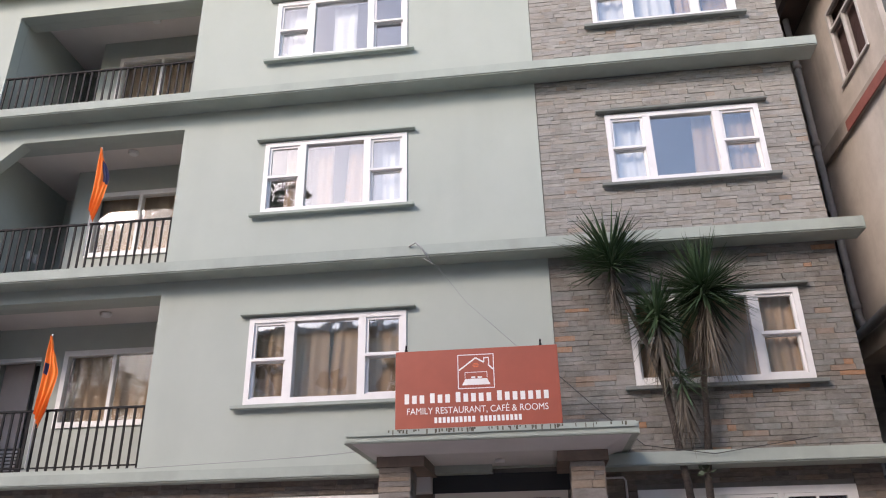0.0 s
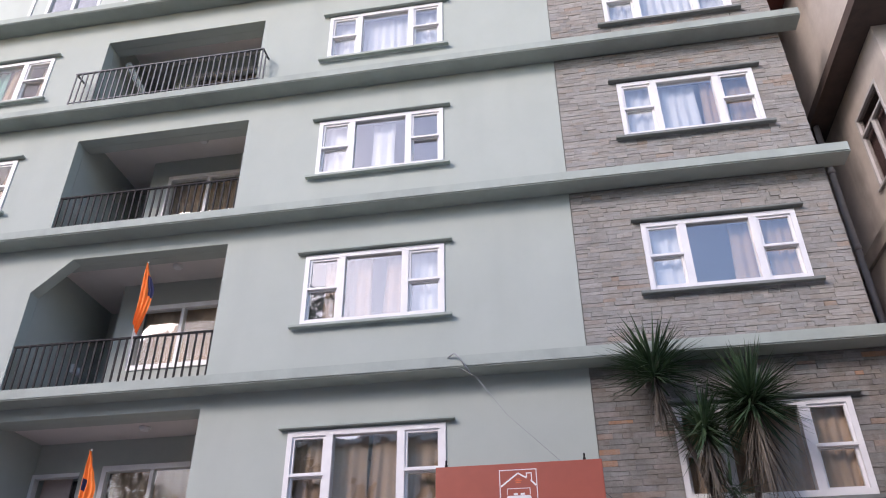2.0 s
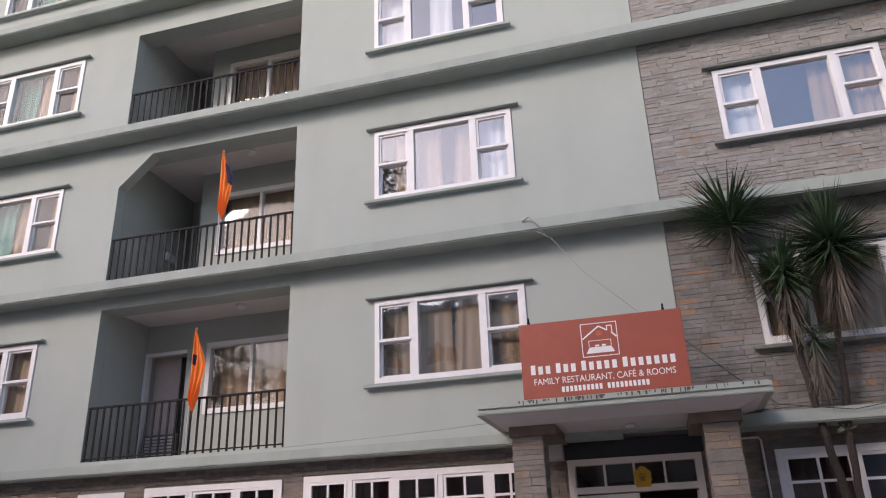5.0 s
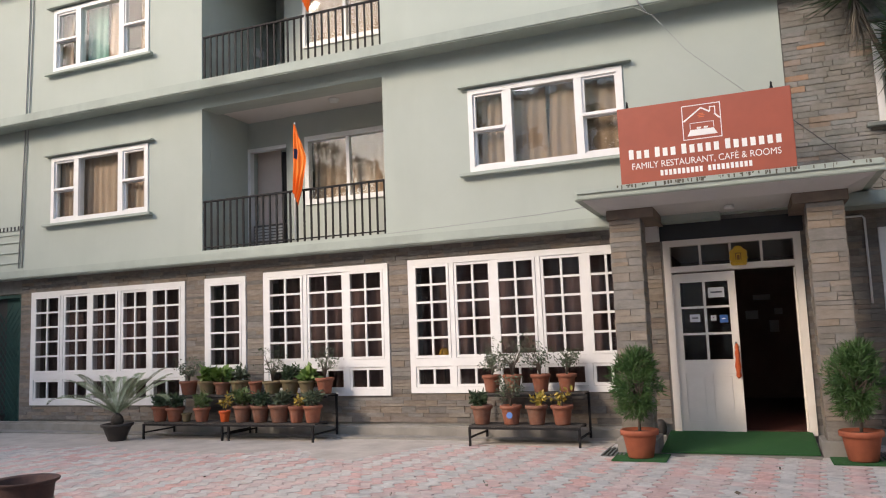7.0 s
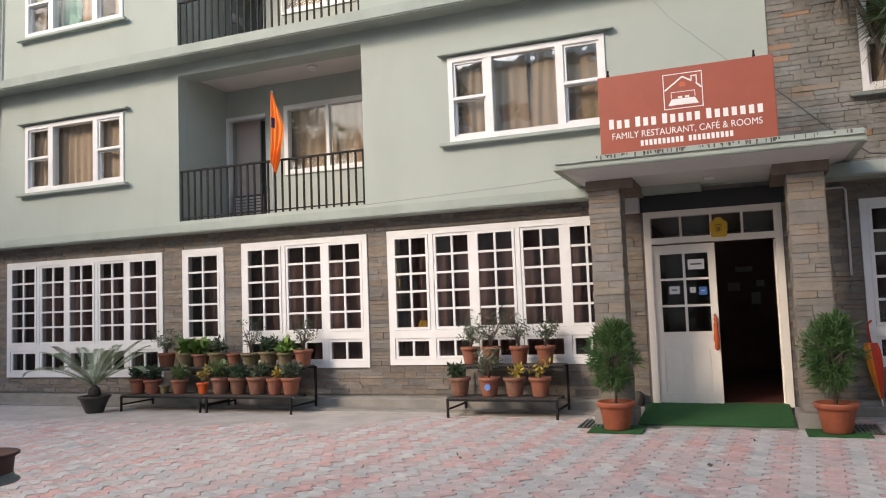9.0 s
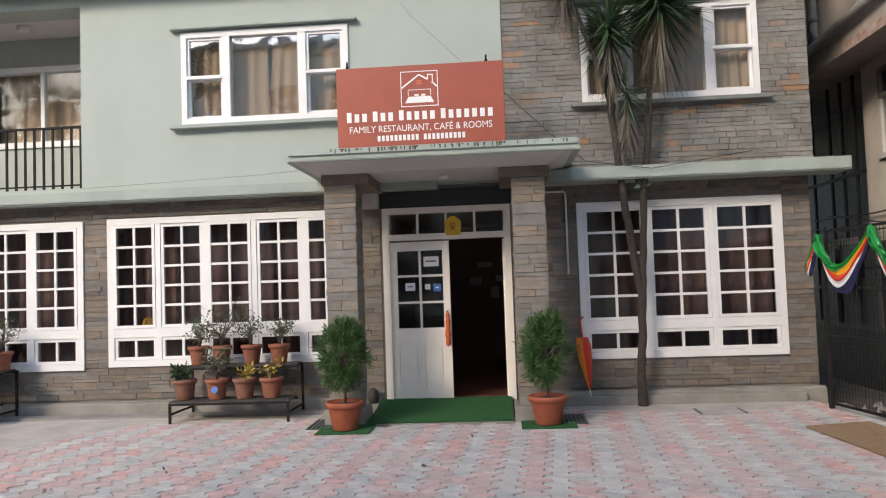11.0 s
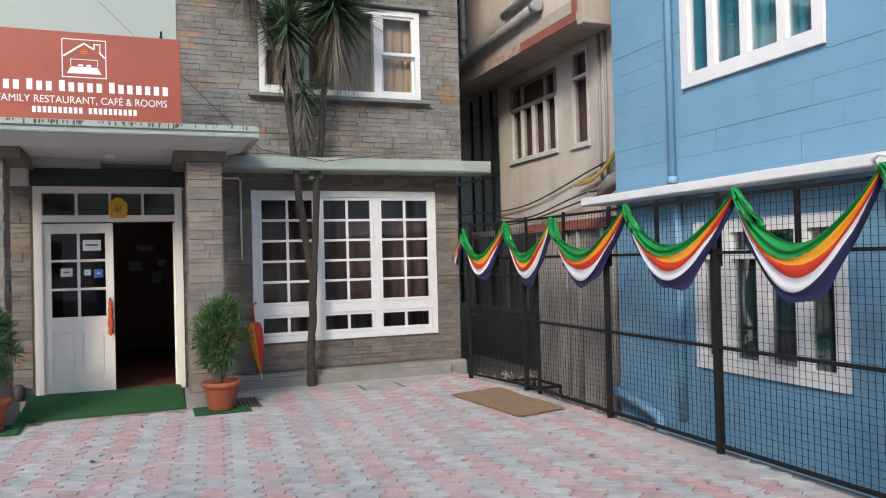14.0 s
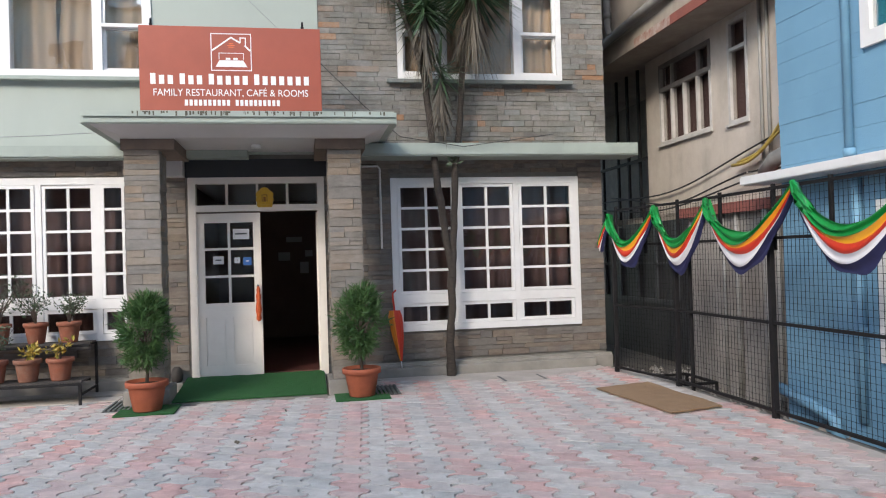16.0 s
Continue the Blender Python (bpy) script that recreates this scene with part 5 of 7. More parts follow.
# cycad
cy = thing("potted_cycad", "cycad with arching feathery fronds in a dark tapered pot", "plant", at=(-8.5, -0.95, 0))
part("pot", lathe([(0.12, 0), (0.135, 0.02), (0.215, 0.22), (0.245, 0.235), (0.25, 0.275), (0.215, 0.275), (0.205, 0.23)], 8), POT_D, cy)
part("soil", lathe([(0.2, 0.22), (0.2, 0.24), (0.1, 0.25)], 12), SOIL, cy)
part("trunk", lathe([(0.07, 0.24), (0.10, 0.30), (0.085, 0.38), (0.03, 0.44)], 10), BARK, cy)
rnd = random.Random(8)
for k in range(17):
    a = k * 2.4 + rnd.uniform(-0.2, 0.2)
    length = rnd.uniform(1.0, 1.3)
    lift = rnd.uniform(0.6, 1.45)
    bm = bmesh.new()
    pts = []
    for s in range(13):
        u = s / 12
        out = length * math.sin(u * 1.35) / 1.0 * math.cos(lift * 0.6)
        up = 0.42 + length * (math.sin(lift) * u * 1.12 - 0.56 * u * u)
        pts.append(Vector((out * math.cos(a), out * math.sin(a), up)))
    sweep(bm, pts, [0.009 * (1 - 0.8 * s / 12) + 0.001 for s in range(13)], 5)
    side = Vector((-math.sin(a), math.cos(a), 0))
    for s in range(3, 34):
        u = s / 34 * 12
        i = min(int(u), 11)
        p = pts[i].lerp(pts[i + 1], u - i)
        d = (pts[i + 1] - pts[i]).normalized()
        ll = 0.15 * math.sin(math.pi * (0.12 + 0.86 * s / 34)) * rnd.uniform(0.75, 1.05) + 0.02
        for sg in (-1, 1):
            e = p + (side * sg * 0.8 + d * 0.6 + Vector((0, 0, 0.12))).normalized() * ll
            w = d * 0.0105
            bm.faces.new([bm.verts.new(q) for q in (p - w, p.lerp(e, 0.5) - w * 1.2, e, p.lerp(e, 0.5) + w * 1.2)])
    part("frond", bm, CYCAD, cy)

# spiky palm-like tree with three heads
palm = thing("cabbage_palm", "spiky cabbage palm with two dark trunks and shaggy heads", "tree")
bm = bmesh.new()
trunks = [([(3.2, -0.22, -0.05), (3.19, -0.22, 0.4), (3.22, -0.24, 0.75), (3.24, -0.25, 1.35), (3.16, -0.25, 1.88), (3.08, -0.26, 2.48), (3.015, -0.27, 3.08), (2.95, -0.29, 3.76), (2.93, -0.32, 4.7)], 0.055),
          ([(3.235, -0.25, 1.25), (3.27, -0.24, 1.73), (3.315, -0.25, 2.63), (3.375, -0.26, 3.09), (3.42, -0.29, 3.63), (3.48, -0.33, 4.4), (3.55, -0.38, 4.98)], 0.047),
          ([(2.94, -0.3, 3.8), (2.84, -0.31, 4.2), (2.66, -0.33, 4.7), (2.5, -0.34, 5.15), (2.45, -0.35, 5.5)], 0.036)]
for pts, r in trunks:
    fine = []
    for p, q in zip(pts, pts[1:]):
        for s in range(5):
            fine.append(Vector(p).lerp(Vector(q), s / 5))
    fine.append(Vector(pts[-1]))
    sweep(bm, [p + 0.012 * Vector((noise.noise(p * 5), noise.noise(p * 5 + Vector((9, 0, 0))), 0)) for p in fine], [r * (1.15 if i < 3 and pts[0][2] < 0 else 1) * (1 - 0.3 * i / len(fine)) * (1 + 0.16 * noise.noise(p * 14)) for i, p in enumerate(fine)], 12)
part("trunk", bm, BARK, palm)


def spiky_head(c, n, length, seed, dead, down, droop=-0.42):
    rnd = random.Random(seed)
    for material, count, lo, hi in ((YUCCA, n, -0.75, 1.45), (DEADLEAF, dead, -1.5, -1.05)):
        bm = bmesh.new()
        for _ in range(count):
            a = rnd.uniform(0, 6.283)
            e = math.asin(rnd.uniform(droop, 0.99)) if material is YUCCA else rnd.uniform(lo, hi)
            ll = length * rnd.uniform(0.75, 1.08) * (1.0 if material is YUCCA else rnd.uniform(0.7, down))
            d = Vector((math.cos(a) * math.cos(e), math.sin(a) * math.cos(e), math.sin(e)))
            s = Vector((-math.sin(a), math.cos(a), 0))
            w = rnd.uniform(0.012, 0.019) if material is YUCCA else rnd.uniform(0.007, 0.013)
            base = Vector(c) + Vector((0, 0, rnd.uniform(-0.16, 0.08) if material is YUCCA else rnd.uniform(-0.45, -0.05)))
            sag = rnd.uniform(0.0, 0.12) * (1 if material is YUCCA else 0.2)
            prev = None
            up = s.cross(d)
            for k in range(6):
                u = k / 5
                p = base + d * ll * u - Vector((0, 0, sag * ll * u * u)) + (Vector((rnd.uniform(-1, 1), rnd.uniform(-1, 1), 0)) * 0.015 if material is DEADLEAF else Vector())
                ww = w * (0.55 + 0.9 * u if u < 0.4 else 1.0 * (1 - (u - 0.4) / 0.6) + 0.02)
                row = (bm.verts.new(p - s * ww), bm.verts.new(p - up * ww * 0.35), bm.verts.new(p + s * ww))
                if prev:
                    bm.faces.new((prev[0], prev[1], row[1], row[0]))
                    bm.faces.new((prev[1], prev[2], row[2], row[1]))
                prev = row
        part("crown" if material is YUCCA else "dead_skirt", bm, material, palm, "" if material is YUCCA else "hanging dry brown leaves", kind="stuff")


spiky_head((2.45, -0.38, 5.52), 250, 0.84, 1, 45, 0.85)
spiky_head((2.95, -0.42, 4.72), 210, 0.62, 2, 110, 1.5, -0.75)
spiky_head((3.57, -0.44, 5.02), 380, 0.8, 3, 150, 1.5, -0.7)
spiky_head((3.14, -0.36, 3.9), 45, 0.5, 4, 130, 1.35, -0.9)
# sprouts on the trunk
bm = bmesh.new()
leaf_cloud(bm, random.Random(9), 14, (3.32, -0.28, 2.72), (0.1, 0.06, 0.05), 0.1, 1.0, 0, 0.5)
part("sprout", bm, LEAF_A, palm)

# umbrella leaning on the wall
um = thing("umbrella", "furled red and orange umbrella leaning on the wall", "umbrella")
p0, p1 = Vector((2.575, -0.12, 0.122)), Vector((2.485, -0.07, 1.02))
bm = bmesh.new()
rings = []
for k in range(9):
    u = k / 8
    c = p0.lerp(p1, 0.1 + 0.72 * u)
    r = 0.012 + 0.06 * math.sin(min(u * 1.25, 1) * 1.5) * (1 if u < 0.9 else 0.75)
    rings.append([bm.verts.new(c + Vector((r * (1 + 0.25 * math.cos(6 * t)) * math.cos(t), r * (1 + 0.25 * math.cos(6 * t)) * math.sin(t), 0))) for t in (6.2832 * j / 24 for j in range(24))])
for a, b in zip(rings, rings[1:]):
    for j in range(24):
        f = bm.faces.new((a[j], a[(j + 1) % 24], b[(j + 1) % 24], b[j]))
        f.smooth = True
        f.material_index = 1 if 12 <= j < 17 else 0
bm.faces.new(rings[-1])
part("canopy", bm, [RED, mat("orange_cloth", (0.78, 0.25, 0.02), (0.7, 0.2, 0.02), 5, 0.5)], um)
part("tip", tube([tuple(p0), tuple(p0.lerp(p1, 0.12))], 0.008, 8), WHITE, um)
part("handle", tube([tuple(p0.lerp(p1, 0.8)), tuple(p0.lerp(p1, 1.0)), tuple(p1 + Vector((0.0, 0.0, 0.06))), tuple(p1 + Vector((0.04, -0.02, 0.1)))], 0.012, 8), RED, um)

# drain grates, door mat, wheel on its spring, bits
for x in (-0.62, 2.27):
    g = thing("drain_grate", "dark iron drain grate set beside the porch pillar", "grate", "drain grates")
    part("tray", boxes((x - 0.14, x + 0.14, -1.32, -0.72, 0.0, 0.006)), BLACKP, g)
    for k in range(6):
        part("slat", boxes((x - 0.13 + k * 0.048, x - 0.107 + k * 0.048, -1.31, -0.73, 0.006, 0.022)), GREYSTEEL, g)
bm = bmesh.new()
quad = [Vector((4.53, -1.8, 0)), Vector((4.69, -3.25, 0)), Vector((5.29, -3.1, 0)), Vector((5.22, -1.62, 0))]
n = 10
grid = [[bm.verts.new(quad[0].lerp(quad[3], i / n).lerp(quad[1].lerp(quad[2], i / n), j / n) + Vector((0, 0, 0.026 + 0.006 * math.sin(i * 1.9 + j) * (i / n)))) for i in range(n + 1)] for j in range(n + 1)]
for j in range(n):
    for i in range(n):
        bm.faces.new((grid[j][i], grid[j + 1][i], grid[j + 1][i + 1], grid[j][i + 1]))
r = bmesh.ops.extrude_face_region(bm, geom=bm.faces[:])
bmesh.ops.translate(bm, verts=[g for g in r["geom"] if isinstance(g, bmesh.types.BMVert)], vec=(0, 0, -0.014))
bmesh.ops.recalc_face_normals(bm, faces=bm.faces[:])
tagged(part("floor_mat", bm, MAT_B), "flat brown coir mat lying on the pavers", "mat")
ws = thing("wheel_stand", "rusty wheel rim mounted on a coil spring", "stand", at=(-3.88, -6.42, 0.0))
part("rim", lathe([(0.165, 0.43), (0.185, 0.435), (0.19, 0.47), (0.196, 0.53), (0.205, 0.545), (0.226, 0.556), (0.232, 0.57), (0.226, 0.576), (0.19, 0.562), (0.175, 0.46), (0.05, 0.44)], 36), RUST, ws)
part("lower_flange", lathe([(0.15, 0.368), (0.225, 0.37), (0.232, 0.378), (0.226, 0.39), (0.2, 0.397), (0.19, 0.434), (0.16, 0.4295)], 36), GREYSTEEL, ws, "worn grey steel flange")
part("spring", tube([(0.06 * math.cos(a), 0.06 * math.sin(a), 0.03 + 0.336 * a / (2 * math.pi * 6)) for a in (2 * math.pi * 6 * k / 192 for k in range(193))], 0.011, 7), IRON, ws)
part("foot", lathe([(0.16, 0.0), (0.16, 0.015), (0.08, 0.03)], 24), RUST, ws)
tagged(part("door_pot", lathe([(0.05, 0.0), (0.07, 0.03), (0.075, 0.1), (0.06, 0.16), (0.03, 0.19)], 14, -0.2, -0.02, 0.085), POT_D), "small dark jar beside the door", "jar")
tagged(part("block", soft_box(-0.33, -0.12, -0.1, 0.05, -0.05, 0.085, 0.01), CEMENT), "small cement block beside the door", "block")
rnd = random.Random(12)
for k in range(16):
    x, y, s = rnd.uniform(-7, 4.5), rnd.uniform(-6.5, -1.5), rnd.uniform(0.012, 0.03)
    bm = bmesh.new()
    leaf_cloud(bm, rnd, 2, (x, y, 0.016), (0.02, 0.02, 0.004), s * 2.2, 0.6, 0, 0.5)
    tagged(part("fallen_leaf", bm, DEADLEAF), "dry brown fallen leaf on the pavers", "leaf", "fallen leaves")


# ---- fence and bunting ----
FENCE = ((5.27, -0.65), (5.49, -1.86), (5.52, -11.7))


def fence_x(y):
    """The fence's line: a short skewed bay by the hotel corner, then straight along the yard."""
    for (xa, ya), (xb, yb) in zip(FENCE, FENCE[1:]):
        if y >= yb:
            break
    return xa + (xb - xa) * (ya - y) / (ya - yb)


def fence_bar(bm, z, half, dx=0.0):
    """A rail along the fence's bent line."""
    for (xa, ya), (xb, yb) in zip(FENCE, FENCE[1:]):
        v = [bm.verts.new((x + dx + ox, y, z + oz)) for x, y in ((xa, ya), (xb, yb)) for ox, oz in ((-half, -half), (half, -half), (half, half), (-half, half))]
        for f in ((0, 1, 2, 3), (7, 6, 5, 4), (0, 4, 5, 1), (1, 5, 6, 2), (2, 6, 7, 3), (3, 7, 4, 0)):
            bm.faces.new([v[i] for i in f])


fence = thing("mesh_fence", "black iron fence with wire mesh along the yard", "fence")
POSTS = [-0.65, -1.86, -3.64, -5.2, -6.8, -8.4, -10.0, -11.68]
for y in POSTS:
    x = fence_x(y)
    part("post", soft_box(x - 0.025, x + 0.025, y - 0.025, y + 0.025, -0.3, 1.64, 0.004), IRON, fence)
for y in [-0.65, -1.25, -1.86, -2.75, -3.64, -4.4, -5.2, -6.0, -6.8, -7.6, -8.4, -9.2, -10.0, -10.85, -11.66]:
    x = fence_x(y)
    part("upper_post", soft_box(x + 0.032, x + 0.062, y - 0.018, y + 0.018, 1.5, 2.1, 0.004), IRON, fence)
for z, dx in ((0.06, 0), (0.85, 0), (1.61, 0), (2.06, 0.047)):
    bm = bmesh.new()
    fence_bar(bm, z, 0.014, dx)
    part("rail", bm, IRON, fence)
bm = bmesh.new()
y = -11.66
while y < -0.66:
    x = fence_x(y)
    box(bm, x + 0.024, x + 0.0275, y - 0.0013, y + 0.0013, 0.06, 2.04)
    y += 0.055
z = 0.1
while z < 2.03:
    fence_bar(bm, z, 0.0013, 0.03)
    z += 0.055
part("wire_mesh", bm, IRON, fence, "fine square wire mesh", kind="stuff")
part("post", soft_box(5.5, 5.535, -2.15, -2.115, -0.3, 1.6, 0.004), IRON, fence)
fr = thing("iron_frame", "low black iron frame lying behind the fence", "frame", at=(5.56, -1.5, -0.2))
for y in (0.0, 0.72):
    part("bar", boxes((0, 0.62, y, y + 0.03, 0.12, 0.15)), IRON, fr)
for x in (0.0, 0.59):
    part("bar", boxes((x, x + 0.03, 0.03, 0.72, 0.12, 0.15)), IRON, fr)
    for y in (0.0, 0.72):
        part("leg", boxes((x, x + 0.03, y, y + 0.03, 0.0, 0.12)), IRON, fr)

PEAKS = [(-0.5, 1.7), (-0.68, 2.0), (-1.6, 2.04), (-2.67, 2.035), (-4.08, 2.07), (-5.5, 2.09), (-6.76, 2.12), (-8.2, 2.1), (-9.5, 2.1)]
DROPS = [0.3, 0.66, 0.72, 0.72, 0.74, 0.82, 0.8, 0.8]
STRIPES = [(CL_GREEN, "green"), (CL_YELLOW, "yellow"), (CL_RED, "red"), (CL_WHITE, "white"), (NAVY, "navy")]
bunting = thing("bunting", "swagged satin bunting of green, yellow, red, white and navy", "bunting")


def swag(y0, z0, y1, z1, drop, seed):
    """One festoon: five cloth stripes side by side, gathered at both ends, each hanging lower than the last."""
    rnd = random.Random(seed)
    n = 36
    # the cloth twists: much green on the falling side, much navy on the rising side
    falling, rising = [0.46, 0.68, 0.725, 0.79, 0.975, 1.02], [0.58, 0.67, 0.75, 0.85, 0.93, 1.1]
    ph = rnd.uniform(0, 6)
    for si, (m, nm) in enumerate(STRIPES):
        bm = bmesh.new()
        cols = 14 if si == 0 else 7
        grid = []
        for j in range(cols + 1):
            line = []
            for i in range(n + 1):
                u = i / n
                tw = u * u * (3 - 2 * u)
                lo, hi = (falling[q] + (rising[q] - falling[q]) * tw for q in (si, si + 1))
                w = lo + (hi - lo) * j / cols
                s = 1 - abs(2 * u - 1) ** 1.95
                pinch = min(1, min(u, 1 - u) * 5.0)
                z = z0 + (z1 - z0) * u - drop * w * s - 0.16 * (w - 0.5) * (1 - pinch) * 1.0
                # folds run along the cloth, deepest at the gathered ends
                fold = 0.034 * math.sin(w * (70 if si == 0 else 44) + ph + 1.6 * math.sin(u * 3.1 + ph)) * (0.35 + 0.65 * (1 - s))
                x = fence_x(y0 + (y1 - y0) * u) - 0.05 - 0.10 * math.sin(math.pi * (w - 0.2)) * s - 0.012 * pinch + fold * (1.3 if si == 0 else 0.8)
                yy = y0 + (y1 - y0) * u + 0.035 * (w - 0.7) * (1 - pinch) * (1 if u > 0.5 else -1)
                z += 0.012 * math.sin(9 * u + w * 20 + ph) * s + (0.02 * math.sin(23 * u + ph) if si == 4 and j == cols else 0)
                line.append(bm.verts.new((x, yy, z)))
            grid.append(line)
        for a, b in zip(grid, grid[1:]):
            for i in range(n):
                f = bm.faces.new((a[i], b[i], b[i + 1], a[i + 1]))
                f.smooth = True
        part(nm + "_stripe", bm, m, bunting, nm + " satin stripe")


for k, ((y0, z0), (y1, z1)) in enumerate(zip(PEAKS, PEAKS[1:])):
    swag(y0, z0, y1, z1, DROPS[k], 40 + k)
# green tails knotted at the peaks
for k, (y, z) in enumerate(PEAKS[1:]):
    rnd = random.Random(k)
    bm = bmesh.new()
    n = 12
    grid = []
    for j in range(9):
        v = j / 8
        grid.append([bm.verts.new((fence_x(y) - 0.085 - 0.05 * math.sin(3 * v) + 0.025 * math.sin(i * 1.9 + k + 2 * v), y - 0.03 - (0.25 + 0.06 * rnd.random()) * v ** 0.9 + (i / n - 0.5) * (0.03 + 0.13 * math.sin(2.6 * v)), z - 0.34 * v + 0.02 * math.sin(i * 0.8))) for i in range(n + 1)])
    for a, b in zip(grid, grid[1:]):
        for i in range(n):
            f = bm.faces.new((a[i], b[i], b[i + 1], a[i + 1]))
            f.smooth = True
    part("green_tail", bm, CL_GREEN, bunting, "loose green satin tail")
tagged(part("hook", tube([(5.47, -6.72, 2.1), (5.42, -6.72, 2.16), (5.4, -6.78, 2.19), (5.44, -6.83, 2.17)], 0.012, 8), WHITE), "white hook holding the bunting", "hook")

# ---- blue house ----
bh = thing("blue_house", "house of blue painted boards with white window frames", "house")
BXW = 6.12
holes = [(-5.92, -4.23, 0.53, 1.9), (-5.79, -4.12, 3.2, 4.8), (-9.6, -7.9, 0.48, 1.95), (-9.6, -7.9, 3.16, 4.75)]
bm = bmesh.new()
for a, b, c, d in wall_rows(-13.0, -2.93, -0.33, 7.5, holes):
    box(bm, BXW + 0.006, BXW + 0.2, a, b, c, d)
box(bm, BXW + 0.2, BXW + 5, -3.13, -2.93, -0.33, 7.5)
box(bm, BXW + 0.2, BXW + 5, -13.0, -12.8, -0.33, 7.5)
part("wall", bm, BLUE, bh)
part("roof", boxes((BXW - 0.5, BXW + 5.4, -13.4, -2.5, 7.5, 7.68)), GREYSTEEL, bh, "grey sheet roof")
lg = boxes((BXW - 0.3, BXW + 0.006, -13.0, -2.66, 2.17, 2.26))
bmesh.ops.bevel(lg, geom=lg.edges[:], offset=0.01, segments=2, affect="EDGES")
part("ledge", lg, WHITE, bh, "white painted ledge")
for (a, b, c, d) in holes:
    w = part("window", boxes((BXW + 0.012, BXW + 0.018, a + 0.11, b - 0.11, c + 0.13, d - 0.11)), GLASS, bh, "white framed window of four lights")
    w.visible_shadow = False
    for p, q in ((a, a + 0.11), (b - 0.11, b)):
        part("jamb", boxes((BXW - 0.03, BXW + 0.04, p, q, c, d)), WHITE, w, "white painted timber")
    for nm, p, q in (("sill", c, c + 0.13), ("head", d - 0.11, d)):
        part(nm, boxes((BXW - 0.03, BXW + 0.04, a + 0.11, b - 0.11, p, q)), WHITE, w, "white painted timber")
    for k in (1, 2, 3):
        y = a + (b - a) * k / 4
        part("mullion", boxes((BXW - 0.028, BXW + 0.03, y - (0.045 if c > 2 else 0.065), y + (0.045 if c > 2 else 0.065), c + 0.13, d - 0.11)), WHITE, w)
    if c < 2:
        part("transom", boxes((BXW - 0.03, BXW + 0.09, a + 0.11, b - 0.11, 1.55, 1.63)), WHITE, w)
    for k in range(4):
        y0 = a + (b - a) * k / 4
        curtain(y0 + 0.02, y0 + (b - a) / 4 - 0.02, BXW + 0.075, c, d, CURT_B if c > 2 else CURT_B_SHADE, "teal curtain behind the blue house window", 3, 0.025, int(k + 10 * d), "x")
for y in (-3.97,):
    part("downpipe", tube([(BXW - 0.05, y, 7.4), (BXW - 0.05, y, 2.3)], 0.038, 12), PIPE_B, bh, "blue painted downpipe")
    part("downpipe", tube([(BXW - 0.05, y - 0.06, 2.15), (BXW - 0.05, y - 0.06, 0.0)], 0.04, 12), PIPE_B, bh, "blue painted downpipe")
    for z in (0.75, 2.3, 4.62):
        part("collar", tube([(BXW - 0.05, y - (0.06 if z < 2 else 0), z), (BXW - 0.05, y - (0.06 if z < 2 else 0), z + 0.07)], 0.054, 12), PIPE_B, bh)
part("drain_pipe", tube([(BXW - 0.08, -2.9, 0.12), (BXW - 0.1, -3.5, 0.02), (BXW - 0.12, -3.75, -0.03), (BXW - 0.12, -3.82, -0.25)], 0.055, 12), PIPE_B, bh, "pale blue drain pipe along the wall foot")
brd = {}
z = -0.33
rnd = random.Random(3)
NB = 0
while z < 7.45:
    h = 0.205
    y = -12.99
    segs = []
    zz0, zz1 = z + 0.0008, min(z + h - 0.0008, 7.49)
    cuts = sorted([(hh[0], hh[1]) for hh in holes if hh[2] < zz1 and hh[3] > zz0])
    for a, b in cuts + [(-2.93, 0)]:
        if a > y:
            segs.append((y, min(a, -2.932)))
        y = b
    for a, b in segs:
        while b - a > 0.05:
            e = min(b, a + rnd.uniform(0.9, 2.4))
            if b - e < 0.3:
                e = b
            key = (round(e - a, 2), round(zz1 - zz0, 3))
            if key not in brd:
                bb = boxes((0, 0.009, 0.0002, key[0] - 0.0004, 0, key[1]))
                brd[key] = mesh_of("board", bb, BLUE)
            if NB < 290:
                o = new("board", brd[key])
                o.parent = bh
                o.location = (BXW - 0.003 - rnd.choice((0.0, 0.0004, 0.001, 0.0045)), a, zz0)
                NB += 1
            a = e
    z += h

# ---- beige neighbour ----
nh = thing("neighbour_house", "stained beige rendered house with projecting floor ledges", "house")
NX = 7.0
# Dirt on the top-light frames; on the recess back it stands for shade.
GRIME_SHADE = mat("grime_and_shade_paint", (0.21, 0.19, 0.175), (0.14, 0.125, 0.115), 6.0, 0.8, 0.3, 80, stain=0.4)
NH = [(-0.15, 1.39, 3.19, 4.45), (-1.04, -0.58, 3.17, 4.55)]
RECESS = (1.88, 8.8, 2.1, 4.62)
UP = [(-0.1, 0.95, 8.85, 10.3), (1.9, 2.6, 6.0, 7.2)]
bm = bmesh.new()
for a, b, c, d in wall_rows(-2.92, 9.0, -0.33, 4.62, NH + [RECESS]):
    box(bm, NX, NX + 0.2, a, b, c, d)
for a, b, c, d in wall_rows(-1.72, 9.0, 4.9, 7.8, [UP[1]]):
    box(bm, NX - 0.6, NX - 0.4, a, b, c, d)
for a, b, c, d in wall_rows(-0.6, 9.0, 8.05, 10.95, [UP[0]]):
    box(bm, NX - 0.38, NX - 0.18, a, b, c, d)
box(bm, NX - 0.4, NX + 6, -1.72, -1.52, 4.9, 7.8)
box(bm, NX - 0.18, NX + 6, -0.6, -0.4, 8.05, 10.95)
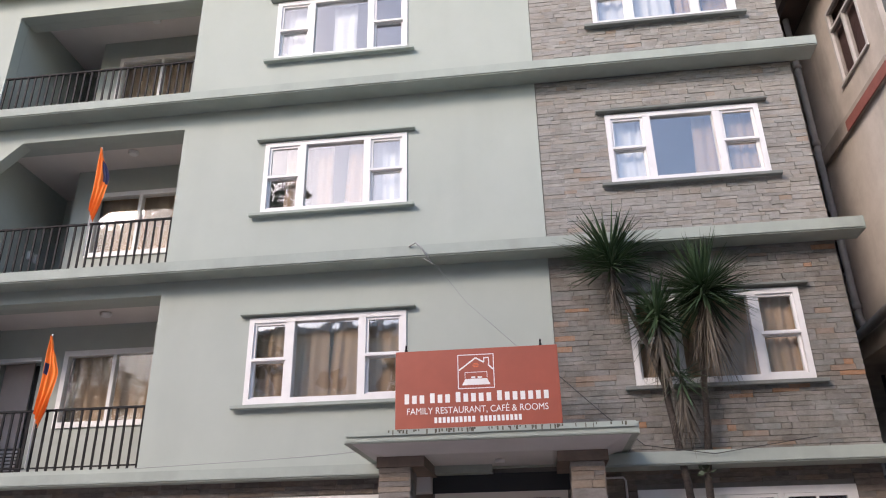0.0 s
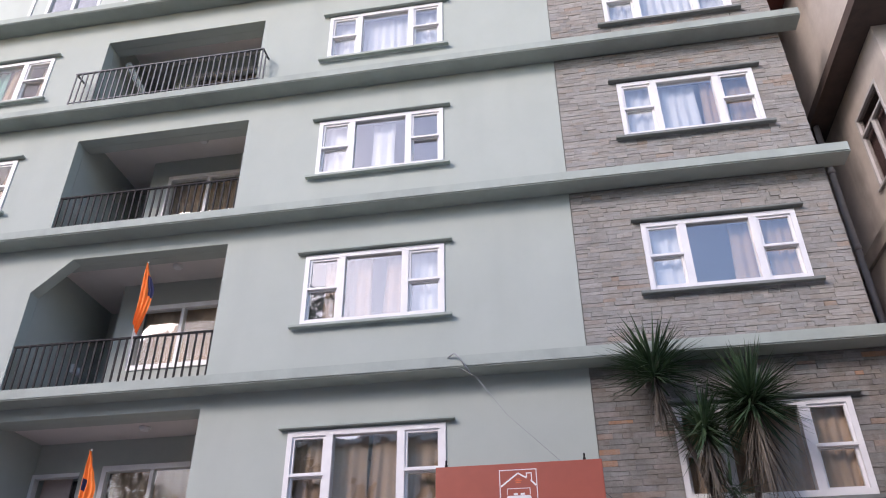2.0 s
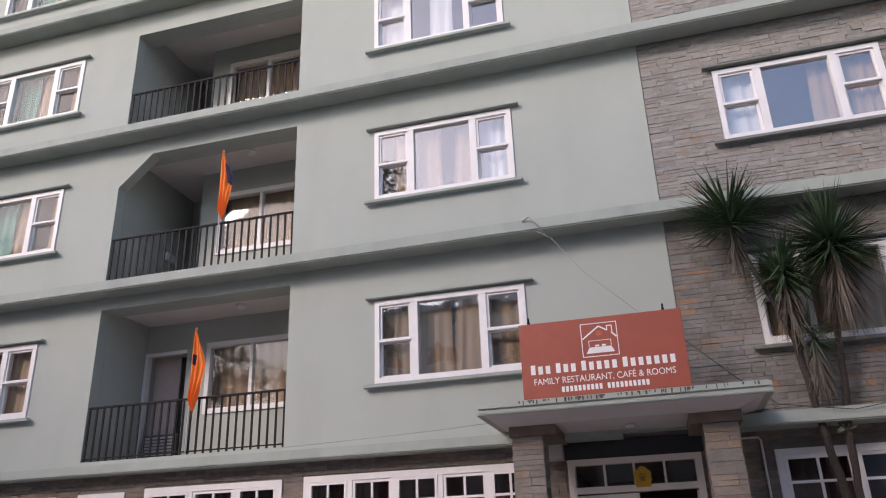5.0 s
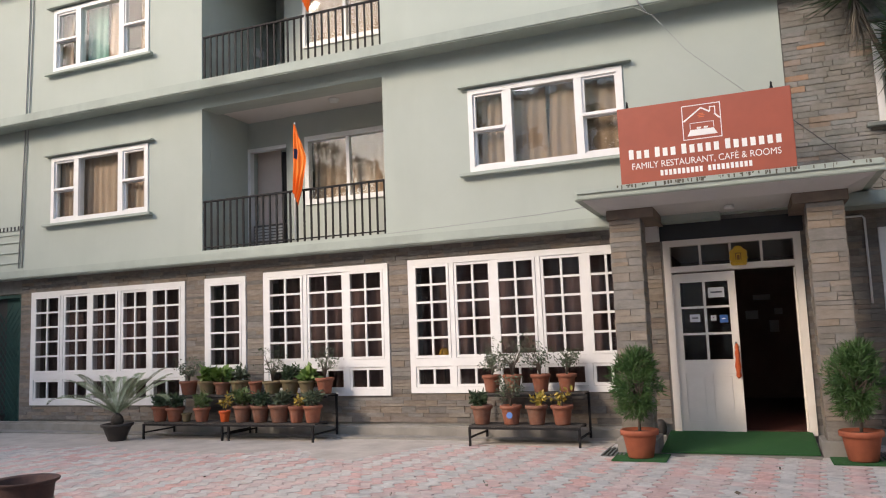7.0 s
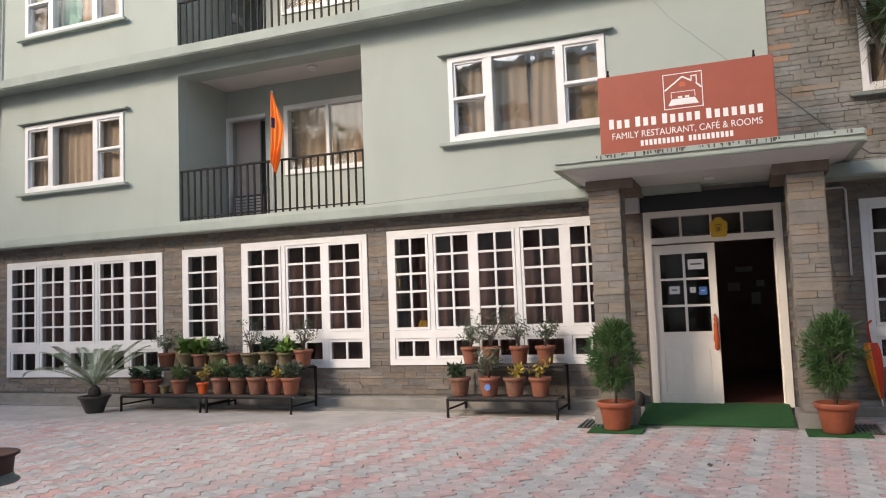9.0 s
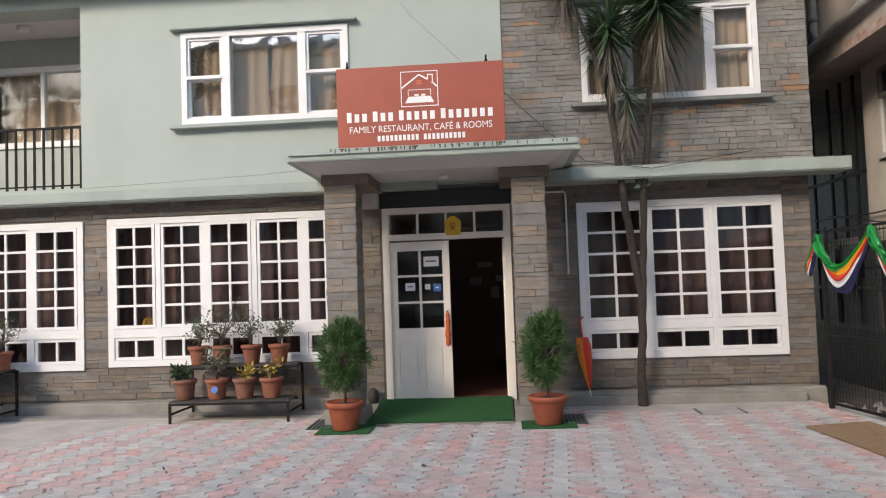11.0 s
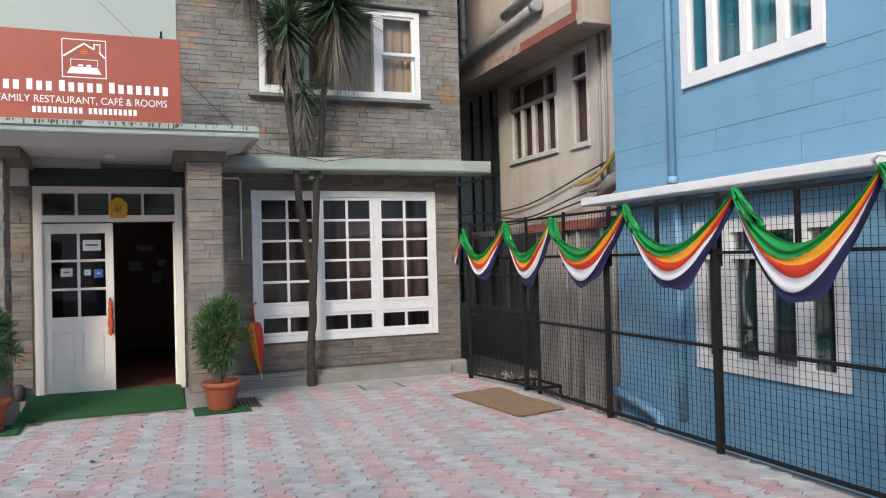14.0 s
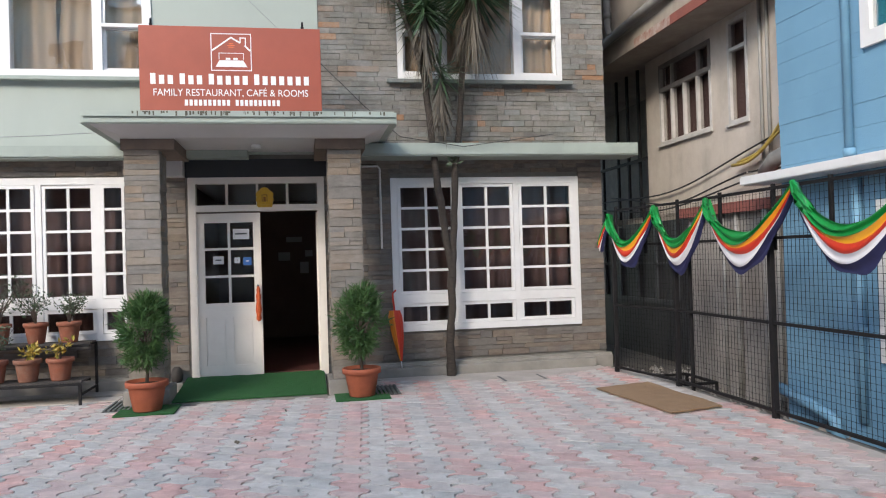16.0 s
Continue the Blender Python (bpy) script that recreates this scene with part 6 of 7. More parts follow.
box(bm, NX, NX + 6, 9.0, 9.2, -0.33, 13.6)
box(bm, NX + 0.2, NX + 1.3, 1.68, 1.88, 1.9, 4.62)
box(bm, NX + 0.2, NX + 1.3, 1.88, 9.0, 1.9, 2.1)
part("wall", weld(bm), BEIGE, nh)
bm = boxes((NX - 0.62, NX + 0.5, -1.75, 9.0, 4.62, 4.9))
part("ledge", bm, BEIGE_D, nh, "stained concrete floor ledge")
part("soffit", boxes((NX + 0.5, NX + 1.5, 1.68, 9.0, 4.62, 4.8)), BEIGE_D, nh)
# The gallery's deep shade is put into the colour of its back.
part("recess_back", boxes((NX + 1.3, NX + 1.5, 1.68, 9.0, 1.9, 4.62)), GRIME_SHADE, nh, "recessed gallery back, its shade put into a dark colour")
for y in (2.3, 2.75, 3.2, 3.9, 4.6, 5.6):
    part("upright", boxes((NX + 0.05, NX + 0.09, y, y + 0.05, 2.1, 4.62)), IRON, nh, "dark iron upright of a recessed gallery")
part("handrail", boxes((NX + 0.02, NX + 0.048, 1.88, 8.8, 3.05, 3.1)), IRON, nh, "dark iron handrail")
PEEL = mat("peeling_red_oxide", (0.50, 0.45, 0.40), (0.26, 0.10, 0.075), 9.0, 0.9, 0.6, 50, stain=0.5)
part("ledge_edge", boxes((NX - 0.64, NX - 0.621, -1.77, -0.25, 4.60, 4.73), (NX - 0.632, NX - 0.601, -1.776, -1.68, 4.73, 5.6)), REDBAND, nh, "red oxide painted ledge edge")
part("ledge_edge", boxes((NX - 0.64, NX - 0.621, -0.248, 0.9, 4.60, 4.73)), PEEL, nh, "peeling red and whitish ledge edge")
part("ledge_edge", boxes((NX - 0.64, NX - 0.621, 0.902, 3.2, 4.60, 4.73)), BEIGE_D, nh, "grey weathered ledge edge")
part("ledge", boxes((NX - 0.66, NX + 0.5, -0.9, 9.0, 7.8, 8.05)), BEIGE_D, nh, "stained concrete floor ledge")
part("ledge_edge", boxes((NX - 0.68, NX - 0.661, -0.92, 0.6, 7.78, 7.95)), REDBAND, nh, "red oxide painted ledge edge")
part("bay_block", soft_box(NX - 0.598, NX + 0.6, -1.9, -1.751, 4.55, 5.6, 0.012), BEIGE_D, nh, "stained end of the projecting storey")
part("upper_storey", boxes((NX - 0.75, NX + 6, -1.2, 9.0, 11.15, 13.6)), BEIGE, nh, "projecting pale top storey")
part("storey_soffit", boxes((NX - 0.78, NX + 6, -1.24, 9.0, 10.95, 11.15)), mat("dark_soffit", (0.10, 0.07, 0.055), (0.07, 0.05, 0.042), 4, 0.9), nh, "dark brown underside of the top storey")
part("roof", boxes((NX - 1.2, NX + 6, -1.7, 9.2, 13.6, 13.85)), REDBAND, nh, "red sheet roof")
for (a, b, c, d), xx in [(h, NX) for h in NH] + [(UP[0], NX - 0.38), (UP[1], NX - 0.6)]:
    n = 4 if b - a > 1.2 else 2 if b - a > 0.8 else 1
    w = part("window", boxes((xx - 0.012, xx + 0.08, a, a + 0.05, c, d), (xx - 0.012, xx + 0.08, b - 0.05, b, c, d), (xx - 0.012, xx + 0.08, a + 0.05, b - 0.05, c, c + 0.05), (xx - 0.012, xx + 0.08, a + 0.05, b - 0.05, d - 0.05, d),
                             (xx - 0.012, xx + 0.08, a + 0.05, b - 0.05, d - 0.42, d - 0.375)), FADED, nh, "weathered white casement window")
    for k in range(1, n):
        y = a + (b - a) * k / n
        part("mullion", boxes((xx - 0.01, xx + 0.08, y - 0.024, y + 0.024, c + 0.05, d - 0.42)), FADED, w)
    if n == 4:
        for y in (a + 0.36, b - 0.4):
            part("mullion", boxes((xx - 0.01, xx + 0.08, y - 0.02, y + 0.02, d - 0.375, d - 0.05)), GRIME_SHADE, w)
        part("transom", boxes((xx - 0.016, xx + 0.07, a, b, d - 0.43, d - 0.365), (xx - 0.016, xx + 0.07, a, b, d - 0.055, d + 0.004), (xx - 0.016, xx + 0.07, a - 0.004, a + 0.055, d - 0.365, d - 0.055), (xx - 0.016, xx + 0.07, b - 0.055, b + 0.004, d - 0.365, d - 0.055)), GRIME_SHADE, w, "grimy grey top-light frame")
    part("sill", boxes((xx - 0.045, xx - 0.013, a - 0.03, b + 0.03, c - 0.03, c)), FADED, w)
    part("pane", boxes((xx + 0.03, xx + 0.036, a + 0.05, b - 0.05, c + 0.05, d - 0.05)), DARKGLASS, w).visible_shadow = False
    part("blind", boxes((xx + 0.12, xx + 0.14, a, b, c, d)), CURT_D, w)
for y0, x0 in ((1.75, 6.31), (2.1, 6.31)):
    part("downpipe", tube([(x0, y0, 10.9), (x0, y0, 5.15), (x0, y0 - 0.1, 5.0)], 0.055, 12), PIPE, nh, "grey waste pipe")
    for z in (5.3, 6.6, 8.2, 9.8):
        part("collar", tube([(x0, y0, z), (x0, y0, z + 0.1)], 0.068, 12), PIPE, nh)
part("waste_pipe", tube([(6.3, 2.6, 4.9), (6.3, 0.4, 5.0), (6.3, -0.85, 5.08)], 0.07, 12), PIPE, nh, "thick grey waste pipe along the ledge")
part("waste_pipe", tube([(6.32, 0.2, 5.25), (6.32, -1.0, 5.36)], 0.06, 12), PIPE, nh, "thick grey waste pipe along the ledge")
part("pipe_cap", lathe([(0.085, 0), (0.085, 0.12), (0.06, 0.12)], 14), PIPE, nh).matrix_local = pose(6.3, -0.8, 5.078, 94, 0, 0)
part("waste_pipe", tube([(6.75, -2.9, 2.7), (6.75, -1.9, 2.55), (6.75, -1.7, 2.4)], 0.09, 12), PIPE, nh, "grey pipe end on the wall")
part("low_wall", boxes((6.3, 6.48, -2.925, -0.68, -0.33, 1.94), (6.48, 7.0, -0.86, -0.68, -0.33, 1.94)), mat("stained_render", (0.36, 0.33, 0.30), (0.25, 0.225, 0.205), 2.2, 0.9, 0.5, 60, stain=0.8), nh, "low stained outhouse wall")
part("low_ledge", boxes((6.21, NX, -2.925, -0.55, 1.941, 2.06)), REDBAND, nh, "red oxide painted slab over the outhouse")
for y in (-1.35, -1.5):
    part("conduit", tube([(NX - 0.03, y, 4.6), (NX - 0.03, y, 2.3)], 0.022, 8), PIPE, nh, "grey conduit")
for y, rad in ((-1.55, 0.022), (-1.85, 0.03), (-2.45, 0.045), (-2.62, 0.03)):
    part("wall_pipe", tube([(6.3 - rad, y, 1.94), (6.3 - rad, y, -0.3)], rad, 10), PIPE, nh, "grey pipe on the outhouse wall")
rnd = random.Random(21)
for k, (y0, z0, y1, z1, m) in enumerate([(4.0, 2.45, -1.9, 2.9, CABLE), (4.0, 2.3, -2.4, 2.55, CABLE), (-0.9, 2.6, -2.6, 3.7, CABLE_Y), (-0.8, 2.6, -2.7, 3.5, CABLE_Y), (-1.2, 2.5, -2.7, 3.2, CABLE), (-2.3, 2.6, -2.75, 4.4, CABLE_Y), (3.0, 2.5, -1.2, 2.45, CABLE)]):
    pts = []
    for s in range(17):
        u = s / 16
        pts.append((NX - 0.06 - 0.02 * k, y0 + (y1 - y0) * u, z0 + (z1 - z0) * u - 0.22 * math.sin(math.pi * u) * (1 if k != 5 else 0.2) + 0.03 * math.sin(9 * u + k)))
    tagged(part("cable", tube(pts, 0.012 if m is CABLE else 0.02, 6), m), "slack cable strung along the neighbour's wall", "cable", "wall cables")
solid("alley_floor", boxes((5.22, 12.0, -13.0, 9.0, -0.34, -0.2)), EARTH, "rough bare earth in the gap behind the fence", "ground")
bm = bmesh.new()
for _ in range(260):
    x, y, s = rnd.uniform(5.3, 6.9), rnd.uniform(-4.0, 0.6), rnd.uniform(0.02, 0.07)
    v = [bm.verts.new((x + s * a + rnd.uniform(-s, s) * 0.3, y + s * b + rnd.uniform(-s, s) * 0.3, -0.2 + s * c)) for a, b, c in ((-1, 0, 0), (0.6, -0.8, 0), (0.6, 0.8, 0), (0, 0, 1.1))]
    for f in ((0, 1, 3), (1, 2, 3), (2, 0, 3)):
        bm.faces.new([v[i] for i in f])
tagged(part("rubble", bm, CEMENT), "loose rubble in the gap behind the fence", "rubble", kind="stuff")

# lower alley storey: its deep shade and staining put into a black sheet
part("shade_dado", boxes((NX - 0.015, NX - 0.002, 0.35, 9.0, -0.33, 2.0)), BLACKP, nh, "lower alley wall, its shade and staining put into black")
w = part("window", boxes(*[(NX - 0.05, NX - 0.016, y, y + 0.07, 0.75, 1.95) for y in (0.9, 1.6, 2.3, 3.0, 3.7, 4.4)], (NX - 0.05, NX - 0.016, 0.97, 4.4, 0.68, 0.75), (NX - 0.05, NX - 0.016, 0.97, 4.4, 1.3, 1.34)), GREYIRON, nh, "row of dark iron-framed lights")
# ---- left house, gate, service details ----
gate = thing("lattice_gate", "dark green folding lattice gate, closed", "gate")
part("gate_frame", boxes((-13.0, -12.95, 0.12, 0.18, 0.08, 2.56), (-12.04, -11.99, 0.12, 0.18, 0.08, 2.56), (-12.95, -12.04, 0.12, 0.18, 2.5, 2.56), (-12.95, -12.04, 0.12, 0.18, 0.08, 0.13)), GATEG, gate)
for k in range(-10, 8):
    for sg in (-1, 1):
        za = 0.13 + 0.3 * (k + 10) * 0.5 - 1.2
        pts = [(-12.95 + 0.91 * u, 0.14 + 0.02 * (sg > 0), (za + 1.2 * u) if sg > 0 else (za + 1.2 - 1.2 * u)) for u in (0, 0.25, 0.5, 0.75, 1)]
        pts = [p for p in pts if 0.12 < p[2] < 2.52]
        if len(pts) > 1:
            part("lattice_bar", tube(pts, 0.009, 5), GATEG, gate)
part("back_sheet", boxes((-12.5, -12.04, 0.22, 0.235, 0.1, 2.52)), GATEG, gate)
# Left half: shade behind the lattice, put in as a black sheet.
part("back_sheet", boxes((-12.95, -12.502, 0.24, 0.25, 0.1, 2.52)), BLACKP, gate, "black sheet standing for the shade behind the lattice")
lh = thing("brick_house", "small red brick house with a dark wooden balcony", "house")
part("wall", boxes((-19.0, -13.16, 0.8, 1.0, 2.9, 6.0), (-13.36, -13.16, 1.0, 6.0, -0.3, 6.0), (-19.0, -13.36, 1.6, 1.8, -0.3, 3.1)), mat("brick_mortar", (0.32, 0.22, 0.17), (0.25, 0.17, 0.13), 6, 0.9, 0.4, 60), lh)
part("upper_wall", boxes((-19.0, -13.2, 0.5, 0.7, 6.0, 10.5)), BRICKW, lh, "weathered pinkish rendered wall")
part("base_wall", boxes((-19.0, -13.2, 0.45, 0.65, -0.3, 0.9)), BRICKW, lh)
part("balcony_slab", boxes((-19.0, -13.2, -0.35, 0.798, 2.95, 3.12), (-19.0, -13.37, 1.0, 1.6, 2.95, 3.12)), BRICKW, lh)
part("eave", boxes((-19.0, -13.15, -0.3, 0.5, 5.8, 5.88)), WHITE, lh)
bm = bmesh.new()
for k in range(26):
    cxx = -13.2 - 0.1 - k * 0.2
    v = [bm.verts.new((cxx + 0.1 * math.cos(a), -0.31, 5.8 - 0.13 * abs(math.sin(a)))) for a in (math.pi * j / 8 for j in range(9))]
    v2 = [bm.verts.new((p.co.x, -0.29, p.co.z)) for p in v]
    bm.faces.new(v)
    bm.faces.new(v2[::-1])
    for a, b, c, d_ in zip(v, v[1:], v2[1:], v2):
        bm.faces.new((a, b, c, d_))
part("valance", bm, WHITE, lh, "white scalloped valance")
part("hand_rail", boxes((-17.0, -13.25, -0.33, -0.27, 4.1, 4.17)), POT_D, lh)
for k in range(24):
    part("baluster", boxes((-17.0 + k * 0.16, -16.95 + k * 0.16, -0.32, -0.28, 3.12, 4.1)), POT_D, lh)
brm = mesh_of("brick", boxes((0, 0.21, 0, 0.02, 0, 0.062)), BRICKR)
for r_ in range(38):
    for k in range(7):
        o = new("brick", brm)
        o.parent = lh
        o.location = (-13.38 - 0.22 * k - (0.11 if r_ % 2 else 0), 0.782, 3.13 + r_ * 0.071)
tagged(part("clay_jar", lathe([(0.12, 0), (0.17, 0.08), (0.18, 0.2), (0.1, 0.28), (0.12, 0.31)], 16, -13.6, 0.3, 0.9 - 0.0), TERRA_D), "old clay jar on the house wall", "jar")
solid("step", boxes((-14.6, -13.12, -0.6, 0.45, -0.3, 0.9)), BRICKW, "weathered masonry block beside the gate", "step")
vent = thing("wall_vent", "small slatted vent opening in the green wall", "vent")
part("opening", boxes((-12.56, -11.84, -0.012, -0.003, 3.79, 3.87)), BLACKP, vent)
for k in range(7):
    part("slat", boxes((-12.53 + k * 0.1, -12.48 + k * 0.1, -0.02, -0.013, 3.79, 3.87)), GREEN, vent)
for z in (3.15, 3.35, 3.55, 3.7):
    solid("trim", soft_box(-12.6, -11.86, -0.02, -0.002, z, z + 0.02, 0.004), BANDM, "thin raised plaster strip on the green wall", "trim")
for dx in (0.0, 0.09):
    tagged(part("wall_cable", tube([(-11.76 + dx, -0.02, 14.5), (-11.78 + dx, -0.02, 8.0), (-11.83 + dx, -0.02, 6.0), (-11.86 + dx * 0.6, -0.02, 5.0), (-11.93 + dx, -0.02, 3.05)], 0.012, 6), CABLE_G), "grey cable running down the green wall", "cable", "facade cables")
tagged(part("wall_cable", tube([(-4.0, -0.22, 3.02), (-2.5, -0.23, 3.06), (-1.6, -0.24, 3.09), (-0.9, -0.3, 3.12)], 0.005, 6), CABLE_G), "thin pale cable along the slab edge", "cable", "facade cables")
tagged(part("stay_wire", tube([(-0.12, -0.4, 5.72), (0.1, -0.45, 5.55), (0.5, -0.6, 4.95), (1.15, -0.88, 4.22)], 0.0035, 6), CABLE_G), "thin dark wire from the slab to the sign", "wire", "facade cables")
tagged(part("stay_wire", tube([(-0.3, -0.38, 5.9), (-0.2, -0.44, 5.93), (-0.12, -0.44, 5.85), (0.02, -0.42, 5.62)], 0.012, 6), CABLE_G), "bent grey cable end on the slab edge", "cable", "facade cables")
tagged(part("stay_wire", tube([(1.62, -0.3, 4.0), (2.2, -0.2, 3.45), (2.6, -0.4, 3.05), (3.4, -0.42, 2.92), (4.6, -0.42, 3.08)], 0.005, 6), CABLE), "dark cable sagging across the stone wall", "cable", "facade cables")
tagged(part("conduit", tube([(2.1, 0.05, 2.735), (2.35, 0.05, 2.735), (2.375, 0.05, 2.7), (2.375, 0.05, 1.66)], 0.014, 8), WHITE), "white conduit on the stone wall beside the window", "pipe")

# Unseen walls, added only to keep bright horizon sky out of reflections.
solid("wall_west", boxes((-21.0, -20.7, -16.0, 0.7, -0.3, 11.0), (-20.7, -18.9, 0.6, 0.8, -0.3, 9.0)), BRICKW, "unseen plain wall added to keep bright sky out of the panes", "wall")
solid("wall_south", boxes((-46.0, -16.2, -27.3, -27.0, -0.3, 9.0)), BRICKW, "unseen plain wall added across the lane to block reflected sky", "wall")
# ---- across the lane, behind the viewer ----
oh = thing("apartment_building", "pale cream building with rows of white windows", "building")
bm = bmesh.new()
wins = [(-13 + 3.2 * k, -11.4 + 3.2 * k, 1.2 + 3.1 * f, 2.7 + 3.1 * f) for k in range(9) for f in range(4)]
for a, b, c, d in wall_rows(-16.0, 16.0, -0.3, 13.6, wins):
    box(bm, a, b, -27.3, -27.0, c, d)
part("wall", bm, OPPO, oh)
part("back_wall", boxes((-16, 16, -33.3, -33.0, -0.3, 13.6), (-16, -15.7, -33, -27.3, -0.3, 13.6), (15.7, 16, -33, -27.3, -0.3, 13.6)), OPPO, oh)
part("roof", boxes((-16.5, 16.5, -33.5, -26.4, 13.6, 13.9)), WHITE, oh)
for a, b, c, d in wins:
    m = (a + b) / 2
    w = part("window", boxes((a, a + 0.08, -27.05, -26.95, c, d), (b - 0.08, b, -27.05, -26.95, c, d), (a + 0.08, b - 0.08, -27.05, -26.95, c, c + 0.08), (a + 0.08, b - 0.08, -27.05, -26.95, d - 0.08, d), (m - 0.05, m + 0.05, -27.05, -26.95, c + 0.08, d - 0.08)), WHITE, oh)
    part("pane", boxes((a + 0.08, b - 0.08, -27.02, -27.01, c + 0.08, d - 0.08)), DARKGLASS, w)


def offscreen_tree(x, y, h, spread_, seed):
    t = thing("offscreen_tree", "tall leafy tree out of view, for shade and reflections", "tree", "street trees", at=(x, y, -0.05))
    rnd = random.Random(seed)
    bm = bmesh.new()
    sweep(bm, [(0, 0, 0), (0.1, 0.1, h * 0.25), (-0.1, 0.15, h * 0.5), (0.15, 0, h * 0.85)], [0.32, 0.24, 0.16, 0.05], 10)
    tips = []
    for k in range(16):
        a = rnd.uniform(0, 6.28)
        z = h * rnd.uniform(0.35, 0.75)
        e = spread_ * rnd.uniform(0.45, 1.0)
        tip = (e * math.cos(a), e * math.sin(a), z + h * rnd.uniform(0.08, 0.25))
        sweep(bm, [(0, 0.1, z), (tip[0] * 0.5, tip[1] * 0.5, z + h * 0.06), tip], [0.1, 0.06, 0.02], 6)
        tips.append(tip)
    part("trunk", bm, BARK, t)
    bm = bmesh.new()
    for tip in tips:
        leaf_cloud(bm, rnd, 420, tip, (spread_ * 0.36, spread_ * 0.36, spread_ * 0.26), 0.24, 1.0, 0.0, 0.5, 0.3)
    part("crown", bm, TREELEAF, t, kind="stuff")


# Out-of-view trees: some are mirrored in panes, others added to shade and dim reflections.
offscreen_tree(-3.0, -24.0, 15.0, 2.2, 1)
offscreen_tree(-12.5, -21.5, 22.0, 3.0, 2)
offscreen_tree(-19.5, -18.0, 13.5, 3.4, 5)
offscreen_tree(-25.0, -18.5, 17.0, 3.8, 6)
offscreen_tree(7.6, -21.5, 17.0, 3.0, 7)
offscreen_tree(2.6, -23.0, 12.0, 2.4, 3)
offscreen_tree(12.5, -20.0, 13.0, 3.0, 4)

# ---- stone strips ----
def strips(x0, x1, z0, z1, holes, hs, ls, rnd):
    """Broken courses of stone: rectangles (x0, x1, z0, z1) round the holes."""
    out = []
    z = z0
    while z < z1 - 0.02:
        h = min(rnd.uniform(*hs), z1 - z)
        x = x0
        cuts = sorted((q[0], q[1]) for q in holes if q[2] < z + h - 0.01 and q[3] > z + 0.01) + [(x1, x1 + 1)]
        for a, b in cuts:
            while x < a - 0.02:
                e = min(a, x + rnd.uniform(*ls))
                if a - e < 0.09:
                    e = a
                if h > 0.085 and rnd.random() < 0.35:
                    out.append((x, e, z, z + h * 0.5))
                    out.append((x, e, z + h * 0.5, z + h))
                else:
                    out.append((x, e, z, z + h))
                x = e
            x = max(x, b)
        z += h
    return out


def chip(bm, x0, x1, z0, z1, yf, yb, rnd):
    g = 0.0022
    j = lambda: rnd.uniform(-0.003, 0.003)
    f = [(x0 + g + j(), yf + j(), z0 + g + j()), (x1 - g + j(), yf + j(), z0 + g + j()), (x1 - g + j(), yf + j(), z1 - g + j()), (x0 + g + j(), yf + j(), z1 - g + j())]
    b = [(x0 + 0.001, yb, z0 + 0.001), (x1 - 0.001, yb, z0 + 0.001), (x1 - 0.001, yb, z1 - 0.001), (x0 + 0.001, yb, z1 - 0.001)]
    v = [bm.verts.new(p) for p in f + b]
    for q in ((0, 1, 2, 3), (4, 5, 1, 0), (5, 6, 2, 1), (6, 7, 3, 2), (7, 4, 0, 3)):
        bm.faces.new([v[i] for i in q])


rnd = random.Random(77)
pieces = []
for q in range(4):
    za, zb = LEVELS[q] + 0.002, LEVELS[q + 1] - 0.2
    pieces += strips(XS + 0.01, XR, za, zb, [(h[0] - 0.002, h[1] + 0.002, h[2], h[3]) for h in HOLES_B], (0.045, 0.085), (0.1, 0.34), rnd)
bm, bm2 = bmesh.new(), bmesh.new()
count = 0
# Stones of the first storey take the palette with shade in its colour.
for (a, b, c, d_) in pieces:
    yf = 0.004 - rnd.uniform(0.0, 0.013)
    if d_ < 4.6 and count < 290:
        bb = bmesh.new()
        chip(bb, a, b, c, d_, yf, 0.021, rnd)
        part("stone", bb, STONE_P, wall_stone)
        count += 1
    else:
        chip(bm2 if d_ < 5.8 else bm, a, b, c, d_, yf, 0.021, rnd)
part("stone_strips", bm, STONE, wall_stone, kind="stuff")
part("earthy_strips", bm2, SHADED_EARTHY_I, wall_stone, kind="stuff")
# side return of the stone wall
bm = bmesh.new()
for a, b, c, d_ in strips(0.25, 2.0, 3.0, 14.7, [], (0.06, 0.12), (0.2, 0.5), rnd):
    s = len(bm.verts)
    chip(bm, a, b, c, d_, -0.012, 0.0, rnd)
bmesh.ops.rotate(bm, verts=bm.verts[:], cent=(0, 0, 0), matrix=Matrix.Rotation(radians(90), 3, "Z"))
bmesh.ops.translate(bm, verts=bm.verts[:], vec=(XR + 0.001, 0, 0))
part("stone_strips", bm, STONE, bpy.data.objects["wall_side"], kind="stuff")
pieces = strips(-11.95, XR - 0.05, 0.2, 2.84, [(h[0] - 0.002, h[1] + 0.002, h[2], h[3]) for h in GROUND_HOLES] + [(-0.06, 1.62, 0, 2.9), (-13.2, -11.95, 0, 3)], (0.05, 0.105), (0.15, 0.42), rnd)
bm = bmesh.new()
count = 0
for (a, b, c, d_) in pieces:
    yf = 0.084 - rnd.uniform(0.0, 0.014)
    if a > -4.2 and count < 290:
        bb = bmesh.new()
        chip(bb, a, b, c, d_, yf, 0.099, rnd)
        part("stone", bb, BROWN_P, wall_ground)
        count += 1
    else:
        chip(bm, a, b, c, d_, yf, 0.099, rnd)
part("stone_strips", bm, BROWN, wall_ground, kind="stuff")
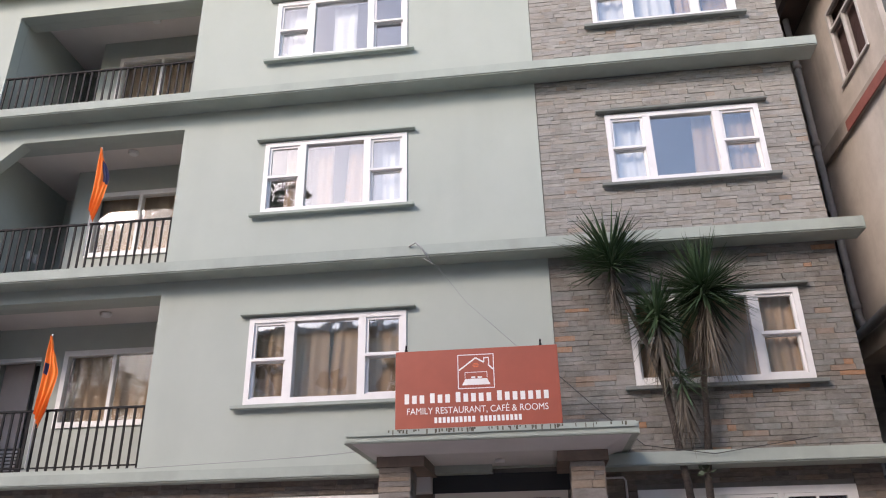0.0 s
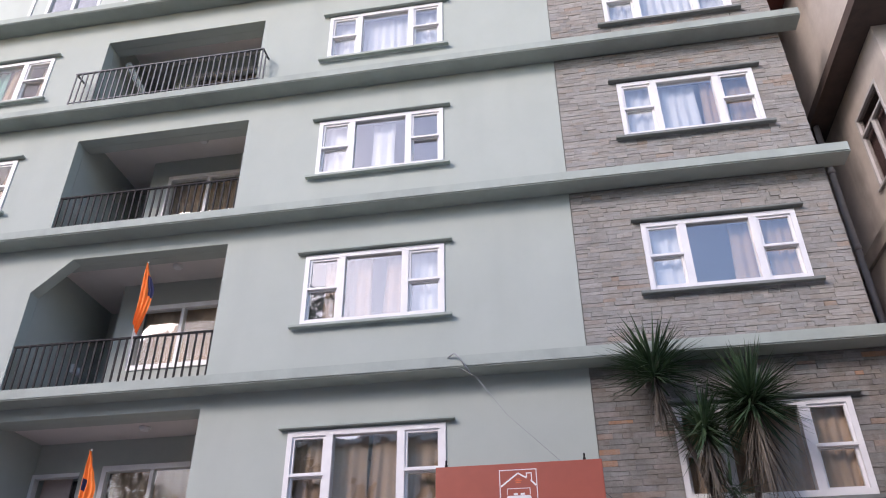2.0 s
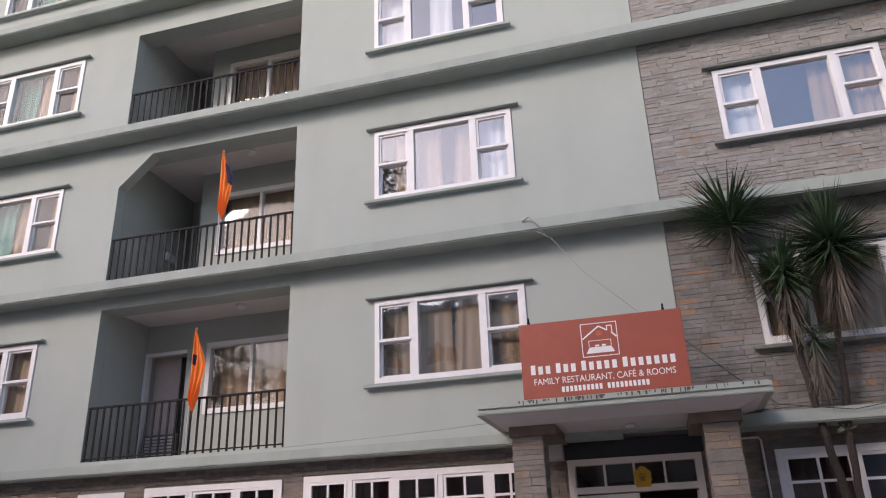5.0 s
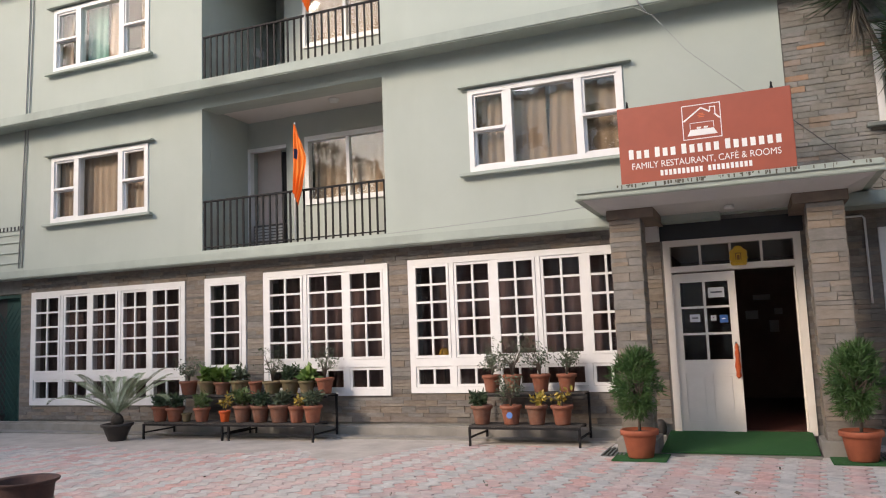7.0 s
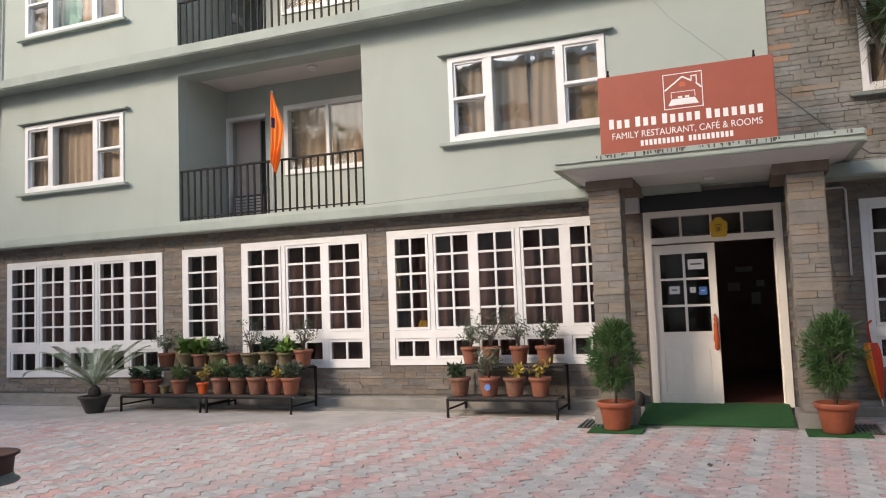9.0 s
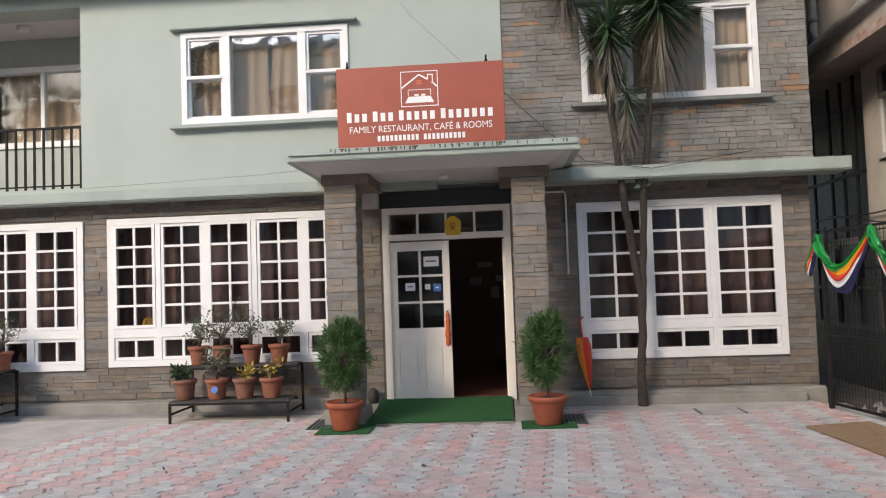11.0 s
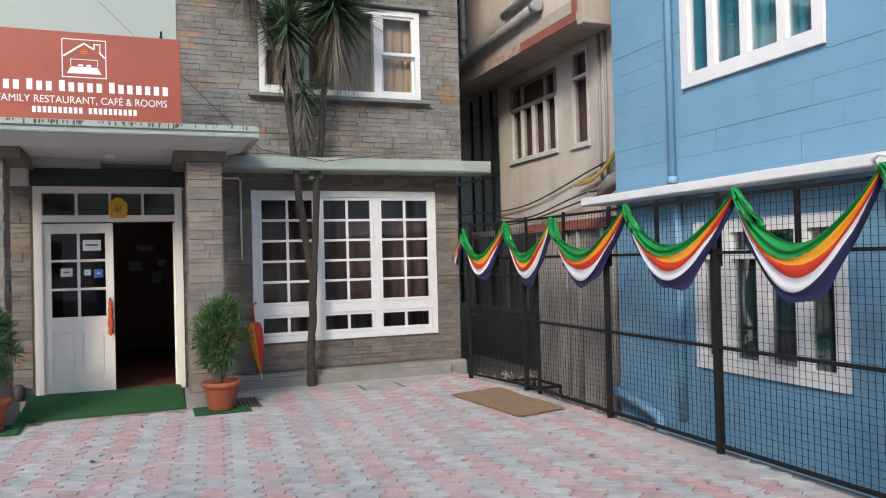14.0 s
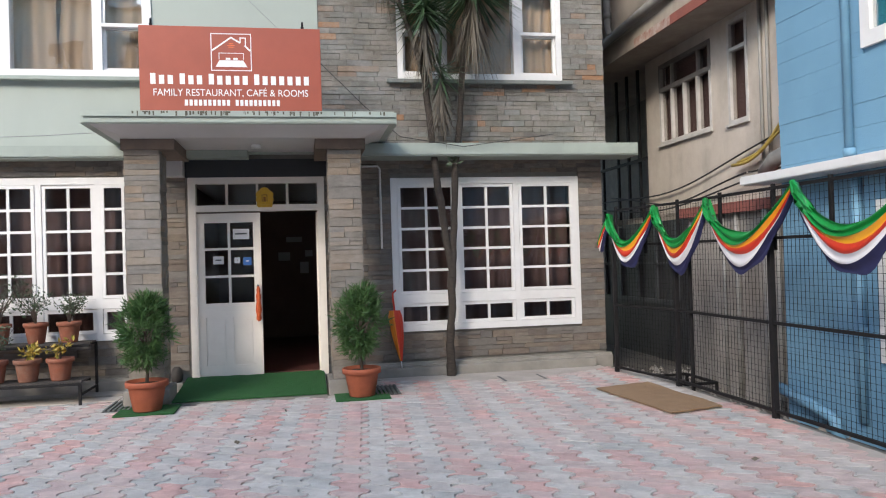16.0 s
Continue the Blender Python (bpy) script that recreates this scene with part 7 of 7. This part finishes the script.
for p, x0, x1 in PILLARS:
    for face in range(4):
        w = (x1 - x0) if face % 2 == 0 else 0.40
        for a, b, c, d_ in strips(0, w, 0.176, 2.8, [], (0.07, 0.14), (0.16, 0.4), rnd):
            bb = bmesh.new()
            chip(bb, a, b, c, d_, -rnd.uniform(0.001, 0.012), 0.0145, rnd)
            o = part("stone", bb, TAN_P, p)
            o.matrix_local = (pose(x0, -1.05, 0), pose(x1, -1.05, 0, 0, 0, 90), pose(x1, -0.65, 0, 0, 0, 180), pose(x0, -0.65, 0, 0, 0, 270))[face]

# ---- pavers: dumbbell-shaped, columns of pink and grey ----
PW, PH, AMP = 0.203, 0.222, 0.038
STEPS = 10
TURN = 0.08


def wave(t):
    s = math.sin(2 * math.pi * t)
    return math.copysign(abs(s) ** 0.62, s)


def paver_outline():
    """Waisted paver with S-curved flanks; neighbouring columns are half a piece apart."""
    g = 0.0058
    left, right = [], []
    for i in range(STEPS + 1):
        bulge = AMP * wave(i / STEPS + 0.25)
        yy = min(max(PH * i / STEPS, g), PH - g)
        left.append((g - bulge, yy))
        right.append((PW - g + bulge, yy))

    def end(y):
        x0, x1 = left[0][0], right[0][0]
        return [(x0 + (x1 - x0) * u / 6, y + 0.027 * math.sin(2 * math.pi * u / 6)) for u in range(1, 6)]

    return left[::-1] + end(g) + right + end(PH - g)[::-1]


OUTLINE = paver_outline()
MID = (sum(p[0] for p in OUTLINE) / len(OUTLINE), sum(p[1] for p in OUTLINE) / len(OUTLINE))


def turned(x, y):
    """The courses run a little askew to the facade."""
    c, s = math.cos(TURN), math.sin(TURN)
    return 3.0 + (x - 3.0) * c + (y + 5.0) * s, -5.0 + (y + 5.0) * c - (x - 3.0) * s


def paver(verts, faces, x, y, z, rnd):
    base = len(verts)
    m = len(OUTLINE)
    tx, ty = rnd.uniform(-0.006, 0.006), rnd.uniform(-0.006, 0.006)
    for px, py in OUTLINE:
        qx, qy = MID[0] + (px - MID[0]) * 0.986, MID[1] + (py - MID[1]) * 0.986
        verts.append((*turned(x + qx, y + qy), z + tx * (qx - MID[0]) + ty * (qy - MID[1])))
    for px, py in OUTLINE:
        verts.append((*turned(x + px, y + py), z - 0.005))
    for px, py in OUTLINE:
        verts.append((*turned(x + px, y + py), -0.028))
    faces.append(tuple(range(base + m - 1, base - 1, -1)))
    for i in range(m):
        j = (i + 1) % m
        faces.append((base + i, base + j, base + m + j, base + m + i))
        faces.append((base + m + i, base + m + j, base + 2 * m + j, base + 2 * m + i))


def paver_mesh(name, verts, faces, material):
    me = bpy.data.meshes.new(name)
    me.from_pydata(verts, [], faces)
    me.materials.append(material)
    ob = new(name, me)
    ob.parent = pavement
    return ob


rnd = random.Random(31)
stuff = {True: ([], []), False: ([], [])}
count = 0
for k in range(int(-14.6 / PW), int(6.4 / PW)):
    for row in range(int(-16.4 / PH), int(1.6 / PH)):
        px, py = k * PW + 0.29, row * PH + (PH / 2 if k % 2 else 0.0)
        x, y = turned(px, py)
        if x < -13.5 or y < -15.4 or y < -12.9 and x > 4.7 or x > 5.33 or x < -8 and y < -10.5 or y > -0.45 and x < -0.75 or -0.5 < x < 1.6 and y > -1.2 or y > -0.3:
            continue
        pink = (k % 2 == 0) ^ (rnd.random() < 0.05)
        z = rnd.uniform(-0.003, 0.002)
        if 1.2 < x < 4.0 and -6.3 < y < -4.3 and count < 290:
            vs, fs = [], []
            paver(vs, fs, px, py, z, rnd)
            paver_mesh("paver", vs, fs, PAVE_PKO if pink else PAVE_GRO)
            count += 1
        else:
            paver(*stuff[pink], px, py, z, rnd)
for pink in (True, False):
    ob = paver_mesh("pink_pavers" if pink else "grey_pavers", *stuff[pink], PAVE_PK if pink else PAVE_GR)
    tagged(ob, kind="stuff")
